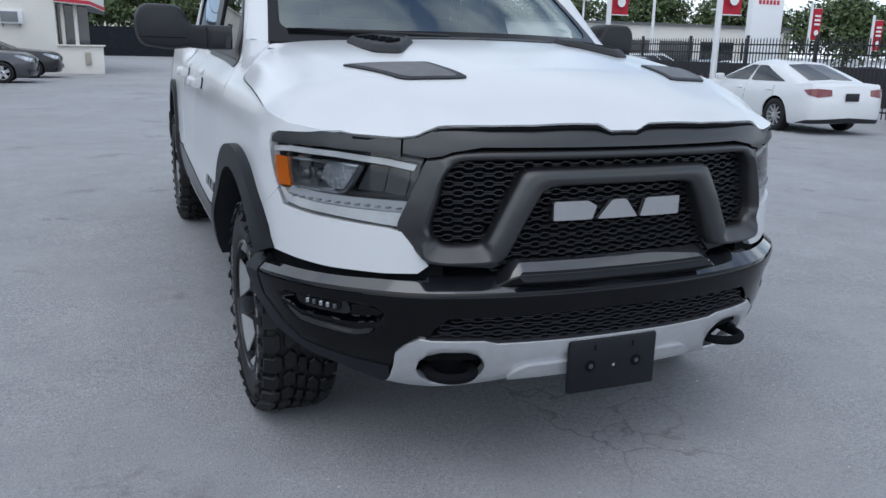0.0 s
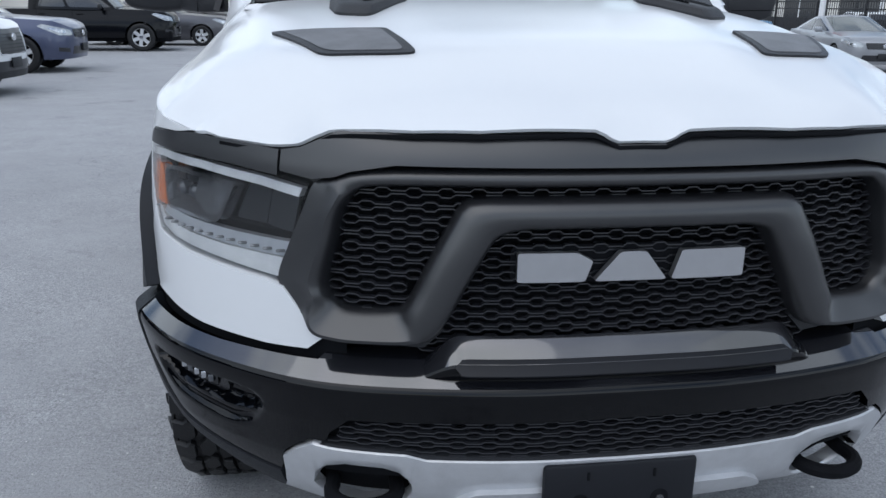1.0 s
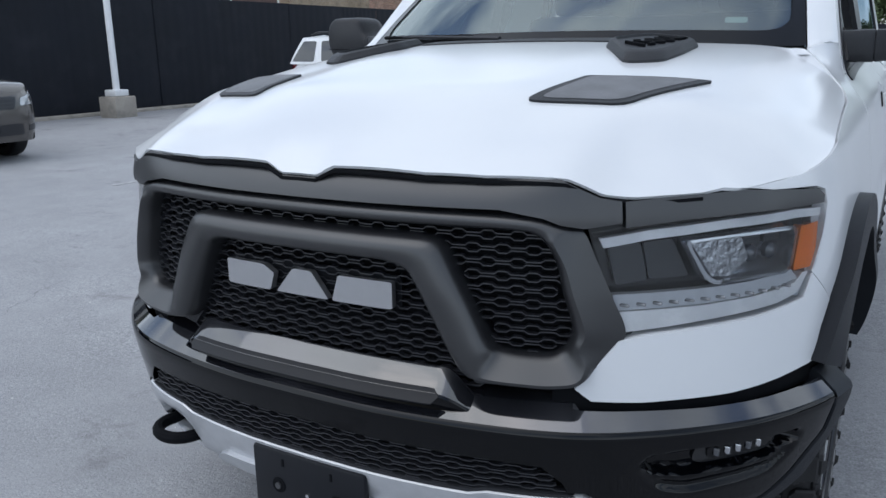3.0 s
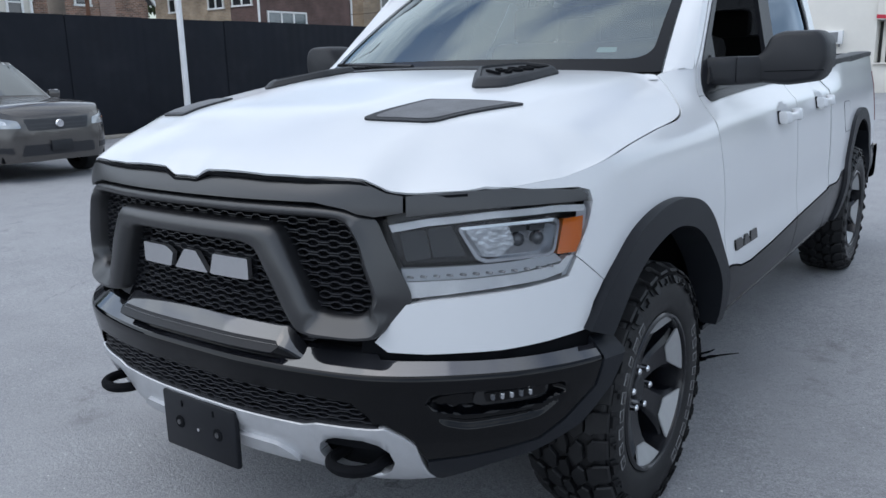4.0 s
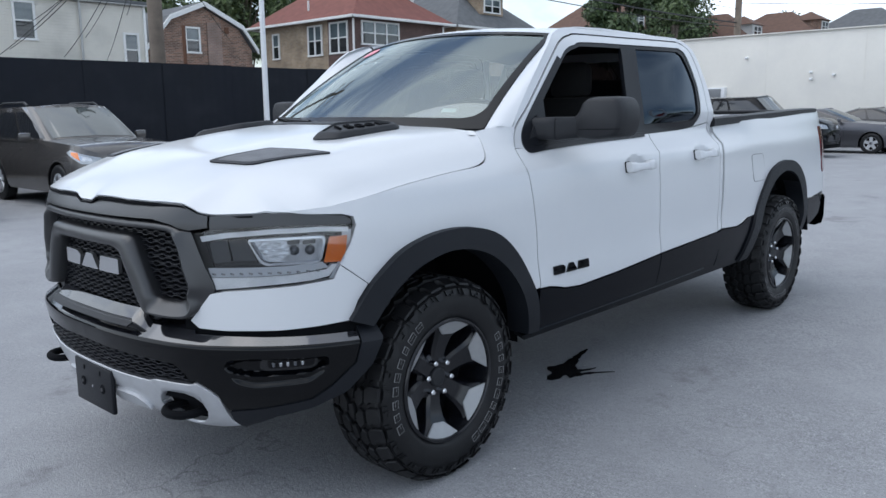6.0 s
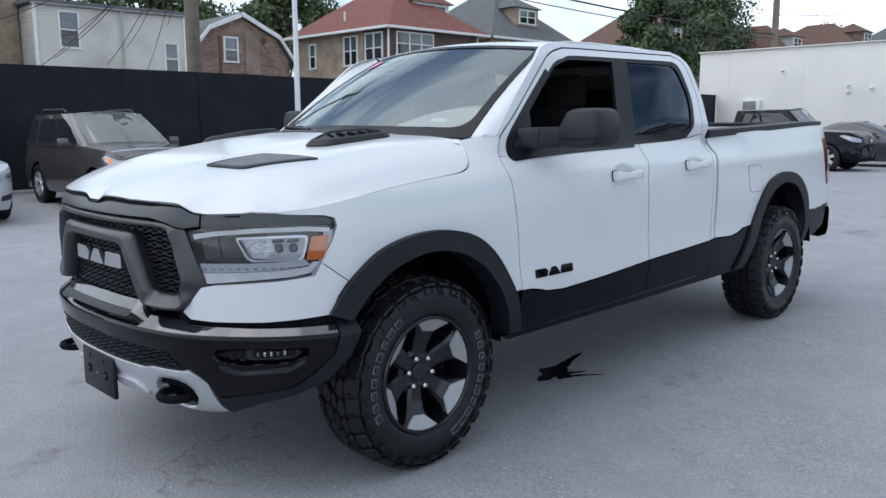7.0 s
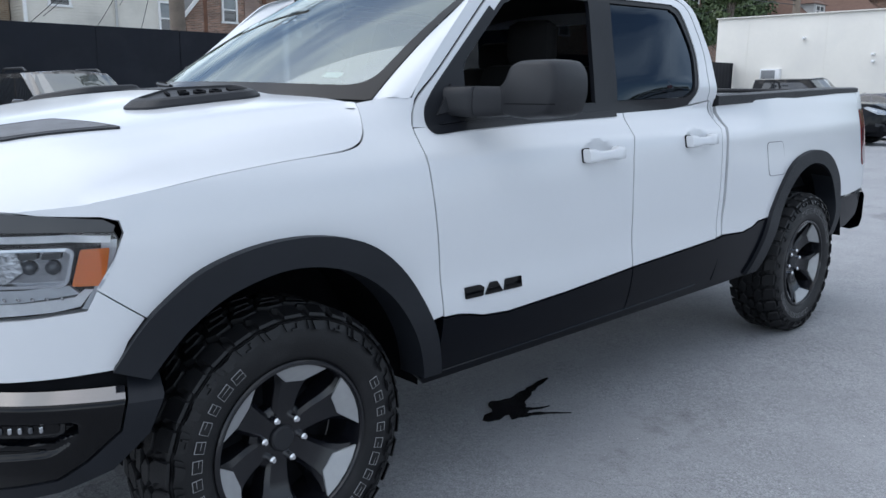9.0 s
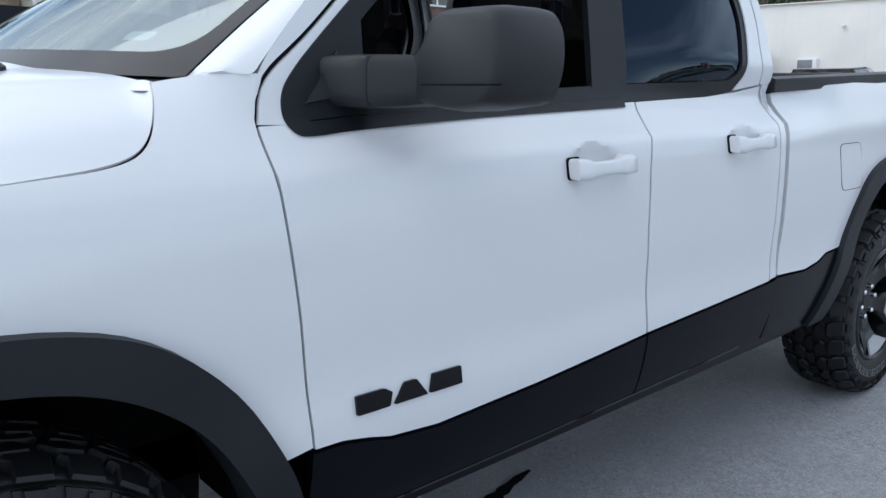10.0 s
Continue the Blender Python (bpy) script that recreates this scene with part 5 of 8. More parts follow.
# silver skid plate with openings for the tow hooks
lip_half = [(0.0, 0.531), (SX(0.395), 0.533), (SX(0.43), 0.543), (SX(0.58), 0.546), (SX(0.6), 0.54), (SX(0.42), 0.5), (0.0, 0.485)]
part("lower_lip", patch(lip_half + [(-s, v) for s, v in lip_half[-2:0:-1]], lambda s, v: bumper_pt(s, v, 0.0), 0.03, 0.02, 0.03), M_MATTE, bumper)
SKID_TOP = ([0, 0.39, 0.43, 0.578, 0.607, 0.646, 0.672, 0.682, 0.695, 0.71], [0.525, 0.527, 0.538, 0.541, 0.546, 0.52, 0.494, 0.44, 0.4, 0.372])
SKID_LOW = ([0, 0.2, 0.33, 0.36, 0.43, 0.5, 0.58, 0.65, 0.69, 0.71], [0.386, 0.386, 0.38, 0.374, 0.362, 0.352, 0.349, 0.352, 0.358, 0.367])
HOOK_TOP = ([0, 0.33, 0.42, 0.428, 0.445, 0.475, 0.55, 0.59, 0.612, 0.622, 0.71], [0.46, 0.455, 0.44, 0.462, 0.482, 0.493, 0.495, 0.482, 0.46, 0.43, 0.369])
HOOK_LOW = ([0, 0.33, 0.42, 0.428, 0.445, 0.475, 0.54, 0.58, 0.608, 0.622, 0.71], [0.46, 0.455, 0.44, 0.42, 0.398, 0.378, 0.37, 0.378, 0.402, 0.43, 0.369])
xs = sorted(set(list(np.linspace(0, 0.71, 60)) + HOOK_TOP[0] + HOOK_LOW[0] + SKID_TOP[0] + SKID_LOW[0]))
half_skid = Build()
inward = lambda x, v: bumper_pt(SX(x), v, -0.035)
outer_ = lambda x, v, o=0.004: bumper_pt(SX(x), v, o)
for lo, hi in ((SKID_LOW, HOOK_LOW), (HOOK_TOP, SKID_TOP)):
    cols = []
    for x in xs:
        l_, h_ = lerp(*lo, x), lerp(*hi, x)
        g = min(0.006, 0.3 * abs(h_ - l_))
        if not 0.4205 < x < 0.6215:
            # the two strips meet in one smooth face beside the hook opening
            join = outer_(x, lerp(*HOOK_TOP, x), 0.006)
            if lo is SKID_LOW:
                cols.append([inward(x, l_), outer_(x, l_, -0.004), outer_(x, l_ + g), outer_(x, l_ + (h_ - l_) * 0.5, 0.006), join, join, join])
            else:
                cols.append([join, join, join, outer_(x, l_ + (h_ - l_) * 0.5, 0.006), outer_(x, h_ - g), outer_(x, h_, -0.004), inward(x, h_)])
            continue
        cols.append([inward(x, l_), outer_(x, l_, -0.004), outer_(x, l_ + g), outer_(x, l_ + (h_ - l_) * 0.5, 0.006), outer_(x, h_ - g), outer_(x, h_, -0.004), inward(x, h_)])
    half_skid.rows(cols)
skid = part("skid_plate", Build().add(half_skid.v, half_skid.f).add(half_skid.mirrored().v, half_skid.mirrored().f), M_SILVER, bumper, "silver painted skid plate", angle=45)
for m_ in (1, -1):
    boss = patch([(m_ * SX(x), z) for x, z in rounded([(0.12, 0.39), (0.35, 0.386), (0.335, 0.412), (0.29, 0.438), (0.12, 0.443)], 0.014)], lambda s, v: bumper_pt(s, v, 0.02), 0.03, 0.02, 0.02)
    part("skid_boss", boss, M_SILVER, skid)
    hookpts = [Vector(body(m_ * SX(0.52) + 0.07 * math.cos(a), 0.425, 0.005 + 0.065 * math.sin(a))) for a in np.linspace(0, math.pi, 13)]
    hk = part("tow_hook", Build().tube([hookpts[0] + Vector((0, 0.12, 0))] + hookpts + [hookpts[-1] + Vector((0, 0.12, 0))], 0.016, 10), M_DARK, bumper, "black steel tow hook")
    pb_ = patch([(SX(x), z) for x, z in ((0.4, 0.36), (0.65, 0.36), (0.65, 0.51), (0.4, 0.51))], lambda s, v: bumper_pt(s, v, -0.055), 0.04, 0.04)
    part("hook_pocket", pb_ if m_ > 0 else pb_.mirrored(), M_DARK, hk)
# licence bracket without a plate
brk = Build().rbox((0, -1.0, 0.4245), (0.324, 0.02, 0.177), 0.008)
brk.rbox((0.0, -0.985, 0.508), (0.324, 0.03, 0.012), 0.004)
bracket = part("licence_bracket", brk, M_BRACKET, bumper, "empty black plastic licence plate bracket")
for x, z in ((-0.085, 0.425), (0.085, 0.425)):
    part("bolt_hole", Build().tube([(x, -1.008, z), (x, -1.0125, z)], [0.021, 0.018], 18), M_DARK, bracket)
    part("bolt", Build().tube([(x, -1.008, z), (x, -1.016, z)], 0.008, 8), M_DASH, bracket)
part("bolt", Build().tube([(0, -1.008, 0.42), (0, -1.013, 0.42)], 0.005, 8), M_CHROME, bracket)
for x in (-0.07, 0.07):
    part("slot", Build().rbox((x, -1.0105, 0.485), (0.006, 0.004, 0.018), 0.001), M_DARK, bracket)
# fog lamps
for m_ in (0, 1):
    f = (lambda b: b.mirrored()) if m_ else (lambda b: b)
    slot = rounded([(SX(0.79), 0.632), (SX(0.916), 0.638), (SX(0.914), 0.602), (SX(0.9), 0.594), (SX(0.8), 0.59), (SX(0.785), 0.6)], 0.012, 4)
    pk = part("fog_lamp", f(patch(slot, lambda s, v: bumper_pt(s, v, -0.03), 0.02, 0.01, 0.012)), M_LAMPIN, bumper, "black fog lamp slot with a row of small lenses")
    part("lens_window", f(patch(rounded([(SX(0.806), 0.627), (SX(0.91), 0.632), (SX(0.908), 0.607), (SX(0.81), 0.601)], 0.008), lambda s, v: bumper_pt(s, v, -0.026), 0.02, 0.01, 0.004)), M_GLOSS, pk)
    for k in range(5):
        part("lens", f(Build().rbox(Vector(bumper_pt(SX(0.822) + 0.024 * k, 0.6155 + 0.0012 * k, -0.024)), (0.012, 0.01, 0.017), 0.003)), M_LAMPCHROME if k in (1, 2, 4) else M_LAMPLENS, pk)

# badges on the front doors
for m_ in (0, 1):
    for poly in badge_shapes(1.0):
        b = patch([(SY(0.795 + (x if not m_ else -x) * 0.142), 0.757 + z * 0.04) for x, z in poly], skin(0.007), 0.03, 0.02, 0.008)
        part("badge_block", b.mirrored() if m_ else b, M_GLOSS, doors_f[m_], "gloss black badge block")


def handle(y0, y1, z):
    """Pull handle: a broad front foot, a rounded grip over the cup, and a thicker rear block."""
    L = y1 - y0
    rows = []
    for f, o, up, dn, th in ((0.0, 0.012, 0.018, 0.026, 0.006), (0.015, 0.022, 0.023, 0.029, 0.016), (0.14, 0.03, 0.023, 0.029, 0.02), (0.22, 0.036, 0.016, 0.025, 0.014), (0.34, 0.041, 0.014, 0.021, 0.011), (0.6, 0.043, 0.015, 0.02, 0.011),
                             (0.68, 0.043, 0.019, 0.022, 0.014), (0.74, 0.042, 0.026, 0.024, 0.022), (0.93, 0.036, 0.027, 0.022, 0.024), (0.985, 0.029, 0.024, 0.018, 0.018), (1.0, 0.02, 0.019, 0.013, 0.008)):
        s, zc = SY(y0 + f * L), z + 0.002 * f
        rows.append([body(s, zc + b * (up if b > 0 else dn), o + a * th) for a, b in rounded([(-1, -1), (1, -1), (1, 1), (-1, 1)], 0.55, 3)])
    return Build().rows(rows, closed=True, cap=True)


for d, h in ((doors_f, handle(*HAND_F)), (doors_r, handle(*HAND_R))):
    for m_ in (0, 1):
        hd = part("door_handle", h.mirrored() if m_ else h, M_WHITE, d[m_], "white painted grip handle", angle=50)
        y0, y1, zh = HAND_F if d is doors_f else HAND_R
        # thin dark plate that draws a shadow line round the handle's front foot
        g_ = patch(side(rounded([(y0 - 0.003, zh - 0.031), (y0 + 0.05, zh - 0.03), (y0 + 0.05, zh + 0.026), (y0 - 0.003, zh + 0.025)], 0.012, 4)), skin(0.0035), 0.03, 0.03, 0.003)
        part("shadow_line", g_.mirrored() if m_ else g_, M_DARK, hd)
lock = Build().rbox(body(SY(1.532), 1.19, 0.05), (0.012, 0.008, 0.02), 0.003)
part("keyhole_cover", lock, M_DARK, doors_f[0])

# door mirrors
def mirror(f):
    head = rounded([(0.985, 1.372), (0.985, 1.44), (1.03, 1.462), (1.06, 1.525), (1.095, 1.54), (1.228, 1.54), (1.257, 1.5), (1.262, 1.43), (1.238, 1.362), (1.12, 1.345), (1.03, 1.355)], 0.03, 4)
    rows = []
    for y, sc in ((0.795, 0.8), (0.802, 0.9), (0.82, 0.96), (0.86, 1.0), (0.93, 1.0), (0.965, 0.97), (0.968, 0.93)):
        rows.append([(1.14 + (x - 1.14) * sc, y + 0.03 * (x - 1.03), 1.438 + (z - 1.45) * sc) for x, z in head])
    b = Build().rows(rows, closed=True)
    n_ = len(head)
    b.f.append(tuple(range(n_)))
    m = part("door_mirror", f(b), M_MATTE, truck, "large black plastic door mirror", angle=50)
    arm = Build()
    sec = lambda c, a, h: [(c[0], c[1] + u, c[2] + w) for u, w in rounded([(-a, -h), (a, -h), (a, h), (-a, h)], 0.03, 3)]
    arm.rows([sec((0.87, 0.735, 1.39), 0.062, 0.05), sec((0.94, 0.762, 1.39), 0.06, 0.052), sec((0.965, 0.778, 1.39), 0.06, 0.052), sec((0.969, 0.782, 1.39), 0.056, 0.048), sec((0.973, 0.785, 1.39), 0.06, 0.052), sec((1.02, 0.83, 1.392), 0.055, 0.05), sec((1.07, 0.87, 1.395), 0.045, 0.045)], closed=True, cap=True)
    part("mirror_arm", f(arm), M_MATTE, m)
    seam_z = 1.386
    part("mirror_seam", f(Build().tube([(x, 0.7955 + 0.03 * (x - 1.03) + dy, seam_z + 0.012 * (x - 1.14)) for x, dy in ((1.02, 0.004), (1.06, -0.001), (1.14, -0.001), (1.22, -0.001), (1.25, 0.012))], 0.0016, 6)), M_DARK, m)
    part("mirror_glass", f(Build().prism([(1.14 + (x - 1.14) * 0.86, 1.438 + (z - 1.45) * 0.86) for x, z in head], lambda u, v, w: (u, 0.9705 + 0.03 * (u - 1.03) + w, v), 0.004)), M_CHROME, m)
    part("mirror_base", f(patch(side([(0.63, 1.348), (0.72, 1.362), (0.72, 1.45)]), skin(0.012), 0.04, 0.03, 0.02)), M_MATTE, m)


mirror(lambda b: b)
mirror(lambda b: b.mirrored().moved(Matrix.Translation((-0.045, 0, 0.018))))

# load bed, tailgate, lamps and rear bumper
bedin = Build()
bedin.rows([[(x, y, z) for y in (2.52, 3.5, 4.38)] for x, z in ((-0.87, 1.385), (-0.8, 1.37), (-0.8, 0.86), (0.8, 0.86), (0.8, 1.37), (0.87, 1.385))])
bedin.add([(-0.8, 2.52, 0.86), (0.8, 2.52, 0.86), (0.8, 2.52, 1.4), (-0.8, 2.52, 1.4)], [(0, 1, 2, 3)])
part("bed_liner", bedin, M_DARK, truck, "black bed liner")
for m_ in (1, -1):
    rail = [[Vector((m_ * (bed_skin(0)(SY(y), 1.42)[0] + dx), y, dz + lerp([2.5, 3.4, 4.0, 4.36], [1.375, 1.414, 1.44, 1.448], y) + k * lerp([2.5, 4.36], [0.03, 0.008], y))) for dx, dz, k in ((0.005, -0.012, 0), (0.004, 0.004, 1), (-0.015, 0.01, 1), (-0.085, 0.01, 1), (-0.09, -0.03, 0))] for y in np.linspace(2.51, 4.36, 20)]
    part("bed_rail_cap", Build().rows(rail, cap=True), M_MATTE, truck)
tg = Build()
tg.rbox((0, 4.42, 1.11), (1.66, 0.07, 0.64), 0.02)
part("tailgate", tg, M_WHITE, truck)
part("tailgate_cap", Build().rbox((0, 4.42, 1.44), (1.62, 0.09, 0.03), 0.01), M_MATTE, truck)
tail_poly = side([(4.385, 1.325), (4.47, 1.327), (4.5, 1.315), (4.51, 0.98), (4.42, 0.97), (4.395, 1.05)])
both("taillight", patch(tail_poly, bed_skin(0.004), 0.04, 0.04, 0.05), M_REDLENS, "dark red tail lamp")
bed_tail = side([(4.425, 0.96), (4.435, 0.85), (4.41, 0.815), (4.51, 0.83), (4.51, 0.97)])
both("bed_corner", patch(bed_tail, bed_skin(0), 0.04, 0.04, 0.03), M_WHITE)
both("bed_corner", patch(side([(4.374, 1.33), (4.37, 1.41), (4.33, 1.447), (4.46, 1.44), (4.49, 1.33)]), bed_skin(0), 0.04, 0.04, 0.03), M_WHITE)
rb = Build()
rb.rows([[(x, 4.57 - 0.16 * (abs(x) / 0.97) ** 4 + dy, z) for x in np.linspace(-0.97, 0.97, 31)] for dy, z in ((-0.16, 0.8), (-0.03, 0.8), (0.0, 0.77), (0.0, 0.62), (-0.04, 0.57), (-0.2, 0.57))])
part("rear_bumper", rb, M_GLOSS, truck, "black rear step bumper")
for m_ in (1, -1):
    part("bumper_corner", Build().rows([[(m_ * (0.945 + dx - 0.25 * max(0, y - 4.36)), y - 0.5 * max(0, 0.78 - z), z) for y in np.linspace(4.3, 4.53, 8)] for dx, z in ((-0.05, 0.825), (0.0, 0.815), (0.012, 0.78), (0.0, 0.66), (-0.05, 0.59))]), M_FLARE, truck)

# underside, frame rails and axles
und = Build()
und.rbox((0, 1.4, 0.6), (1.7, 1.65, 0.2), 0.02)
und.rbox((0, 3.4, 0.78), (1.55, 2.1, 0.14), 0.02)
und.rbox((0, -0.1, 0.85), (0.98, 1.3, 0.5), 0.04)
und.rbox((0, -0.68, 0.6), (1.3, 0.3, 0.3), 0.05)
part("underbody", und, M_DARK, truck)
for m_ in (1, -1):
    part("frame_rail", Build().rbox((m_ * 0.45, 1.9, 0.5), (0.1, 5.0, 0.14), 0.015), M_DARK, truck)
part("rear_axle", Build().tube([(-0.8, 3.51, 0.41), (0.8, 3.51, 0.41)], 0.06, 12).rbox((0, 3.51, 0.41), (0.28, 0.3, 0.28), 0.08), M_DARK, truck)
part("front_axle", Build().tube([(-0.8, 0, 0.42), (0.8, 0, 0.42)], 0.045, 10), M_DARK, truck)
part("spare_wheel", Build().revolve([(0.1, -0.1), (0.36, -0.1), (0.4, 0.0), (0.36, 0.1), (0.1, 0.1)], 24).moved(Matrix.Translation((0, 4.15, 0.62)) @ Matrix.Rotation(math.pi / 2, 4, "Y")), M_RUBBER, truck)

# cab inside
part("cab_floor", Build().rbox((0, 1.45, 0.72), (1.7, 1.9, 0.06), 0.01), M_INTERIOR, truck)
dash = Build()
dash.rows([[(x, y + 0.12 * (x / 0.8) ** 2, z) for x in np.linspace(-0.82, 0.82, 17)] for y, z in ((0.22, 1.37), (0.45, 1.372), (0.6, 1.35), (0.72, 1.29), (0.74, 1.1), (0.68, 0.8))])
part("dashboard", dash, M_DASH, truck)
part("binnacle", Build().rbox((0.4, 0.6, 1.385), (0.4, 0.16, 0.07), 0.03), M_DASH, truck)
wheel_c = Vector((0.4, 0.86, 1.24))
ringp = [wheel_c + Matrix.Rotation(radians(-25), 3, "X") @ Vector((0.19 * math.cos(a), 0, 0.19 * math.sin(a))) for a in np.linspace(0, 2 * math.pi, 33)]
part("steering_wheel", Build().tube(ringp, 0.014, 8).rbox(wheel_c, (0.3, 0.03, 0.06), 0.01, Matrix.Rotation(radians(-25), 3, "X")).rbox(wheel_c, (0.14, 0.05, 0.13), 0.02, Matrix.Rotation(radians(-25), 3, "X")), M_INTERIOR, truck)
for x, y in ((0.4, 1.32), (-0.4, 1.32)):
    seat = Build().rbox((x, y - 0.02, 0.95), (0.52, 0.52, 0.16), 0.05).rbox((x, y + 0.28, 1.24), (0.5, 0.14, 0.62), 0.06, Matrix.Rotation(radians(-12), 3, "X"))
    st = part("front_seat", seat, M_SEAT, truck)
    part("headrest", Build().rbox((x, y + 0.37, 1.64), (0.26, 0.1, 0.2), 0.05), M_SEAT, st)
    for dx in (-0.06, 0.06):
        part("headrest_post", Build().tube([(x + dx, y + 0.36, 1.5), (x + dx, y + 0.37, 1.6)], 0.007, 8), M_CHROME, st)
part("rear_bench", Build().rbox((0, 2.05, 0.98), (1.4, 0.45, 0.14), 0.05).rbox((0, 2.32, 1.28), (1.4, 0.12, 0.56), 0.05, Matrix.Rotation(radians(-8), 3, "X")), M_SEAT, truck)
for x in (-0.45, 0.45):
    part("rear_headrest", Build().rbox((x, 2.36, 1.62), (0.24, 0.09, 0.16), 0.04), M_SEAT, truck)
part("headliner", Build().rows([[(x * 0.92, y, z - 0.03) for x, y, z in (roof_pt(a, b) for a in np.linspace(-1, 1, 7))] for b in (0.03, 0.3, 0.6, 0.97)]), M_INTERIOR, truck)
part("rear_view_mirror", Build().rbox((0, 0.83, 1.74), (0.24, 0.03, 0.07), 0.02), M_INTERIOR, truck)
for m_ in (1, -1):
    part("door_inner_panel", Build().rows([[(m_ * (body(SY(y), z)[0] - 0.05), y, z) for y in np.linspace(0.58, 2.38, 8)] for z in (0.72, 1.0, 1.28, 1.355)]), M_INTERIOR, truck)


# wheels
def make_wheel():
    """Off-road wheel whose outer face looks to +x; its middle plane is at x = 0."""
    R, W = 0.412, 0.138
    hub = child("wheel", truck)
    prof = smooth([(0.245, -W + 0.03), (0.27, -W + 0.008), (0.325, -W), (0.372, -W + 0.012), (0.393, -W + 0.035), (0.397, 0.0), (0.393, W - 0.035), (0.372, W - 0.012), (0.325, W), (0.285, W - 0.003), (0.26, W - 0.012), (0.247, W - 0.028)], 4)
    tyre = part("tyre", Build().revolve([tuple(p) for p in prof], 96), M_RUBBER, hub, "black all-terrain tyre with chunky tread", angle=40)
    jit = random.Random(9)

    def block(outline, r_top, deep, taper=0.9):
        """A tread block: an outline of (x, angle) points, standing deep above the carcass and narrowing to its top."""
        n_ = len(outline)
        cx, ca = sum(p[0] for p in outline) / n_, sum(p[1] for p in outline) / n_
        low = [(x, (r_top - deep) * math.cos(t), (r_top - deep) * math.sin(t)) for x, t in outline]
        drop = lambda x: r_top - 0.02 * max(0.0, (abs(x) - 0.1) / 0.034) ** 2
        mid = [(x, (drop(x) - 0.004) * math.cos(t), (drop(x) - 0.004) * math.sin(t)) for x, t in outline]
        top = [(cx + (x - cx) * taper, drop(cx + (x - cx) * taper) * math.cos(ca + (t - ca) * taper), drop(cx + (x - cx) * taper) * math.sin(ca + (t - ca) * taper)) for x, t in outline]
        b = Build().add(low + mid + top, [(i, (i + 1) % n_, n_ + (i + 1) % n_, n_ + i) for i in range(n_)] + [(n_ + i, n_ + (i + 1) % n_, 2 * n_ + (i + 1) % n_, 2 * n_ + i) for i in range(n_)] + [tuple(range(2 * n_, 3 * n_))])
        return b

    N = 30
    st_ = 2 * math.pi / N
    tb = Build()
    for k in range(N):
        a = k * st_
        for sg in (1, -1):
            ph = a + (0.5 * st_ if sg < 0 else 0)
            # shoulder block, alternately reaching further in, with a stepped inner edge
            inn = 0.07 if k % 2 else 0.078
            q = block([(sg * x, ph + f * st_) for x, f in ((0.134, 0.03), (0.134, 0.74), (0.1, 0.76), (0.088, 0.9), (inn, 0.8), (inn, 0.2), (0.092, 0.02))], R, 0.024)
            tb.add(q.v, q.f)
            # hexagon-like inner blocks
            q = block([(sg * x, ph + f * st_) for x, f in ((0.064, 0.3), (0.066, 0.82), (0.042, 1.12), (0.024, 0.98), (0.02, 0.5), (0.044, 0.16))], R + 0.001, 0.02)
            tb.add(q.v, q.f)
        q = block([(x, a + f * st_) for x, f in ((-0.016, 0.1), (0.008, 0.0), (0.017, 0.42), (0.012, 0.8), (-0.012, 0.72))], R + 0.001, 0.018)
        tb.add(q.v, q.f)
    part("tread", tb, M_RUBBER, tyre)
    at = lambda r: lerp([0.26, 0.285, 0.325, 0.35, 0.372, 0.385, 0.393], [W - 0.012, W - 0.003, W, W - 0.004, W - 0.012, W - 0.024, W - 0.035], r)

    def raised(poly, h):
        """A low raised pad on the sidewall; poly holds (radius, angle) points."""
        n_ = len(poly)
        lo = [(at(r) - 0.006, r * math.cos(t), r * math.sin(t)) for r, t in poly]
        hi = [(at(r) + h, r * math.cos(t), r * math.sin(t)) for r, t in poly]
        return Build().add(lo + hi, [tuple(range(n_, 2 * n_))] + [(i, (i + 1) % n_, n_ + (i + 1) % n_, n_ + i) for i in range(n_)])

    # side biters below the shoulder: wedge pads between corner-shaped ones
    for k in range(N):
        a = 2 * math.pi * (k + 0.38) / N
        p_ = lambda pts: [(r, a + d / 0.36) for r, d in pts]
        lug = raised(p_([(0.352, -0.026), (0.352, 0.026), (0.374, 0.031), (0.374, -0.031)]), 0.007)
        if k % 2:
            for pts in ([(0.35, -0.011), (0.35, 0.009), (0.3745, 0.017), (0.3745, -0.017)],):
                o = raised(p_(pts), 0.0155)
                lug.add(o.v, o.f)
        else:
            for pts in ([(0.353, -0.012), (0.353, 0.012), (0.358, 0.012), (0.358, -0.012)], [(0.358, -0.012), (0.358, -0.005), (0.37, -0.005), (0.37, -0.012)]):
                o = raised(p_(pts), 0.0135)
                lug.add(o.v, o.f)
        part("sidewall_lug", lug, M_RUBBER, tyre, angle=20)
    part("shoulder_groove", Build().revolve([(0.3755, W - 0.009), (0.379, W - 0.007), (0.3815, W - 0.0145), (0.3845, W - 0.0125)], 72), M_RUBBER, tyre)
    # outlined blocks round the sidewall where the maker's lettering stands
    rnd = random.Random(5)
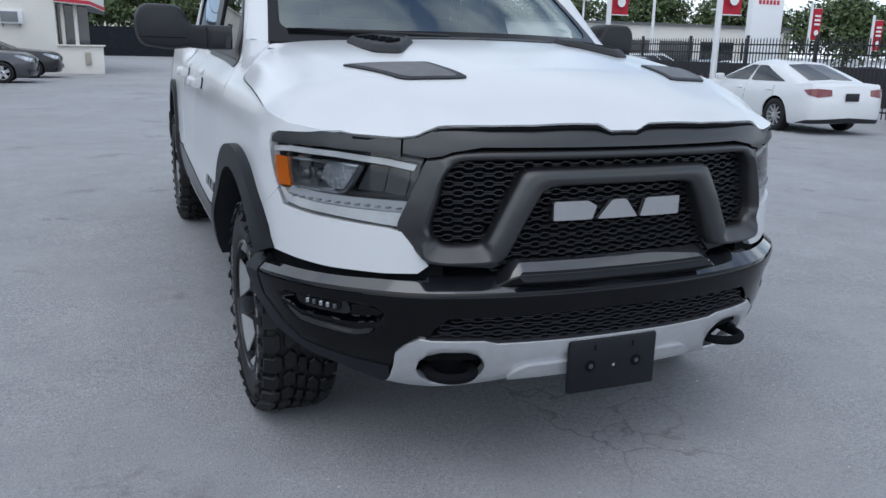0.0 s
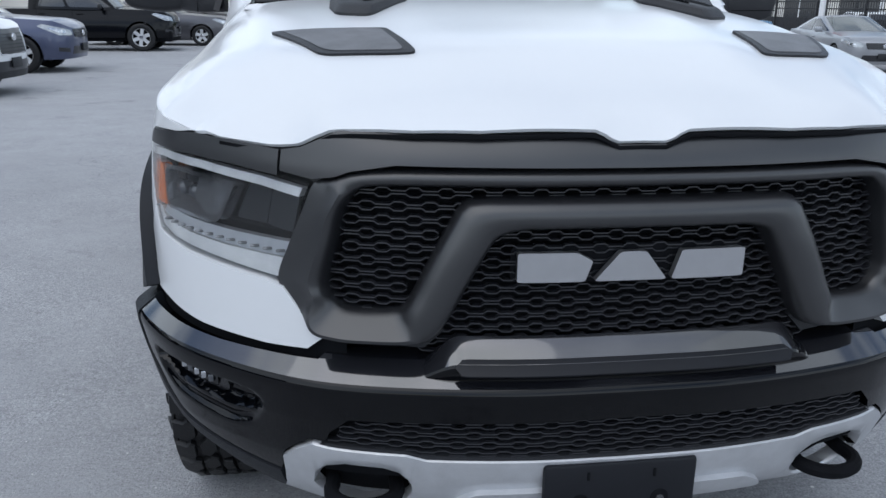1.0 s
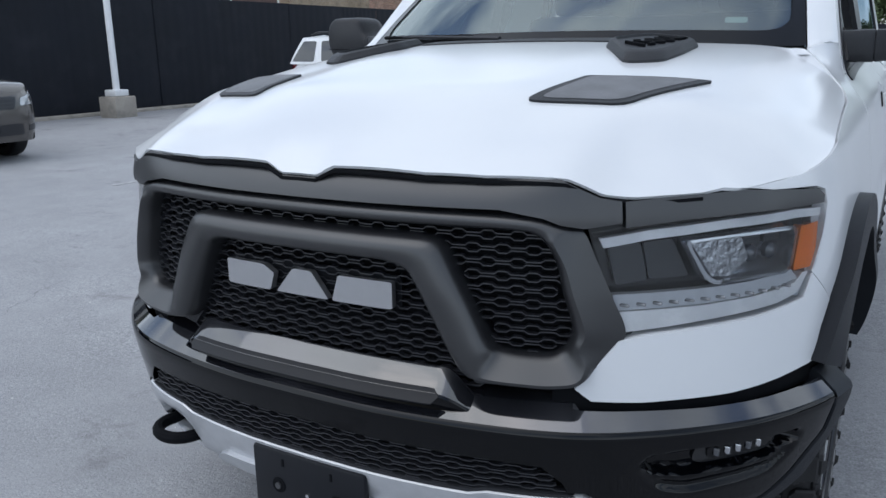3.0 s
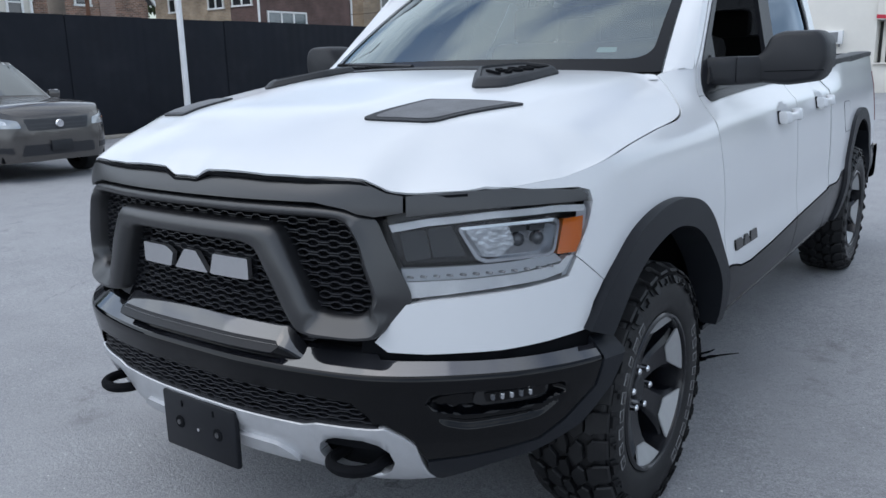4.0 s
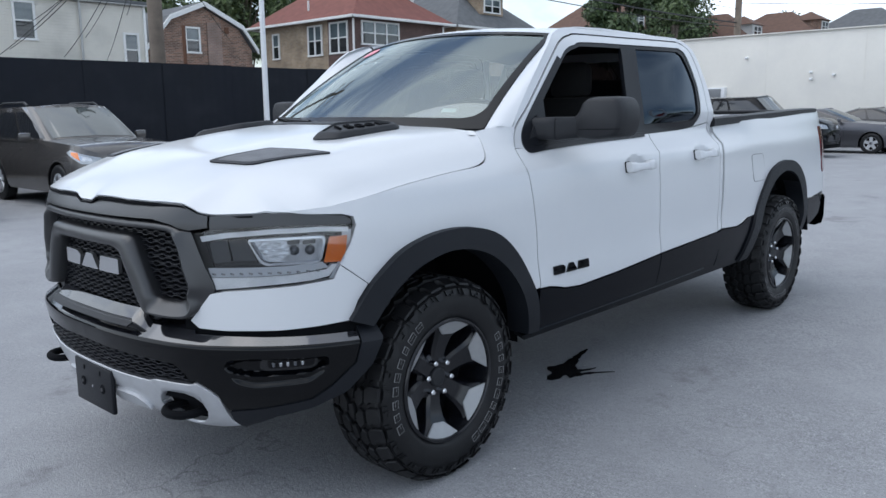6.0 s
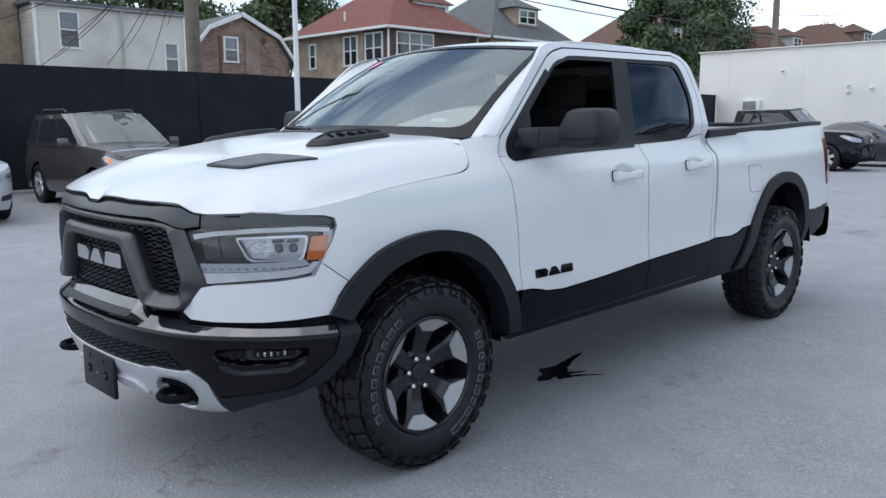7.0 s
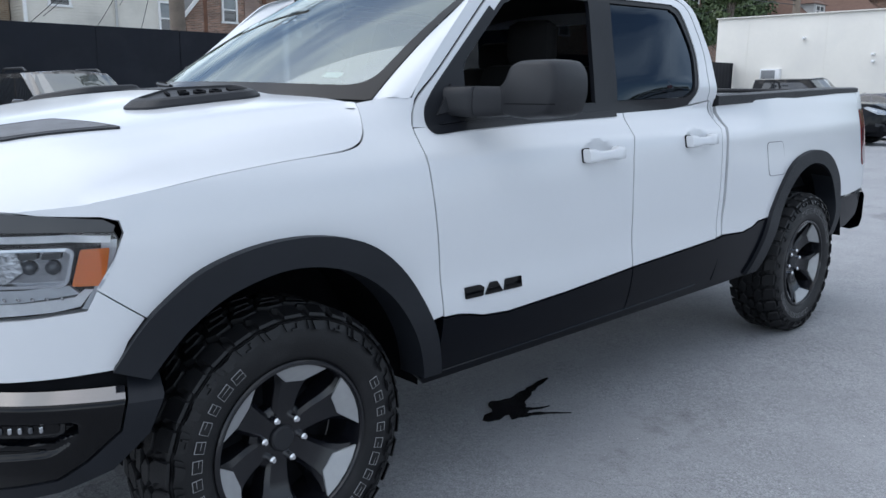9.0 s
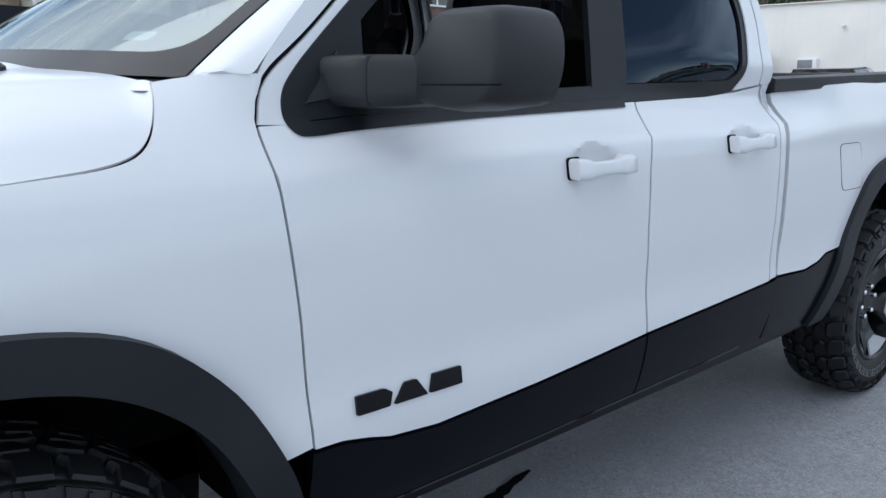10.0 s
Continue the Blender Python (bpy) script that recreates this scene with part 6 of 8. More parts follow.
    for a0, n_ in ((112, 9), (-76, 10)):
        for k in range(n_):
            a = radians(a0 + k * 9.6)
            half, r0, r1, t_ = radians(rnd.uniform(2.6, 4.0)), 0.298, 0.327, 0.0013
            ring_ = Build()
            outer = [(r, a + d) for r, d in ((r0, -half), (r0, half), (r1, half * 0.9), (r1, -half * 0.9))]
            inn = [(r, a + d) for r, d in ((r0 + t_, -half + t_ / 0.3), (r0 + t_, half - t_ / 0.3), (r1 - t_, half * 0.9 - t_ / 0.3), (r1 - t_, -half * 0.9 + t_ / 0.3))]
            p3 = lambda q, h: (at(q[0]) + h - 0.0015, q[0] * math.cos(q[1]), q[0] * math.sin(q[1]))
            ring_.add([p3(q, 0.0045) for q in outer] + [p3(q, 0.0045) for q in inn] + [p3(q, -0.004) for q in outer], [(i, (i + 1) % 4, 4 + (i + 1) % 4, 4 + i) for i in range(4)] + [(i, (i + 1) % 4, 8 + (i + 1) % 4, 8 + i) for i in range(4)])
            mid = (r0 + r1) / 2 + rnd.uniform(-0.003, 0.003)
            bar_ = [(mid - 0.0008, a - half * 0.9), (mid - 0.0008, a + half * rnd.uniform(-0.2, 0.9)), (mid + 0.0008, a + half * 0.2), (mid + 0.0008, a - half * 0.9)]
            ring_.add([p3(q, 0.0045) for q in bar_], [(0, 1, 2, 3)])
            part("sidewall_mark", ring_, M_LETTER, tyre)
    rim = part("rim", Build().revolve([(0.225, -0.12), (0.235, 0.0), (0.234, 0.105), (0.239, 0.125), (0.249, 0.132), (0.255, 0.126), (0.254, 0.11)], 64), M_RIM, hub, "black six-spoke wheel with machined spoke ends")
    part("lip_face", Build().revolve([(0.2395, 0.127), (0.2425, 0.1325), (0.2505, 0.1315)], 64), M_RIM, rim)
    part("brake_disc", Build().revolve([(0.05, 0.0), (0.17, 0.0), (0.17, -0.02), (0.05, -0.02)], 40), M_DARK, hub)
    part("backing", Build().revolve([(0.0, -0.03), (0.23, -0.03)], 40), M_DARK, hub)
    for k in range(6):
        a = 2 * math.pi * k / 6 + radians(8)
        u, v = Vector((0, math.cos(a), math.sin(a))), Vector((0, -math.sin(a), math.cos(a)))
        X = Vector((1, 0, 0))
        # a spoke: narrow at the hub, wide where it meets the lip
        st = [(0.03, 0.034, 0.056), (0.075, 0.036, 0.055), (0.12, 0.042, 0.061), (0.165, 0.05, 0.076), (0.2, 0.068, 0.095), (0.22, 0.086, 0.106), (0.239, 0.104, 0.118)]
        rows = []
        for r, h, x in st:
            c = u * r
            rows.append([c + v * t * h + X * (x - (0.012 if abs(t) > 0.9 else 0.0) - (0.07 if abs(t) > 1.05 else 0)) for t in (-1.12, -1.0, -0.72, 0.72, 1.0, 1.12)])
        part("spoke", Build().rows(rows), M_RIM, rim, angle=25)
        def pad_at(r, t):
            th = a + t / r
            x = lerp([p[0] for p in st], [p[2] for p in st], r) + 0.0025
            return Vector((x, r * math.cos(th), r * math.sin(th)))
        pad = [(0.182, 0.0), (0.184, -0.03), (0.21, -0.06), (0.238, -0.09), (0.238, -0.045), (0.238, 0.0), (0.238, 0.045), (0.238, 0.09), (0.21, 0.06), (0.184, 0.03)]
        top = [pad_at(r, t) for r, t in pad]
        pb = Build().add(top + [p - X * 0.006 for p in top], [tuple(range(10))] + [(i, (i + 1) % 10, 10 + (i + 1) % 10, 10 + i) for i in range(10)])
        part("machined_face", pb, M_RIMFACE, rim, "machined grey spoke end")
        b_ = a + math.pi / 6
        c = Vector((0.053, 0.068 * math.cos(b_), 0.068 * math.sin(b_)))
        part("lug_nut", Build().tube([c, c + X * 0.022, c + X * 0.027], [0.0115, 0.0115, 0.007], 10), M_CHROME, hub, "chrome lug nut")
    part("hub_plate", Build().revolve([(0.0, 0.048), (0.085, 0.048), (0.1, 0.038), (0.1, 0.0)], 36), M_RIM, hub)
    part("centre_cap", Build().revolve([(0.0, 0.069), (0.034, 0.068), (0.04, 0.063), (0.042, 0.048)], 30), M_MATTE, hub)
    return hub


wheel = make_wheel()
wheel.matrix_basis = pose(0.868, -0.012, 0.408, 13)
for x, y, tx, rz in ((0.856, 3.51, 97, 0), (-0.868, -0.012, 40, 180), (-0.856, 3.51, 70, 180)):
    copy_thing(wheel, pose(x, y, 0.41 + lot_z(x, y), tx, 0, rz))


# ---- parked cars ----
def car_paint(name, color, metal=0.0, rough=0.3):
    return mat(name, color, rough, metal=metal, coat=0.5, vary=0.03, vscale=5)


def make_car(name, label, category, paint, wb=2.8, length=4.8, width=1.82, height=1.46, fo=0.95, hood=0.98, nose=0.72, belt=0.98, tail=1.0, wheel_r=0.33, kind="sedan", rim=None, grille_mat=None, lower=None, ws_base=None, group="", square=False, amber=False):
    """A parked car with its nose to -y and its middle between the axles."""
    ro = length - wb - fo
    hw, yF, yR = width / 2, -(wb / 2 + fo), wb / 2 + ro
    thing = empty(name, label=label, category=category, group=group)
    plan = Plan([(0, yF), (hw * 0.45, yF + 0.025), (hw * 0.8, yF + 0.14), (hw * 0.95, yF + 0.38), (hw, yF + 0.85), (hw, 0), (hw, yR - 0.8), (hw * 0.965, yR - 0.28), (hw * 0.84, yR - 0.07), (hw * 0.45, yR), (0, yR + 0.01)], 10)
    smax = plan.s[-1]
    y_cowl = -wb / 2 + (0.55 if kind != "pickup" else 0.6) if ws_base is None else ws_base
    y_back = {"sedan": wb / 2 + 0.6, "suv": yR - 0.12, "hatch": yR - 0.15, "pickup": 1.42}[kind]
    roof0 = y_cowl + {"sedan": 0.98, "suv": 0.86, "hatch": 0.8, "pickup": 0.6}[kind]
    roof1 = {"sedan": wb / 2 - 0.42, "suv": yR - 0.35, "hatch": wb / 2 + 0.1, "pickup": 1.34}[kind]
    top_y = [yF, yF + 0.12, yF + 0.3, y_cowl, 0, y_back, yR - 0.25, yR]
    top_z = [nose, nose + 0.09, nose + 0.16, hood + 0.03, belt, belt + 0.02, tail, tail - 0.06]
    zt = lambda y: lerp(top_y, top_z, y)
    ins = np.array(smooth([(0.15, 0.1), (0.25, 0.045), (0.4, 0.012), (0.55, 0.0), (0.72, 0.008), (0.86, 0.03), (1.0, 0.075), (1.2, 0.13)], 5))

    def sk(s, z, off=0.0):
        x, y, nx, ny = plan.at(s)
        d = off - float(np.interp(z, *ins.T))
        return (x + nx * d, y + ny * d, z)

    sill = {"sedan": 0.2, "suv": 0.26, "hatch": 0.2, "pickup": 0.38}[kind]
    r = wheel_r + 0.055
    top = [(s, zt(plan.at(s)[1])) for s in np.linspace(0, smax, 70)]
    low = [(0, sill + 0.02)]
    for yc in (-wb / 2, wb / 2):
        low += [(plan.sy(yc - r), sill)] + [(plan.sy(yc - r * math.cos(a)), wheel_r + r * math.sin(a)) for a in np.linspace(-0.1, math.pi + 0.1, 17)] + [(plan.sy(yc + r), sill)]
    low += [(smax, sill + 0.05)]
    half = patch(low + top[::-1], lambda s, z: sk(s, z), 0.12, 0.08, 0.02)
    b = Build().add(half.v, half.f)
    m_ = half.mirrored()
    b.add(m_.v, m_.f)
    deck = []
    for s in np.linspace(0, smax, 60):
        x, y, z = sk(s, zt(plan.at(s)[1]))
        deck.append([(x * t, y - 0.0 * t, z + 0.045 * (1 - t * t) * min(1, x / 0.5)) for t in (-1, -0.93, -0.7, -0.35, 0, 0.35, 0.7, 0.93, 1)])
    b.rows(deck)
    bodyo = part("body", b, paint, thing, angle=40)
    inner = Build()
    inner.rbox((0, 0, 0.42), (width - 0.3, length - 0.5, 0.3), 0.03)
    for yc in (-wb / 2, wb / 2):
        for sg in (1, -1):
            inner.rows([[(sg * x, yc + (r + 0.005) * math.cos(a), wheel_r + (r + 0.005) * math.sin(a)) for x in (hw - 0.3, hw - 0.025)] for a in np.linspace(-0.3, math.pi + 0.3, 15)])
    part("underbody", inner, M_DARK, thing)
    # glasshouse
    gb = hw - 0.09
    gt = gb - {"sedan": 0.17, "suv": 0.14, "hatch": 0.16, "pickup": 0.14}[kind]
    zb0, zb1, zr = hood + 0.03, belt + 0.02, height
    B = smooth([(0, y_cowl - 0.03, zb0 + 0.04), (gb * 0.72, y_cowl + 0.05, zb0 + 0.02), (gb, y_cowl + 0.3, belt), (gb, y_back - 0.3, zb1), (gb * 0.8, y_back - 0.02, zb1 + 0.02), (0, y_back, zb1 + 0.05)], 8)
    T = smooth([(0, roof0, zr - 0.03), (gt * 0.72, roof0 + 0.05, zr - 0.045), (gt, roof0 + 0.3, zr - 0.06), (gt, roof1 - 0.25, zr - 0.075), (gt * 0.8, roof1 - 0.03, zr - 0.07), (0, roof1, zr - 0.05)], 8)
    B, T = np.array(B), np.array(T)

    def gh(u, v, off=0.0):
        k = u * 8
        bp, tp = (np.array([np.interp(k, range(len(c)), c[:, i]) for i in range(3)]) for c in (B, T))
        p = bp + (tp - bp) * v
        out = np.array([p[0], (p[1] - (y_cowl + y_back) / 2) * 0.35, 0.25])
        out /= np.linalg.norm(out)
        return tuple(p + out * (off + 0.05 * v * (1 - v)))

    g = Build()
    for sg in (1, -1):
        g.rows([[(lambda p: (sg * p[0], p[1], p[2]))(gh(u, v)) for v in np.linspace(0, 1, 6)] for u in np.linspace(0, 5, 41)])
    rf = [[(lambda p, t: (p[0] * t, p[1], p[2] + 0.035 * (1 - t * t)))(gh(u, 1), t) for t in (-1, -0.85, -0.5, 0, 0.5, 0.85, 1)] for u in np.linspace(0, 5, 31)]
    g.rows(rf)
    part("cab", g, paint, thing, angle=40)
    wins = [("windshield", [(0, 0.04), (1.25, 0.04), (1.45, 0.93), (0, 0.93)]), ("rear_window", [(4.25, 0.25 if kind in ("suv", "hatch") else 0.12), (5, 0.25 if kind in ("suv", "hatch") else 0.12), (5, 0.9), (4.25, 0.9)])]
    cut = {"sedan": [(1.72, 2.42), (2.46, 2.98)], "suv": [(1.72, 2.3), (2.33, 2.72), (2.8, 3.25)], "hatch": [(1.72, 2.4), (2.44, 2.98)], "pickup": [(1.75, 2.52), (2.56, 2.98)]}[kind]
    for i, (u0, u1) in enumerate(cut):
        lo = 0.1
        wins.append(("side_window", [(u0, lo), (u1, lo), (u1 - (0.12 if i == len(cut) - 1 else 0), 0.86), (u0 + (0.32 if i == 0 else 0), 0.86)]))
    for wname, poly in wins:
        w = patch(rounded(poly, 0.05, 3), lambda u, v: gh(u, v, 0.006), 0.12, 0.2)
        if wname == "side_window":
            part(wname, w, M_CARPANE, thing)
            part(wname, w.mirrored(), M_CARPANE, thing)
        else:
            part(wname, Build().add(w.v, w.f).add(w.mirrored().v, w.mirrored().f), M_CARPANE if wname == "rear_window" else M_CARSCREEN, thing)
    # lamps, grille, bumpers, mirrors and handles
    f2 = lambda nm, bb, mt, lb="": (part(nm, bb, mt, thing, lb), part(nm, bb.mirrored(), mt, thing, lb))
    S = plan.sx
    tall = kind in ("suv", "pickup")
    zl = nose + (0.02 if not tall else -0.02)
    if square:
        lamp = [(S(hw * 0.72), zl - 0.16), (S(hw * 0.92), zl - 0.16), (plan.sy(yF + 0.42), zl - 0.1), (plan.sy(yF + 0.5), zl + 0.07), (plan.sy(yF + 0.4), zl + 0.1), (S(hw * 0.7), zl + 0.05)]
        mark = [(plan.sy(yF + 0.36), zl - 0.09), (plan.sy(yF + 0.41), zl - 0.08), (plan.sy(yF + 0.45), zl + 0.04), (plan.sy(yF + 0.38), zl + 0.03)]
    else:
        lamp = [(S(hw * 0.56), zl - 0.1), (S(hw * 0.88), zl - 0.09), (plan.sy(yF + 0.6), zl + 0.08), (plan.sy(yF + 0.5), zl + 0.12), (S(hw * 0.6), zl + 0.0)]
        mark = [(plan.sy(yF + 0.24), zl - 0.04), (plan.sy(yF + 0.44), zl + 0.04), (plan.sy(yF + 0.47), zl + 0.09), (plan.sy(yF + 0.3), zl + 0.08)]
    lamps = f2("headlight", patch(rounded(lamp, 0.03), lambda s, z: sk(s, z, 0.006), 0.06, 0.05, 0.02), M_SMOKED if square else M_CARLAMP, "smoked headlamp" if square else "clear headlamp")
    for k_, ob_ in enumerate(lamps):
        glow = patch(rounded([((a_[0] + sum(p[0] for p in lamp) / len(lamp)) / 2, (a_[1] + sum(p[1] for p in lamp) / len(lamp)) / 2) for a_ in lamp], 0.02), lambda s, z: sk(s, z, 0.009), 0.05, 0.04, 0.004)
        part("reflector", glow.mirrored() if k_ else glow, M_LAMPCHROME, ob_)
        if square or amber:
            mk = patch(rounded(mark, 0.02), lambda s, z: sk(s, z, 0.0105), 0.05, 0.04, 0.004)
            part("amber_marker", mk.mirrored() if k_ else mk, M_AMBER, ob_, "amber corner marker")
    g0, g1, gw = (zl - 0.3, zl + 0.06, 0.5) if square else (zl - 0.14, zl + 0.02, 0.52)
    gr = rounded([(-S(hw * (gw - 0.06)), g0), (S(hw * (gw - 0.06)), g0), (S(hw * gw), g1), (-S(hw * gw), g1)], 0.02)
    if square:
        part("grille_surround", sweep([sk(s, z, 0.008) for s, z in gr], [(-0.012, -0.01), (0.012, -0.01), (0.008, 0.01), (-0.008, 0.01)], up=(0, -1, 0), closed=True), M_CHROME, thing, "chrome grille surround")
    gro = part("grille", patch(gr, lambda s, z: sk(s, z, 0.006), 0.06, 0.05, 0.02), M_MESH, thing)
    for k in range(6 if square else 3):
        z = g0 + 0.03 + 0.05 * k
        part("grille_bar", patch([(-S(hw * 0.44), z), (S(hw * 0.44), z), (S(hw * 0.44), z + 0.014), (-S(hw * 0.44), z + 0.014)], lambda s, z_: sk(s, z_, 0.012), 0.06, 0.05, 0.01), grille_mat or M_DASH, gro)
    part("badge", Build().tube([(0, yF - 0.012, zl - 0.06), (0, yF - 0.03, zl - 0.06)], [0.06, 0.05], 16), M_CHROME, gro)
    part("lower_intake", patch(rounded([(-S(hw * 0.6), sill + 0.1), (S(hw * 0.6), sill + 0.1), (S(hw * 0.55), sill + 0.25), (-S(hw * 0.55), sill + 0.25)], 0.03), lambda s, z: sk(s, z, 0.004), 0.06, 0.05, 0.02), M_MESH, thing)
    f2("fog_lamp", patch(rounded([(S(hw * 0.68), sill + 0.14), (S(hw * 0.9), sill + 0.16), (S(hw * 0.9), sill + 0.24), (S(hw * 0.7), sill + 0.22)], 0.02), lambda s, z: sk(s, z, 0.005), 0.06, 0.05, 0.02), M_MESH)
    part("plate_mount", Build().rbox((0, yF - 0.02, sill + 0.22), (0.31, 0.02, 0.15), 0.005), M_MATTE, thing)
    zt_ = tail - (0.16 if not tall else 0.06)
    f2("taillight", patch(rounded([(plan.sy(yR - 0.32), zt_ + 0.04), (plan.sy(yR - 0.06), zt_ + 0.07), (smax - 0.45, zt_ + 0.05), (smax - 0.45, zt_ - 0.07), (plan.sy(yR - 0.05), zt_ - (0.1 if not tall else 0.22)), (plan.sy(yR - 0.2), zt_ - 0.05)], 0.02), lambda s, z: sk(s, z, 0.006), 0.06, 0.05, 0.02), M_REDLENS, "red tail lamp")
    part("rear_plate", Build().rbox((0, yR + 0.02, tail - 0.25), (0.31, 0.015, 0.155), 0.005), M_MATTE, thing)
    if kind in ("sedan", "hatch"):
        part("rear_valance", patch([(plan.sy(yR - 0.5), sill + 0.02), (smax, sill + 0.05), (smax, sill + 0.15), (plan.sy(yR - 0.2), sill + 0.1)], lambda s, z: sk(s, z, 0.006), 0.08, 0.05, 0.02), M_MATTE, thing)
        part("rear_valance", patch([(plan.sy(yR - 0.5), sill + 0.02), (smax, sill + 0.05), (smax, sill + 0.15), (plan.sy(yR - 0.2), sill + 0.1)], lambda s, z: sk(s, z, 0.006), 0.08, 0.05, 0.02).mirrored(), M_MATTE, thing)
    if lower:
        f2("lower_trim", patch([(plan.sy(-wb / 2 + r + 0.02), sill), (plan.sy(wb / 2 - r - 0.02), sill), (plan.sy(wb / 2 - r - 0.02), sill + 0.13), (plan.sy(-wb / 2 + r + 0.02), sill + 0.13)], lambda s, z: sk(s, z, 0.006), 0.12, 0.06, 0.02), lower)
        part("bumper_trim", patch([(-plan.sy(-wb / 2 - r - 0.02), sill), (plan.sy(-wb / 2 - r - 0.02), sill), (plan.sy(-wb / 2 - r - 0.02), sill + 0.1), (-plan.sy(-wb / 2 - r - 0.02), sill + 0.1)], lambda s, z: sk(s, z, 0.006), 0.08, 0.06, 0.02), lower, thing)
    my = y_cowl + 0.42
    mb = Build().rbox((hw + 0.09, my, belt + 0.09), (0.2, 0.1, 0.14), 0.04)
    mb.rbox((hw - 0.01, my + 0.01, belt + 0.05), (0.1, 0.05, 0.05), 0.015)
    f2("door_mirror", mb, paint if kind in ("suv", "sedan") else M_MATTE)
    split = y_cowl + 1.22
    for y in (split - 0.2, split + 0.82):
        f2("door_handle", Build().rbox(sk(plan.sy(y), belt - 0.11, 0.015), (0.03, 0.17, 0.03), 0.01), M_CHROME if rim == "chrome" else paint)
    for y in (y_cowl + 0.28, split, min(split + 0.95, wb / 2 + 0.15)):
        zz = [max(sill + 0.05, wheel_r + 0.36 if abs(y - wb / 2) < r else 0), belt - 0.02]
        f2("door_seam", sweep([sk(plan.sy(y), z, 0.0) for z in np.linspace(*zz, 6)], [(-0.004, -0.006), (0.004, -0.006), (0.004, 0.0012), (-0.004, 0.0012)], up=(1, 0, 0)), M_DARK)
    if kind == "pickup":
        bx = Build()
        bx.rows([[(x, y, z) for y in (1.5, yR - 0.1)] for x, z in ((-hw + 0.13, belt + 0.01), (-hw + 0.13, 0.6), (hw - 0.13, 0.6), (hw - 0.13, belt + 0.01))])
        part("bed_liner", bx, M_DARK, thing)
    if kind == "suv":
        for sg in (1, -1):
            part("roof_rail", Build().tube([(sg * (gt - 0.07), y, height - 0.035 + (0.055 if 0.1 < t < 0.9 else 0)) for t, y in ((t, roof0 + 0.35 + (roof1 - roof0 - 0.6) * t) for t in (0, 0.12, 0.5, 0.88, 1))], 0.02, 8), M_MATTE, thing)
    # wheels
    hub = child("wheel", thing)
    wr = wheel_r
    part("tyre", Build().revolve([tuple(p) for p in smooth([(wr * 0.64, -0.1), (wr * 0.8, -0.11), (wr * 0.95, -0.1), (wr, -0.07), (wr, 0.07), (wr * 0.95, 0.1), (wr * 0.8, 0.11), (wr * 0.64, 0.1)], 3)], 40), M_RUBBER, hub)
    rm = M_RIMFACE if rim == "machined" else M_WHEELSILVER
    ro_ = part("rim", Build().revolve([(wr * 0.6, 0.0), (wr * 0.62, 0.09), (wr * 0.66, 0.1)], 40), rm, hub)
    part("wheel_back", Build().revolve([(0.0, 0.02), (wr * 0.62, 0.02)], 30), M_DARK, hub)
    n_sp = 10 if rim == "machined" else (5 if rim != "six" else 6)
    for k in range(n_sp):
        a = 2 * math.pi * k / n_sp
        u, v = Vector((0, math.cos(a), math.sin(a))), Vector((0, -math.sin(a), math.cos(a)))
        w0, w1 = (0.022, 0.016) if n_sp == 10 else (0.05, 0.042)
        rows = [[u * rr + v * (t * w) + Vector((x - (0.02 if abs(t) == 1 else 0), 0, 0)) for t in (-1, -0.8, 0.8, 1)] for rr, w, x in ((0.02, w0, 0.085), (wr * 0.35, w0, 0.085), (wr * 0.64, w1 * (1.25 if n_sp < 10 else 1), 0.095))]
        part("spoke", Build().rows(rows), rm, ro_)
    part("centre_cap", Build().revolve([(0.0, 0.1), (0.05, 0.095), (0.055, 0.08)], 20), M_CHROME, hub)
    hub.matrix_basis = pose(hw - 0.115, -wb / 2, wr)
    for x, y, rz in ((hw - 0.115, wb / 2, 0), (-hw + 0.115, -wb / 2, 180), (-hw + 0.115, wb / 2, 180)):
        copy_thing(hub, pose(x, y, wr, 20, 0, rz))
    return thing


M_SMOKED = mat("smoked_lamp", (0.1, 0.105, 0.11), 0.08, coat=1.0, vary=0.2, vscale=14)
M_WHEELSILVER = mat("silver_wheel_paint", (0.6, 0.61, 0.63), 0.32, metal=0.45, vary=0.05)
M_CARLAMP = mat("car_headlamp", (0.34, 0.36, 0.38), 0.12, metal=0.3, coat=1.0, vary=0.25, vscale=14)


def dark_pane(name, color, ior=1.7):
    return mat(name, color, 0.04, spec=0.5, vary=0.3, vscale=1.5, ior=ior)


M_CARPANE = dark_pane("dark_side_glass", (0.02, 0.022, 0.025))
M_CARSCREEN = dark_pane("screen_glass", (0.05, 0.06, 0.058), 2.2)
P_WHITE = car_paint("white_car_paint", (0.7, 0.71, 0.72))
P_BLUE = car_paint("slate_blue_paint", (0.06, 0.072, 0.125), 0.4)
P_BLACK = mat("black_car_paint", (0.003, 0.0035, 0.005), 0.12, spec=0.4, vary=0.05, ior=1.35)
P_GREY = car_paint("dark_grey_paint", (0.085, 0.085, 0.095), 0.5)
P_NIGHT = car_paint("charcoal_paint", (0.02, 0.019, 0.02), 0.3)
P_BRONZE = car_paint("bronze_grey_paint", (0.1, 0.093, 0.088), 0.5, 0.22)
P_SILVER = car_paint("pale_silver_paint", (0.5, 0.52, 0.55), 0.4)
P_STEEL = car_paint("steel_grey_paint", (0.3, 0.31, 0.33), 0.5)
P_SKY = car_paint("bright_blue_paint", (0.07, 0.3, 0.55), 0.2)

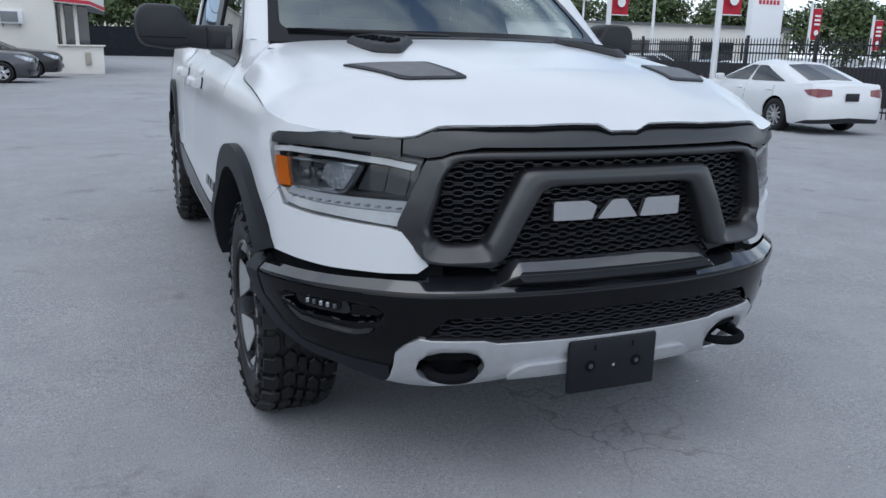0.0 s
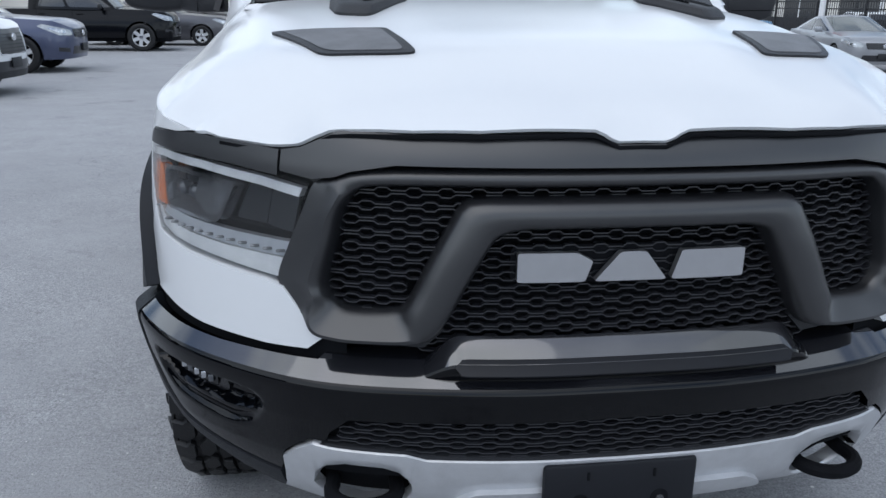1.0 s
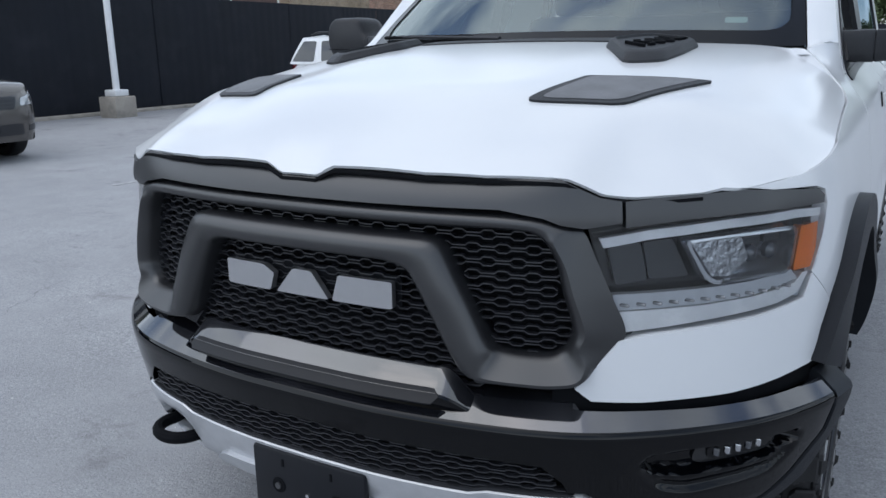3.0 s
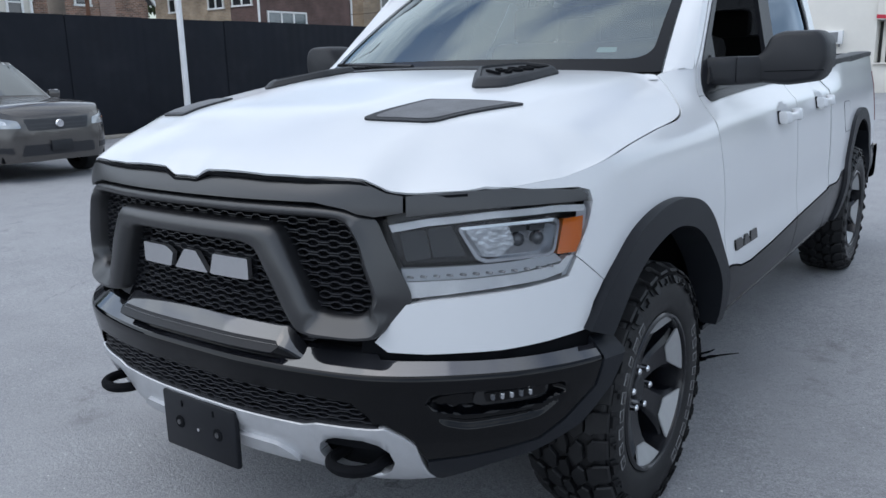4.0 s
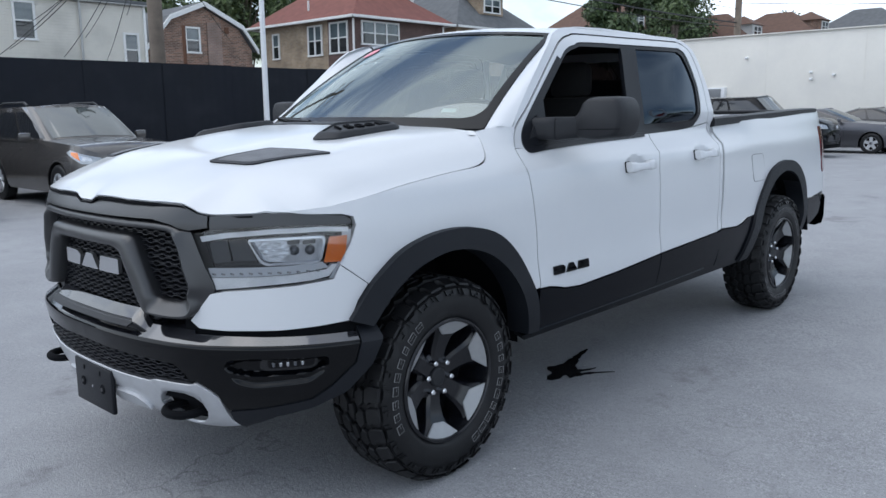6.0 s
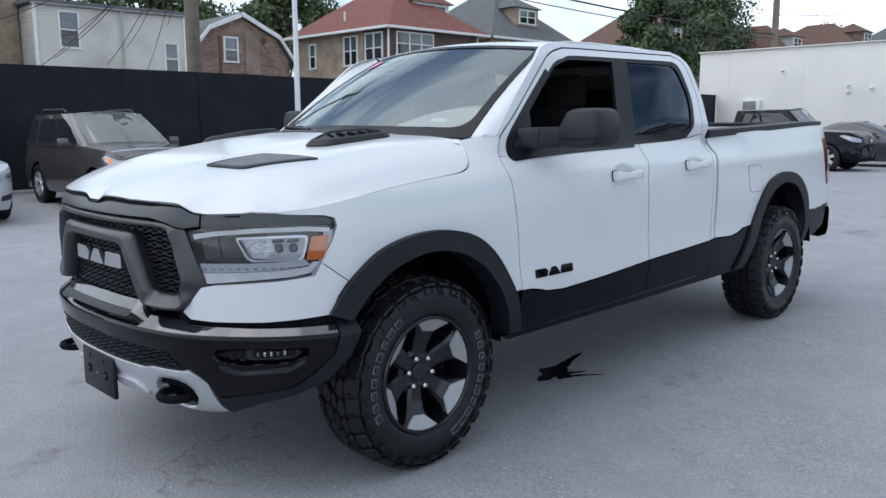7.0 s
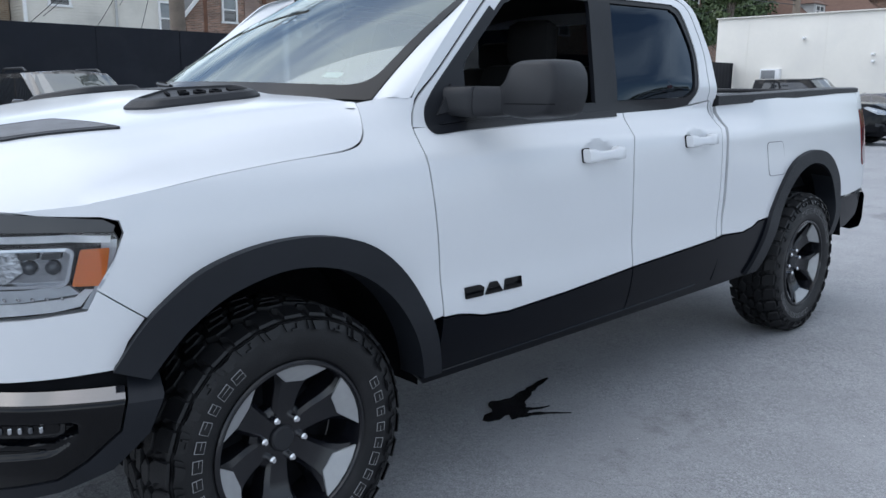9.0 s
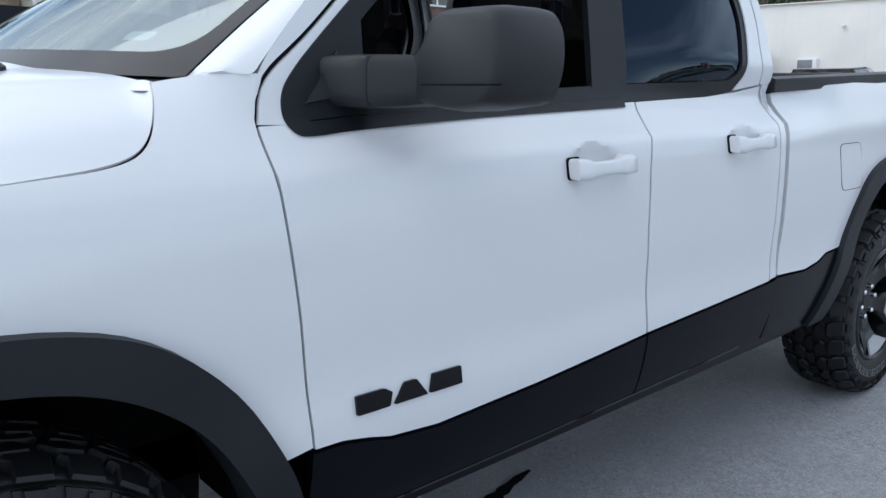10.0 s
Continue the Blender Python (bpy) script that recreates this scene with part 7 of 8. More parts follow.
CARS = "cars parked along the black fence"
white_suv = make_car("suv", "white compact SUV with black lower trim and alloy wheels", "car", P_WHITE, 2.857, 4.71, 1.85, 1.69, 0.92, 1.08, 0.93, 1.09, 1.12, 0.355, "suv", "six", M_DASH, M_MATTE, group=CARS, square=True)
white_suv.matrix_world = pose(-7.55, 11.1, 0, 0, 0, 86)
blue_suv = make_car("suv", "slate blue compact SUV with split silver spokes", "car", P_BLUE, 2.857, 4.77, 1.84, 1.7, 0.95, 1.04, 0.84, 1.06, 1.12, 0.36, "suv", "six", M_DASH, group=CARS)
blue_suv.matrix_world = pose(-7.85, 15.6, 0, 0, 0, 90)
black_pickup = make_car("pickup_truck", "black mid-size pickup with plain steel wheels", "pickup truck", P_BLACK, 3.24, 5.39, 1.89, 1.87, 0.92, 1.14, 0.97, 1.13, 1.14, 0.39, "pickup", "six", M_DASH, group=CARS)
black_pickup.matrix_world = pose(-7.35, 23.3, 0, 0, 0, 90)
grey_sedan = make_car("sedan", "dark grey four-door sedan with alloy wheels", "car", P_GREY, 2.78, 4.82, 1.8, 1.47, 0.95, 0.96, 0.74, 0.97, 1.02, 0.325, "sedan", "five", M_CHROME, group=CARS)
grey_sedan.matrix_world = pose(-5.9, 26.6, 0, 0, 0, 90)
dark_sedan = make_car("sedan", "charcoal sedan parked beside the white wall", "car", P_NIGHT, 2.78, 4.85, 1.82, 1.48, 0.95, 0.97, 0.74, 0.98, 1.03, 0.325, "sedan", "five", M_DASH, group=CARS)
dark_sedan.matrix_world = pose(-5.35, 30.6, 0, 0, 0, 90)
bronze_suv = make_car("suv", "bronze grey SUV with roof rails backed to the fence", "car", P_BRONZE, 2.66, 4.6, 1.82, 1.7, 0.9, 1.06, 0.86, 1.06, 1.15, 0.36, "suv", "five", M_DASH, group=CARS, amber=True)
bronze_suv.matrix_world = pose(-11.38, 3.75, 0, 0, 0, 90)
silver_hatch = make_car("hatchback", "pale silver compact hatchback backed to the fence", "car", P_SILVER, 2.7, 4.36, 1.78, 1.46, 0.88, 0.93, 0.7, 0.96, 1.02, 0.32, "hatch", "five", M_CHROME, group=CARS)
silver_hatch.matrix_world = pose(-11.7, 0.72, 0, 0, 0, 90)
LOT2 = "sedans beside the iron fence"
white_sedan = make_car("sedan", "white four-door sedan with black ten-spoke wheels", "car", P_WHITE, 2.825, 4.88, 1.84, 1.44, 0.95, 0.94, 0.72, 0.95, 1.0, 0.335, "sedan", "machined", M_DASH, group=LOT2)
white_sedan.matrix_world = pose(12.3, 11.25, ground_z(12.3), 0, 0, 173)
steel_sedan = make_car("sedan", "pale grey four-door sedan with a black lower grille", "car", P_STEEL, 2.825, 4.88, 1.84, 1.44, 0.95, 0.94, 0.72, 0.95, 1.0, 0.335, "sedan", "machined", M_DASH, group=LOT2)
steel_sedan.matrix_world = pose(14.1, 19.2, ground_z(14.1), 0, 0, -12)
blue_van = make_car("suv", "bright blue SUV parked far along the iron fence", "car", P_SKY, 2.8, 4.7, 1.85, 1.85, 0.9, 1.15, 0.95, 1.12, 1.2, 0.38, "suv", "six", M_DASH)
blue_van.matrix_world = pose(16.2, 30.5, ground_z(16.2), 0, 0, 5)
far_white = copy_thing(white_suv, pose(13.2, 26.5, ground_z(13.2), 0, 0, 178))
tagged(far_white, "white SUV seen from behind, beside the iron fence", "car", LOT2)
for k, (x, y, rz, src) in enumerate(((25, 26, 80, white_sedan), (26, 29.5, 85, steel_sedan), (27, 20.5, 95, white_sedan), (24, 15, 100, white_suv), (27, 35, 80, white_suv), (33, 24, 90, white_sedan), (33, 18, 90, grey_sedan))):
    c = copy_thing(src, pose(x, y, ground_z(x), 0, 0, rz))
    tagged(c, group="cars in the lot beyond the iron fence")
    c["label"] = {white_sedan: "white sedan in the lot beyond the fence", steel_sedan: "pale grey sedan in the lot beyond the fence", white_suv: "white SUV in the lot beyond the fence", grey_sedan: "dark grey sedan in the lot beyond the fence"}[src]

# ---- black fence, footing and light pole ----
M_FENCE = mat("black_sheet_metal", (0.006, 0.008, 0.0135), 0.55, spec=0.22, vary=0.2, vscale=0.8, rvary=0.08, dirt=(0.012, 0.014, 0.02), dscale=1.5)
M_CONCRETE = mat("pale_concrete", (0.34, 0.31, 0.27), 0.9, vary=0.18, vscale=3, bump=0.3, bscale=60, dirt=(0.2, 0.19, 0.17), dscale=4)
M_POLE = mat("white_pole_paint", (0.72, 0.73, 0.74), 0.45, vary=0.05)
M_WOOD = mat("weathered_pole_wood", (0.16, 0.13, 0.105), 0.9, vary=0.25, vscale=4, bump=0.4, bscale=40)
M_RUST = mat("rusty_steel", (0.13, 0.06, 0.035), 0.8, vary=0.35, vscale=6)
fence = tagged(empty("wall_west"), "tall black sheet-metal fence on a low concrete footing", "fence", kind="structure")
FX = -15.2
y = -9.0
rng = random.Random(4)
while y < 33.9:
    w = 2.4 if y < 2 else rng.choice((1.9, 2.4, 2.6))
    y1 = min(y + w, 33.98)
    dx, top = rng.uniform(-0.008, 0.008), 2.7 + rng.uniform(-0.012, 0.012)
    n_ = 18 if y < 2.0 else 8
    amp = 0.022 if y < 2.0 else 0.004
    xs = []
    for k in range(n_ * 4 + 1):
        ph = (k / 4) % 1
        xs.append((FX + dx + (amp if 0.25 <= ph < 0.75 else 0), y + 0.006 + (y1 - y - 0.012) * k / (n_ * 4)))
    b = Build().rows([[(x, yy, z) for z in (0.05, 0.9, 1.8, top)] for x, yy in xs])
    b.rows([[(x, yy, top), (x - 0.03, yy, top)] for x, yy in xs])
    part("panel", b, M_FENCE, fence, angle=20)
    part("post", Build().rbox((FX - 0.06, y, 1.35), (0.08, 0.08, 2.7), 0.005), M_FENCE, fence)
    y = y1
part("top_rail", Build().rbox((FX - 0.05, 12.5, 2.66), (0.05, 43, 0.06), 0.005), M_FENCE, fence)
part("footing", Build().rbox((FX + 0.04, 12.5, 0.03), (0.36, 43, 0.09), 0.02), M_CONCRETE, fence)
light_pole = empty("light_pole", (-14.25, 9.75, 0), label="slim white steel light pole on a square concrete base", category="light pole")
part("base", Build().rbox((0, 0, 0.22), (0.56, 0.56, 0.47), 0.03), M_CONCRETE, light_pole, "pale concrete block")
part("base_cover", Build().rbox((0, 0, 0.53), (0.36, 0.36, 0.14), 0.02), M_POLE, light_pole)
part("shaft", Build().tube([(0, 0, 0.55), (0, 0, 4.0), (0, 0, 8.5)], [0.075, 0.066, 0.05], 12), M_POLE, light_pole)
part("lamp_head", Build().rbox((0.35, 0, 8.5), (0.6, 0.3, 0.12), 0.03), M_POLE, light_pole)

# faded bay lines on the lot
M_LINE = mat("worn_line_paint", (0.34, 0.34, 0.35), 0.8, vary=0.4, vscale=9, dirt=(0.24, 0.245, 0.26), dscale=14)
bay = tagged(empty("road_marking"), "faded pale parking line on the asphalt", "road marking", kind="structure")
part("bay_line", Build().rbox((-6.36, 6.2, 0.003), (0.09, 5.6, 0.004), 0), M_LINE, bay)
# wet patch under the truck's flank
def stain_edge(y0, y1, x0, x1, w, phase):
    """One run of a spill: a tongue with ragged sides, from (x0, y0) to (x1, y1)."""
    left, right = [], []
    for k in range(25):
        u = k / 24
        x, y = x0 + (x1 - x0) * u + 0.012 * math.sin(5 * u + phase), y0 + (y1 - y0) * u
        d = Vector((x1 - x0, y1 - y0)).normalized()
        half = w(u) * (1 + 0.22 * math.sin(23 * u + phase) + wob.uniform(-0.25, 0.25))
        left.append((x - d.y * half, y + d.x * half))
        right.append((x + d.y * half, y - d.x * half))
    return left + right[::-1]


wob = random.Random(4)
wet_bld = Build()
for k, edge in enumerate((stain_edge(1.19, 1.79, 0.62, 0.49, lambda u: 0.006 + 0.082 * math.sin(math.pi * min(1, (u + 0.06) * 1.25)) ** 1.5 * (1 - 0.5 * u) + 0.018 * (u > 0.7) * (1 - u) / 0.3, 0.4),
                          stain_edge(1.3, 1.53, 0.66, 0.82, lambda u: 0.024 * (1 - u) ** 1.4 + 0.0025, 2.0), stain_edge(1.36, 1.52, 0.62, 0.72, lambda u: 0.02 * (1 - u) + 0.002, 5.0))):
    wet_bld.prism(edge, lambda u, v, w, k=k: (u, v, lot_z(u, v) + 0.001 + 0.0008 * k + w), 0.003)
puddle = part("water_stain", wet_bld, M_WET)
tagged(puddle, "dark wet stain dripped on the asphalt", "stain", kind="structure")

# ---- white showroom building at the end of the lot ----
M_STUCCO = mat("white_painted_wall", (0.73, 0.705, 0.65), 0.75, vary=0.04, vscale=0.6, bump=0.06, bscale=30, dirt=(0.66, 0.64, 0.6), dscale=0.5)
M_JOINT = mat("painted_wall_joint", (0.7, 0.675, 0.62), 0.8, vary=0.1)
M_RED = mat("red_trim_paint", (0.5, 0.02, 0.045), 0.4, vary=0.05)
M_GREYSOFFIT = mat("grey_soffit", (0.2, 0.21, 0.22), 0.7, vary=0.1)
showroom = tagged(empty("wall_north"), "white painted showroom wall with a red-striped canopy", "building", kind="structure")
part("wall", Build().rbox((-9.7, 40.0, 2.32), (12.8, 12.0, 4.68), 0.015), M_STUCCO, showroom)
part("wall", Build().rbox((-2.75, 41.0, 3.9), (1.15, 10.0, 1.5), 0.01), M_STUCCO, showroom)
part("low_wall", Build().rbox((-2.45, 35.0, 0.56), (1.7, 2.0, 1.12), 0.01), M_STUCCO, showroom)
part("sill", Build().rbox((-2.42, 34.9, 1.14), (1.82, 2.1, 0.05), 0.01), M_STUCCO, showroom)
for x in (-14.6, -11.2, -7.2):
    part("wall_joint", Build().rbox((x, 33.998, 2.3), (0.012, 0.012, 4.6), 0), M_JOINT, showroom)
part("parapet_cap", Build().rbox((-9.7, 34.05, 4.685), (12.9, 0.3, 0.05), 0.01), M_STUCCO, showroom)
can = Build().rows([[(-3.3, 33.9, z), (-2.0, 33.9, z - 0.1), (-1.45, 34.8, z - 0.3), (-1.45, 39, z - 0.3)] for z in (2.82, 4.6)])
part("canopy", can, M_STUCCO, showroom)
part("canopy_stripe", Build().rows([[(-3.32, 33.88, z), (-2.0, 33.88, z - 0.1), (-1.43, 34.8, z - 0.3), (-1.43, 39, z - 0.3)] for z in (2.86, 3.0)]), M_RED, showroom)
part("soffit", Build().add([(-3.3, 33.9, 2.8), (-2.0, 33.9, 2.7), (-1.45, 34.8, 2.5), (-1.45, 39, 2.5), (-3.3, 39, 2.8)], [(0, 1, 2, 3, 4)]), M_GREYSOFFIT, showroom)
for x in (-2.85, -2.35):
    part("column", Build().rbox((x - 0.22, 34.7, 1.95), (0.14, 0.2, 1.7), 0.01), M_STUCCO, showroom)
part("shop_window", Build().rbox((-2.7, 35.0, 1.95), (1.2, 0.05, 1.65), 0.0), M_CARPANE, showroom)
for x, z in ((-4.88, 2.19), (-13.4, 2.17)):
    ac = Build().rbox((x, 33.9, z), (0.85, 0.3, 0.52), 0.02)
    a_ = empty("air_conditioner", label="white window air conditioner through the wall", category="air conditioner", group="wall air conditioners")
    part("casing", ac, M_POLE, a_)
    part("vent", Build().rbox((x - 0.05, 33.74, z), (0.62, 0.02, 0.4), 0.005), M_GREYSOFFIT, a_)
    for dx in (-0.3, 0.3):
        part("bracket", Build().rbox((x + dx, 33.92, z - 0.32), (0.03, 0.2, 0.12), 0.003), M_GREYSOFFIT, a_)
for x, z in ((-12.1, 3.69), (-9.29, 2.96), (-9.27, 2.68), (-8.36, 2.82)):
    v_ = empty("wall_camera", label="small white fixture on the showroom wall", category="wall fixture", group="wall fixtures")
    part("mount", Build().rbox((x, 33.93, z), (0.12, 0.14, 0.1), 0.02), M_POLE, v_)
    part("hood", Build().rbox((x + 0.03, 33.83, z - 0.01), (0.09, 0.1, 0.07), 0.02), M_POLE, v_)
panel_box = empty("electric_box", label="worn tan meter box on the low white wall", category="meter box")
part("box", Build().rbox((-2.2, 33.95, 0.62), (0.22, 0.1, 0.5), 0.01), M_CONCRETE, panel_box)

# far black wall and hedge past the showroom
tagged(part("wall_far", Build().rbox((6, 78, 1.3), (34, 0.2, 2.6), 0), M_FENCE), "black boundary wall at the far end of the drive", "wall", kind="structure")


# ---- houses behind the fence ----
M_SIDING = mat("cream_vinyl_siding", (0.66, 0.63, 0.56), 0.6, vary=0.05, vscale=1.5, dirt=(0.48, 0.46, 0.41), dscale=0.6)
M_GREYSIDING = mat("grey_siding", (0.42, 0.42, 0.41), 0.7, vary=0.06)
M_TANBRICK = brickish("tan_brick", (0.38, 0.28, 0.18), (0.27, 0.19, 0.12), (0.4, 0.36, 0.31))
M_BROWNBRICK = brickish("brown_brick", (0.13, 0.075, 0.065), (0.1, 0.06, 0.052), (0.14, 0.105, 0.095))
M_REDBRICK = brickish("old_red_brick", (0.33, 0.185, 0.13), (0.14, 0.085, 0.065), (0.34, 0.28, 0.23))
M_REDROOF = mat("red_shingles", (0.2, 0.075, 0.06), 0.9, vary=0.2, vscale=2.5, bump=0.4, bscale=14)
M_GREYROOF = mat("grey_shingles", (0.12, 0.125, 0.13), 0.9, vary=0.22, vscale=2.5, bump=0.4, bscale=14)
M_BROWNROOF = mat("brown_shingles", (0.13, 0.075, 0.055), 0.9, vary=0.2, vscale=2.5, bump=0.4, bscale=14)
M_TRIM = mat("white_house_trim", (0.72, 0.72, 0.7), 0.6, vary=0.05)
M_PANE = dark_pane("house_pane", (0.09, 0.115, 0.125))
M_DARKPANE = dark_pane("dark_house_pane", (0.02, 0.022, 0.024))


def window(house, c, w, h, face="x", lights=1, arch_=False, pane=None):
    """A sash window on a wall: c is the middle of its outer face; face is the axis it looks along (+x or -y)."""
    to = (lambda u, d, z: (c[0] + d, c[1] + u, c[2] + z)) if face == "x" else (lambda u, d, z: (c[0] + u, c[1] - d, c[2] + z))

    def bx(u0, u1, d0, d1, z0, z1):
        p, q = Vector(to(u0, d0, z0)), Vector(to(u1, d1, z1))
        return (p + q) / 2, tuple(abs(v) for v in q - p)

    t = 0.09
    fr = Build()
    for u0, u1, z0, z1 in ((-w / 2 - t, w / 2 + t, h / 2, h / 2 + t), (-w / 2 - t - 0.04, w / 2 + t + 0.04, -h / 2 - t, -h / 2), (-w / 2 - t, -w / 2, -h / 2, h / 2), (w / 2, w / 2 + t, -h / 2, h / 2)):
        fr.rbox(*bx(u0, u1, -0.05, 0.06, z0, z1), 0.006, seg=1)
    for k in range(1, lights):
        u = -w / 2 + w * k / lights
        fr.rbox(*bx(u - 0.05, u + 0.05, -0.05, 0.05, -h / 2, h / 2), 0.006, seg=1)
    wo = part("window", fr, M_TRIM, house, "white framed sash window")
    for k in range(lights):
        u0, u1 = -w / 2 + w * k / lights, -w / 2 + w * (k + 1) / lights
        part("sash_bar", Build().rbox(*bx(u0, u1, -0.04, 0.035, -0.03, 0.03), 0.004, seg=1), M_TRIM, wo)
        part("pane", Build().rbox(*bx(u0, u1, -0.04, 0.008, 0.02, h / 2), 0, seg=1), pane or M_PANE, wo)
        part("pane", Build().rbox(*bx(u0, u1, -0.04, 0.004, -h / 2, -0.02), 0, seg=1), M_DARKPANE, wo)


def siding(x, y0, y1, z0, z1, step=0.115, face="x"):
    """Lapped boards, each leaning out at its foot."""
    b = Build()
    n_ = int((z1 - z0) / step)
    for k in range(n_):
        za, zb = z0 + k * step, z0 + (k + 1) * step
        for p, q in (((0.03, za), (0.005, zb)), ((0.005, za), (0.03, za))):
            pts = [(p[0], y0, p[1]), (p[0], y1, p[1]), (q[0], y1, q[1]), (q[0], y0, q[1])]
            b.add([(x + d, y, z) if face == "x" else (y, x - d, z) for d, y, z in pts], [(0, 1, 2, 3)])
    return b


HOUSES = "houses beyond the black fence"
sided = empty("house", label="two-storey house in cream lapped siding with white windows", category="house", group=HOUSES)
part("wall", Build().rbox((-33.0, 11.68, 3.0), (5.96, 6.0, 6.0), 0), M_SIDING, sided)
part("siding", siding(-30.0, 8.66, 14.7, 0.2, 6.02), M_SIDING, sided, normals=False)
part("siding", siding(8.66, -31.6, -30.0, 0.2, 6.0, face="y"), M_SIDING, sided, normals=False)
part("corner_board", Build().rbox((-29.96, 8.66, 3.0), (0.12, 0.12, 6.0), 0.01), M_TRIM, sided)
part("corner_board", Build().rbox((-29.96, 14.72, 3.0), (0.12, 0.1, 6.0), 0.01), M_TRIM, sided)
part("roof", Build().rbox((-33.0, 11.7, 6.1), (6.5, 6.5, 0.14), 0.02), M_GREYROOF, sided)
part("gutter", Build().rbox((-29.82, 11.7, 6.05), (0.12, 6.4, 0.12), 0.02), M_GREYSIDING, sided)
part("downpipe", Build().tube([(-29.88, 12.0, 6.0), (-29.88, 12.0, 0.2)], 0.05, 8), M_GREYSIDING, sided)
window(sided, (-29.96, 9.9, 5.1), 0.66, 1.3)
window(sided, (-29.96, 14.08, 4.2), 0.5, 1.2)
brick_block = empty("house", label="brown brick house side wall under a flat roof", category="house", group=HOUSES)
part("wall", Build().rbox((-34.2, 7.75, 3.3), (5.2, 1.7, 6.6), 0), M_TANBRICK, brick_block)
part("roof", Build().rbox((-34.2, 7.75, 6.65), (5.4, 1.75, 0.1), 0), M_GREYROOF, brick_block)
grey_house = empty("house", label="grey lapped-siding house at the fence", category="house", group=HOUSES)
part("wall", Build().rbox((-34.0, 2.2, 3.3), (7.9, 9.0, 6.6), 0), M_GREYSIDING, grey_house)
part("siding", siding(-30.04, -2.3, 6.72, 0.2, 6.6), M_GREYSIDING, grey_house, normals=False)
part("roof", Build().rbox((-34.0, 2.2, 6.68), (8.3, 9.3, 0.14), 0.02), M_GREYROOF, grey_house)
window(grey_house, (-30.0, 6.0, 4.3), 0.55, 1.1)
window(grey_house, (-30.0, 2.6, 4.6), 0.8, 1.3)

gambrel = empty("house", label="old red-brick house end with a barn-shaped white-edged roof", category="house", group=HOUSES)
gprof = [(15.7, 4.45), (16.95, 5.9), (18.7, 6.62), (20.75, 5.66), (21.6, 4.55)]
gw = [(15.95, 0.0)] + [(15.95, 4.6), (17.05, 5.8), (18.7, 6.5), (20.65, 5.58), (21.35, 4.62)] + [(21.35, 0.0)]
part("gable_wall", Build().prism(gw, lambda u, v, w: (-32.0 - w, u, v), 0.3), M_REDBRICK, gambrel)
part("roof", Build().rows([[(x, y, z) for x in (-31.8, -40.0)] for y, z in gprof]).rows([[(x, y, z + 0.1) for x in (-31.8, -40.0)] for y, z in gprof]), M_GREYROOF, gambrel, angle=20)
for (ya, za), (yb, zb) in zip(gprof, gprof[1:]):
    part("barge_board", Build().prism([(ya, za - 0.1), (yb, zb - 0.1), (yb, zb + 0.12), (ya, za + 0.12)], lambda u, v, w: (-31.72 - w, u, v), 0.1), M_TRIM, gambrel)
window(gambrel, (-31.98, 18.1, 4.95), 0.62, 1.05)
part("brick_pier", Build().rbox((-31.97, 19.25, 3.0), (0.1, 0.75, 5.6), 0), brickish("pink_brick", (0.3, 0.2, 0.16), (0.25, 0.17, 0.14), (0.3, 0.26, 0.23)), gambrel)
part("attic_vent", Build().rbox((-31.96, 19.95, 5.5), (0.06, 0.22, 0.28), 0.01), M_RUST, gambrel)

bungalow = empty("house", label="tan and brown brick bungalow with a red hipped roof", category="house", group=HOUSES)
part("wall", Build().rbox((-35.4, 29.9, 3.25), (6.4, 6.9, 6.5), 0), M_TANBRICK, bungalow)
part("wall", Build().rbox((-31.1, 29.85, 3.25), (2.2, 6.9, 6.5), 0), M_BROWNBRICK, bungalow, "dark brown brick front")
ev = [(-29.5, 25.9), (-29.5, 33.8), (-39.2, 33.8), (-39.2, 25.9)]
rd = [(-33.2, 29.85, 9.3), (-36.0, 29.85, 9.3)]
rb_ = Build().add([(*p, 6.52) for p in ev] + rd, [(0, 1, 4), (1, 2, 5, 4), (2, 3, 5), (3, 0, 4, 5)])
part("roof", rb_, M_REDROOF, bungalow, "red shingle hipped roof", angle=10)
for p, q in zip(ev, ev[1:] + ev[:1]):
    a, c = Vector((*p, 6.47)), Vector((*q, 6.47))
    part("gutter", Build().rbox((a + c) / 2, (abs(a.x - c.x) + 0.12, abs(a.y - c.y) + 0.12, 0.14), 0.02), M_TRIM, bungalow)
part("downpipe", Build().tube([(-29.95, 26.3, 6.4), (-29.95, 26.3, 0.2)], 0.06, 8), M_TRIM, bungalow)
part("downpipe", Build().tube([(-29.95, 33.2, 6.4), (-29.95, 33.2, 0.2)], 0.06, 8), M_TRIM, bungalow)
window(bungalow, (-37.0, 26.43, 5.35), 0.5, 1.3, "y")
window(bungalow, (-33.35, 26.43, 5.45), 1.1, 1.5, "y", 2)
window(bungalow, (-31.25, 26.38, 5.48), 1.35, 1.5, "y", 2)
window(bungalow, (-29.98, 28.25, 5.7), 2.6, 1.1, "x", 3)
window(bungalow, (-29.98, 28.25, 3.6), 2.6, 1.4, "x", 3)
dorm = Build().rbox((-32.6, 31.2, 7.75), (1.6, 2.9, 1.3), 0)
part("dormer", dorm, M_TRIM, bungalow)
part("dormer_roof", Build().add([(-31.5, 29.5, 8.35), (-31.5, 32.9, 8.35), (-34, 32.9, 8.35), (-34, 29.5, 8.35), (-32.6, 31.2, 9.3)], [(0, 1, 4), (1, 2, 4), (2, 3, 4), (3, 0, 4)]), M_REDROOF, bungalow)
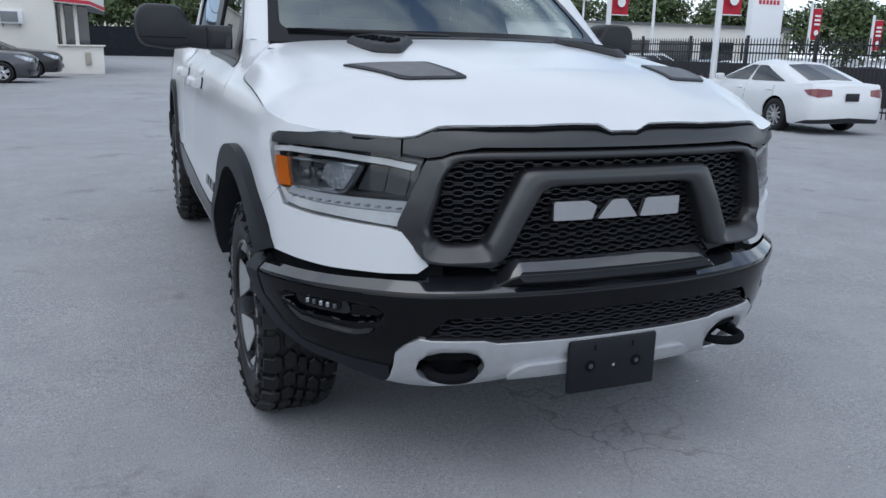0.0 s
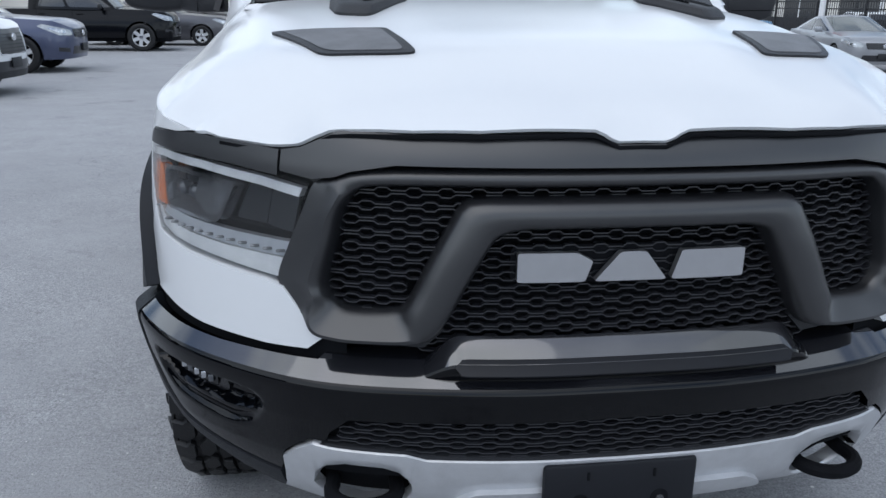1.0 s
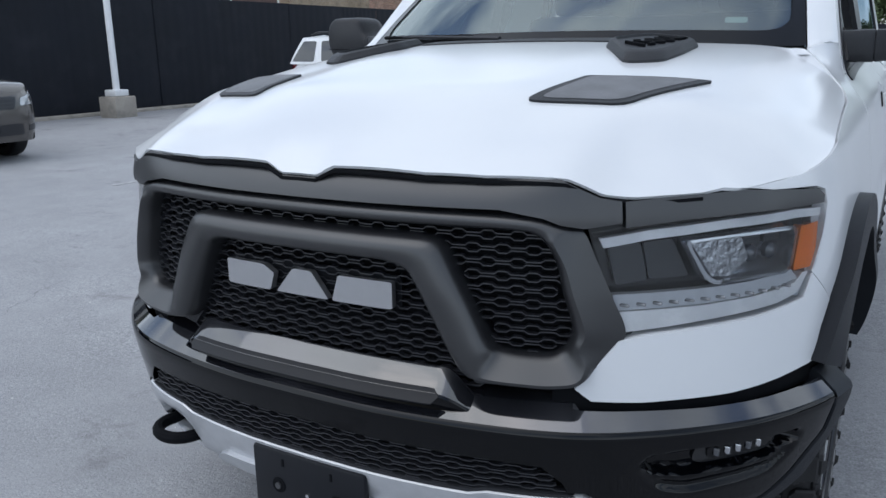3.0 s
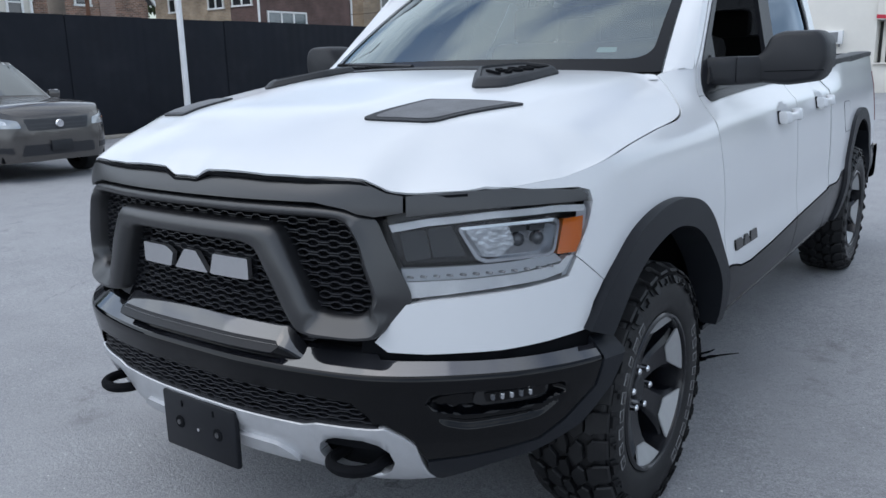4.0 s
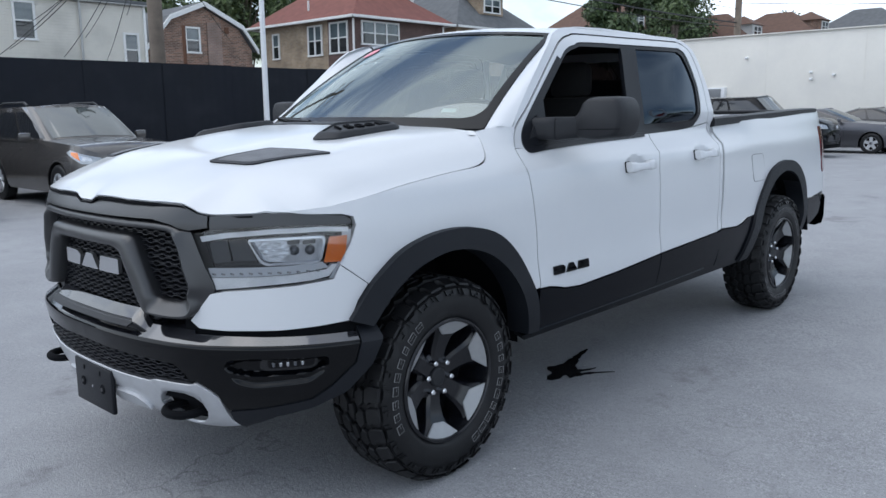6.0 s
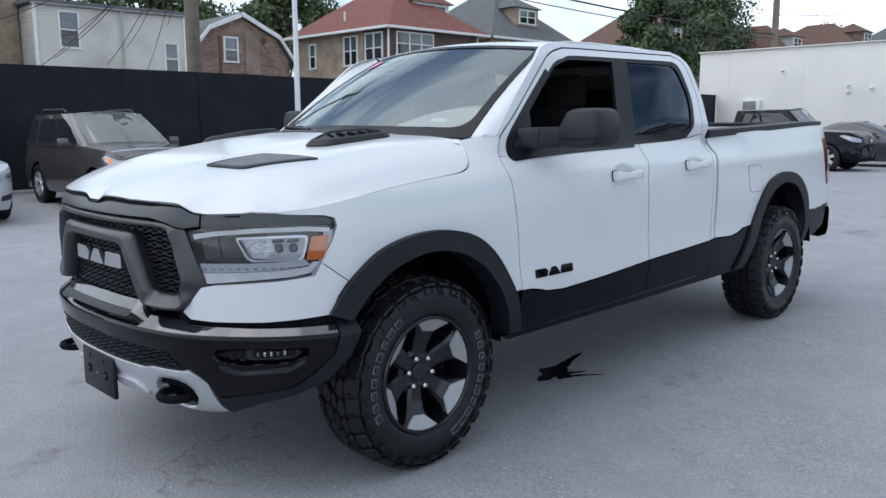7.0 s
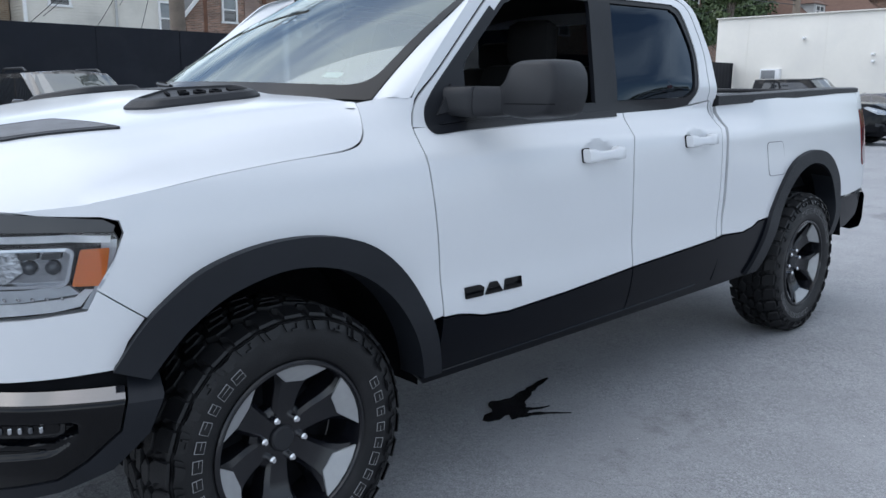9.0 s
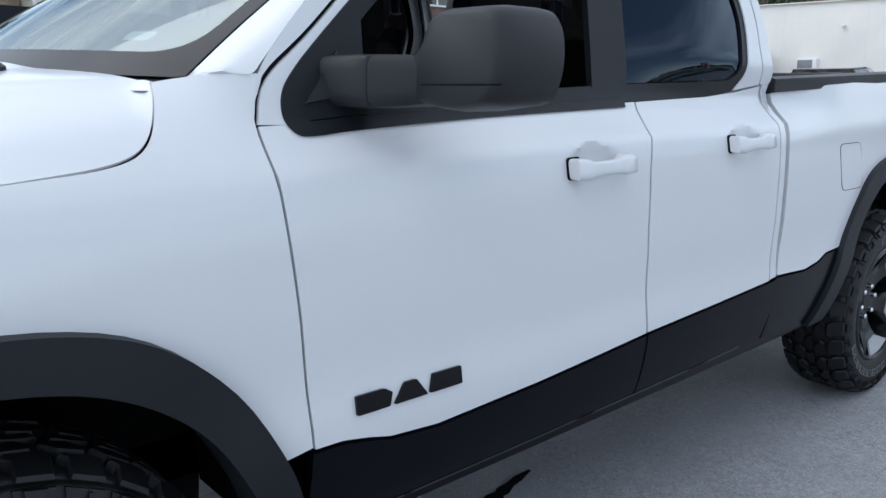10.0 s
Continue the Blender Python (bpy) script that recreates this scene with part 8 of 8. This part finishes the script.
window(bungalow, (-31.78, 31.2, 7.8), 2.2, 0.8, "x", 3)
for y, z in ((26.9, 7.5), (27.6, 7.25)):
    part("roof_vent", Build().tube([(-34.5 + 0.4 * y - 10.7, y, z - 0.3), (-34.5 + 0.4 * y - 10.7, y, z + 0.25)], 0.06, 8), M_TRIM, bungalow)
part("chimney", Build().rbox((-37.0, 30.4, 9.1), (0.7, 0.7, 1.8), 0.02), M_REDBRICK, bungalow)


def hip_house(x, y, w, d, eave, ridge, wall, roof_m, label):
    h = empty("house", label=label, category="house", group=HOUSES)
    part("wall", Build().rbox((x, y, eave / 2), (w, d, eave), 0), wall, h)
    o = 0.5
    e = [(x + w / 2 + o, y - d / 2 - o), (x + w / 2 + o, y + d / 2 + o), (x - w / 2 - o, y + d / 2 + o), (x - w / 2 - o, y - d / 2 - o)]
    part("roof", Build().add([(*p, eave) for p in e] + [(x + w * 0.12, y, ridge), (x - w * 0.12, y, ridge)], [(0, 1, 4), (1, 2, 5, 4), (2, 3, 5), (3, 0, 4, 5)]), roof_m, h, angle=10)
    for p, q in zip(e, e[1:] + e[:1]):
        a, c = Vector((*p, eave - 0.05)), Vector((*q, eave - 0.05))
        part("gutter", Build().rbox((a + c) / 2, (abs(a.x - c.x) + 0.12, abs(a.y - c.y) + 0.12, 0.14), 0), M_TRIM, h)
    xd = x + w * 0.33
    zd = eave + (ridge - eave) * 0.45
    part("dormer", Build().rbox((xd, y, zd), (2.0, 2.4, 1.2), 0), wall, h)
    part("dormer_roof", Build().add([(xd + 1.2, y - 1.5, zd + 0.6), (xd + 1.2, y + 1.5, zd + 0.6), (xd - 2.2, y + 1.5, zd + 0.6), (xd - 2.2, y - 1.5, zd + 0.6), (xd - 0.3, y, zd + 1.5)], [(0, 1, 4), (1, 2, 4), (2, 3, 4), (3, 0, 4)]), roof_m, h)
    window(h, (xd + 1.02, y, zd), 1.6, 0.8, "x", 2)
    window(h, (x + w / 2 + 0.02, y - d * 0.2, eave - 1.2), 1.6, 1.2, "x", 2)
    window(h, (x + w / 2 + 0.02, y + d * 0.25, eave - 1.2), 1.0, 1.2, "x", 1)
    return h


hip_house(-37.5, 42.0, 9, 8.5, 7.0, 10.6, M_TANBRICK, M_GREYROOF, "brick bungalow with a grey shingle hipped roof and dormer")
hip_house(-37.0, 61.0, 9, 8.0, 7.4, 11.0, M_REDBRICK, M_BROWNROOF, "brick bungalow with a brown shingle roof and dormer")
hip_house(-32.0, 74.0, 9, 8.0, 7.0, 10.4, M_GREYSIDING, M_BROWNROOF, "grey house with a brown roof beyond the alley")
hip_house(-28.0, 79.0, 10, 8.0, 7.6, 10.6, M_REDBRICK, M_BROWNROOF, "low brick house with a brown roof behind the showroom")
hip_house(-21.5, 84.0, 10, 8.0, 7.6, 10.8, M_GREYSIDING, M_GREYROOF, "sided house with a grey gabled roof behind the showroom")


# ---- poles and overhead lines ----
def utility_pole(x, y, h, r, label):
    p = empty("utility_pole", (x, y, 0), label=label, category="utility pole", group="utility poles")
    part("shaft", Build().tube([(0, 0, 0), (0, 0, h * 0.5), (0, 0, h)], [r, r * 0.9, r * 0.72], 12), M_WOOD, p)
    for dz in (0.5, 1.4):
        part("crossarm", Build().rbox((0, 0, h - dz), (0.1, 2.2, 0.12), 0.01), M_WOOD, p)
    for yy in (-0.95, -0.45, 0.45, 0.95):
        part("insulator", Build().tube([(0, yy, h - 0.44), (0, yy, h - 0.3)], 0.035, 8), M_GREYSOFFIT, p)
    part("transformer", Build().tube([(0.3, 0, h - 2.4), (0.3, 0, h - 1.6)], 0.2, 12), M_GREYSOFFIT, p)
    return p


utility_pole(-16.5, 8.1, 11.0, 0.2, "weathered wooden utility pole behind the black fence")
utility_pole(-15.2, 40.0, 10.5, 0.2, "weathered wooden utility pole behind the showroom")
rusty = part("steel_post", Build().tube([(-16.3, 8.75, 0), (-16.3, 8.75, 3.75)], 0.05, 8), M_RUST)
tagged(rusty, "thin rusty steel post behind the fence", "post")
M_WIRE = mat("black_cable", (0.01, 0.01, 0.011), 0.6, vary=0.1)


def cable(a, b, sag, r, label="black overhead cable between poles"):
    pts = [Vector(a).lerp(Vector(b), t) - Vector((0, 0, sag * 4 * t * (1 - t))) for t in np.linspace(0, 1, 17)]
    return tagged(part("overhead_cable", Build().tube(pts, r, 5), M_WIRE), label, "cable", "overhead cables")


A, Bp = (-16.5, 8.1), (-15.2, 40.0)
for z0, z1, sag, r in ((7.0, 5.9, 0.4, 0.035), (6.6, 5.7, 0.45, 0.02), (7.6, 6.6, 0.3, 0.015), (8.2, 7.4, 0.3, 0.012)):
    cable((*A, z0), (*Bp, z1), sag, r)
for tgt in ((-30, 9.3, 4.0), (-30, 11.3, 3.8), (-30, 13.0, 3.7), (-30, 10.2, 6.0), (-32, 20.3, 4.9), (-30, 8.4, 3.4), (-30, 9.9, 4.9), (-30, 12.2, 4.6), (-30, 14.0, 5.6), (-30, 7.2, 5.2)):
    cable((A[0], A[1], 6.6), tgt, 0.3, 0.012, "slack service drop to a house")
cable((*A, 6.6), (-17.5, -30, 6.5), 0.8, 0.02)
cable((*Bp, 6.9), (24, 46, 7.4), 1.2, 0.018)
cable((*Bp, 6.1), (-30, 33, 4.4), 0.3, 0.012, "slack service drop to a house")


# ---- trees ----
def tree(x, y, h, r, n, seed, leaf=0.34, label="leafy green street tree", lo=0.3, light=1.0):
    rg = np.random.default_rng(seed)
    t = empty("tree", (x, y, 0), label=label, category="tree", group="trees round the lot")
    tr = Build().tube([(0, 0, 0), (0.1, 0.05, h * 0.25), (-0.05, 0.1, h * 0.5), (0.05, 0, h * 0.8)], [0.03 * h, 0.024 * h, 0.016 * h, 0.006 * h], 8)
    clumps = []
    k = max(14, int(22 * r / 3))
    for i in range(k):
        a, e = rg.uniform(0, 6.283), rg.uniform(-0.5, 1.3)
        d = r * rg.uniform(0.45, 0.95)
        c = np.array([d * math.cos(a) * math.cos(e), d * math.sin(a) * math.cos(e), h * (lo + (1 - lo) * 0.5) + (1 - lo) * 0.46 * h * math.sin(e)])
        clumps.append((c, r * rg.uniform(0.28, 0.5)))
        s = Vector((0, 0, max(0.15 * h, c[2] - 0.3 * h)))
        tr.tube([s, s.lerp(Vector(c), 0.5) + Vector((0, 0, 0.05 * h)), Vector(c)], [0.009 * h, 0.006 * h, 0.003 * h], 5)
    part("trunk", tr, M_WOOD, t)
    ci = rg.integers(0, k, n)
    cen = np.array([clumps[i][0] for i in ci])
    rad = np.array([clumps[i][1] for i in ci])[:, None]
    dirs = rg.normal(size=(n, 3))
    dirs /= np.linalg.norm(dirs, axis=1)[:, None]
    pos = cen + dirs * rad * rg.uniform(0.45, 1.15, (n, 1)) * np.array([1, 1, 0.75])
    u = rg.normal(size=(n, 3))
    u /= np.linalg.norm(u, axis=1)[:, None]
    w = np.cross(u, dirs + 0.3 * rg.normal(size=(n, 3)))
    w /= np.linalg.norm(w, axis=1)[:, None]
    sz = leaf * rg.uniform(0.6, 1.3, (n, 1))
    vs = np.stack([pos - u * sz, pos + w * sz * 0.5, pos + u * sz, pos - w * sz * 0.5], 1).reshape(-1, 3)
    me = bpy.data.meshes.new("crown")
    me.from_pydata(vs.tolist(), [], np.arange(4 * n).reshape(-1, 4).tolist())
    me.materials.append(M_LEAF3 if seed >= 40 and seed % 2 else M_LEAF if seed % 2 or seed >= 40 else M_LEAF2)
    o = new("crown", me)
    o.parent = t
    return t


M_LEAF = foliage("leaf_green", (0.035, 0.06, 0.022), (0.1, 0.14, 0.05))
M_LEAF3 = foliage("leaf_olive_green", (0.05, 0.075, 0.03), (0.12, 0.155, 0.065))
M_LEAF2 = foliage("leaf_deep_green", (0.028, 0.05, 0.02), (0.075, 0.115, 0.04))
# behind the houses
for i, (x, y, h, r) in enumerate(((-50, 14, 11.5, 4.5), (-48, 22, 11, 4), (-52, 6, 12, 5), (-46, 30.5, 11, 3.5), (-28.3, 50.5, 10.5, 2.5), (-27.5, 57, 9.5, 2.2), (-34, 67, 12.5, 4.2), (-39, 74, 15.5, 6), (-33, 92, 11.5, 3.5), (-8, 100, 13, 5), (-2, 104, 12, 5), (-50, -3, 12, 5))):
    tree(x, y, h, r, 13000, 10 + i, 0.2, "leafy green tree behind the houses")
# beyond the far wall and the iron fence
for i, (x, y, h, r) in enumerate(((-4, 82, 8, 4.5), (3, 83, 8.5, 5), (11, 84, 8, 4.5), (30, 88, 9, 5), (38, 84, 10, 5.5), (46, 80, 10.5, 5.5), (52, 72, 10.5, 5.5), (60, 66, 9.5, 5), (64, 56, 8.5, 5), (70, 46, 8.5, 5), (72, 36, 8.5, 5), (20, 90, 9, 5), (80, 28, 10, 6))):
    tree(x, y, h * (0.86 if x < 45 else 0.7), r, 10000, 40 + i, 0.24, "leafy green tree beyond the car lots", lo=0.12)

# ---- iron fence, banners and the lot beyond ----
M_IRON = mat("black_iron", (0.012, 0.012, 0.014), 0.5, vary=0.15)
M_BANNER = mat("red_banner_cloth", (0.42, 0.012, 0.03), 0.75, vary=0.12, vscale=3)
M_SIGNWHITE = mat("white_sign_panel", (0.76, 0.77, 0.78), 0.4, vary=0.02)
iron = tagged(empty("railing"), "black iron picket fence along the lot", "fence", kind="structure")
IX = 16.2
gz = ground_z(IX)
pick = Build().add([(IX + dx, dy, gz + z) for z in (0.08, 2.0) for dx, dy in ((-0.011, -0.011), (0.011, -0.011), (0.011, 0.011), (-0.011, 0.011))] + [(IX, 0, gz + 2.07)], [(0, 1, 5, 4), (1, 2, 6, 5), (2, 3, 7, 6), (3, 0, 4, 7), (4, 5, 8), (5, 6, 8), (6, 7, 8), (7, 4, 8)])
first = part("picket", pick, M_IRON, iron)
first.location = (0, 6.0, 0)
yy = 6.0
for k in range(1, 190):
    yy += 0.125
    o = new("picket", first.data)
    o.parent = iron
    o.location = (0, yy, 0)
post = part("post", Build().rbox((IX, 0, gz + 1.05), (0.075, 0.075, 2.15), 0.006), M_IRON, iron)
for k in range(10):
    o = post if k == 0 else new("post", post.data)
    o.parent = iron
    o.location = (0, 6.0 + 2.6 * k, 0)
for z in (0.25, 1.62, 1.86):
    part("rail", Build().rbox((IX, 18, gz + z), (0.04, 24.2, 0.04), 0.004), M_IRON, iron)
screen = tagged(part("wall_east", Build().rbox((22.5, 20, 0.55 - 0.27), (0.1, 60, 1.5), 0), mat("black_mesh_screen", (0.02, 0.021, 0.024), 0.8, vary=0.2), None), "low black mesh screen along the next lot", "fence", kind="structure")


def banner_pole(x, y, h, z0, banner=True, side_=1):
    g_ = ground_z(x)
    p = empty("banner_pole", (x, y, g_), label="white pole with a red sales banner" if banner else "white pole with twin lamp heads", category="light pole", group="poles in the car lots")
    part("pole", Build().tube([(0, 0, 0), (0, 0, h)], [0.1, 0.085], 12), M_POLE, p)
    if banner:
        b = part("banner", Build().rows([[(side_ * (0.12 + 0.7 * t), 0.05 * math.sin(3 * t + 2 * s), z0 + 1.9 * s) for t in np.linspace(0, 1, 7)] for s in np.linspace(0, 1, 7)]), M_BANNER, p, "red cloth banner")
        for s in (0.0, 1.0):
            part("arm", Build().tube([(0, 0, z0 + 1.9 * s), (side_ * 0.85, 0, z0 + 1.9 * s)], 0.018, 6), M_POLE, b)
        part("emblem", Build().tube([(side_ * 0.47, -0.075, z0 + 0.45), (side_ * 0.47, -0.085, z0 + 0.45)], 0.17, 20), M_SIGNWHITE, b, "pale round mark")
        for k in range(3):
            part("mark_bar", Build().rbox((side_ * 0.47, -0.075, z0 + 0.95 + 0.25 * k), (0.45, 0.012, 0.12), 0.003), M_SIGNWHITE, b)
    else:
        part("lamp_head", Build().rbox((0, 0, h), (1.1, 0.3, 0.1), 0.02), M_POLE, p)
    return p


banner_pole(15.75, 17.25, 7.5, 2.72)
banner_pole(15.75, 23.2, 7.5, 2.88)
for x, y, h, b in ((30, 40, 6.0, False), (52, 70, 5.0, True), (38.7, 36, 5.0, True), (44, 36, 4.5, True), (40, 46, 5, False), (48, 34, 4.2, False), (56, 36, 4.6, False), (36, 58, 6, False)):
    banner_pole(x, y, h, h - 2.2, b)
for x, y in ((24.5, 15.9), (60, 30)):
    utility_pole(x, y, 12, 0.16, "green-stained wooden utility pole in the next lot")
pylon = empty("sign_pylon", (38.8, 40, ground_z(38.8)), label="tall white sign pylon with red lettering bars", category="sign")
part("panel", Build().rbox((0, 0, 3.3), (2.6, 0.5, 6.6), 0.05), M_SIGNWHITE, pylon)
for k in range(6):
    part("letter_bar", Build().rbox((-0.75 + 0.3 * k, -0.27, 5.2), (0.2, 0.02, 0.28), 0.01), M_RED, pylon)
shop = empty("building", label="long low white dealership building beyond the lots", category="building")
part("wall", Build().rbox((44, 62, 1.6), (30, 8, 4.2), 0), M_STUCCO, shop)
part("roof", Build().rbox((44, 62, 3.8), (30.6, 8.6, 0.2), 0), M_GREYROOF, shop)
for k in range(6):
    part("shop_window", Build().rbox((32 + 4.6 * k, 57.97, 1.3), (3.6, 0.08, 2.2), 0), M_CARPANE, shop)
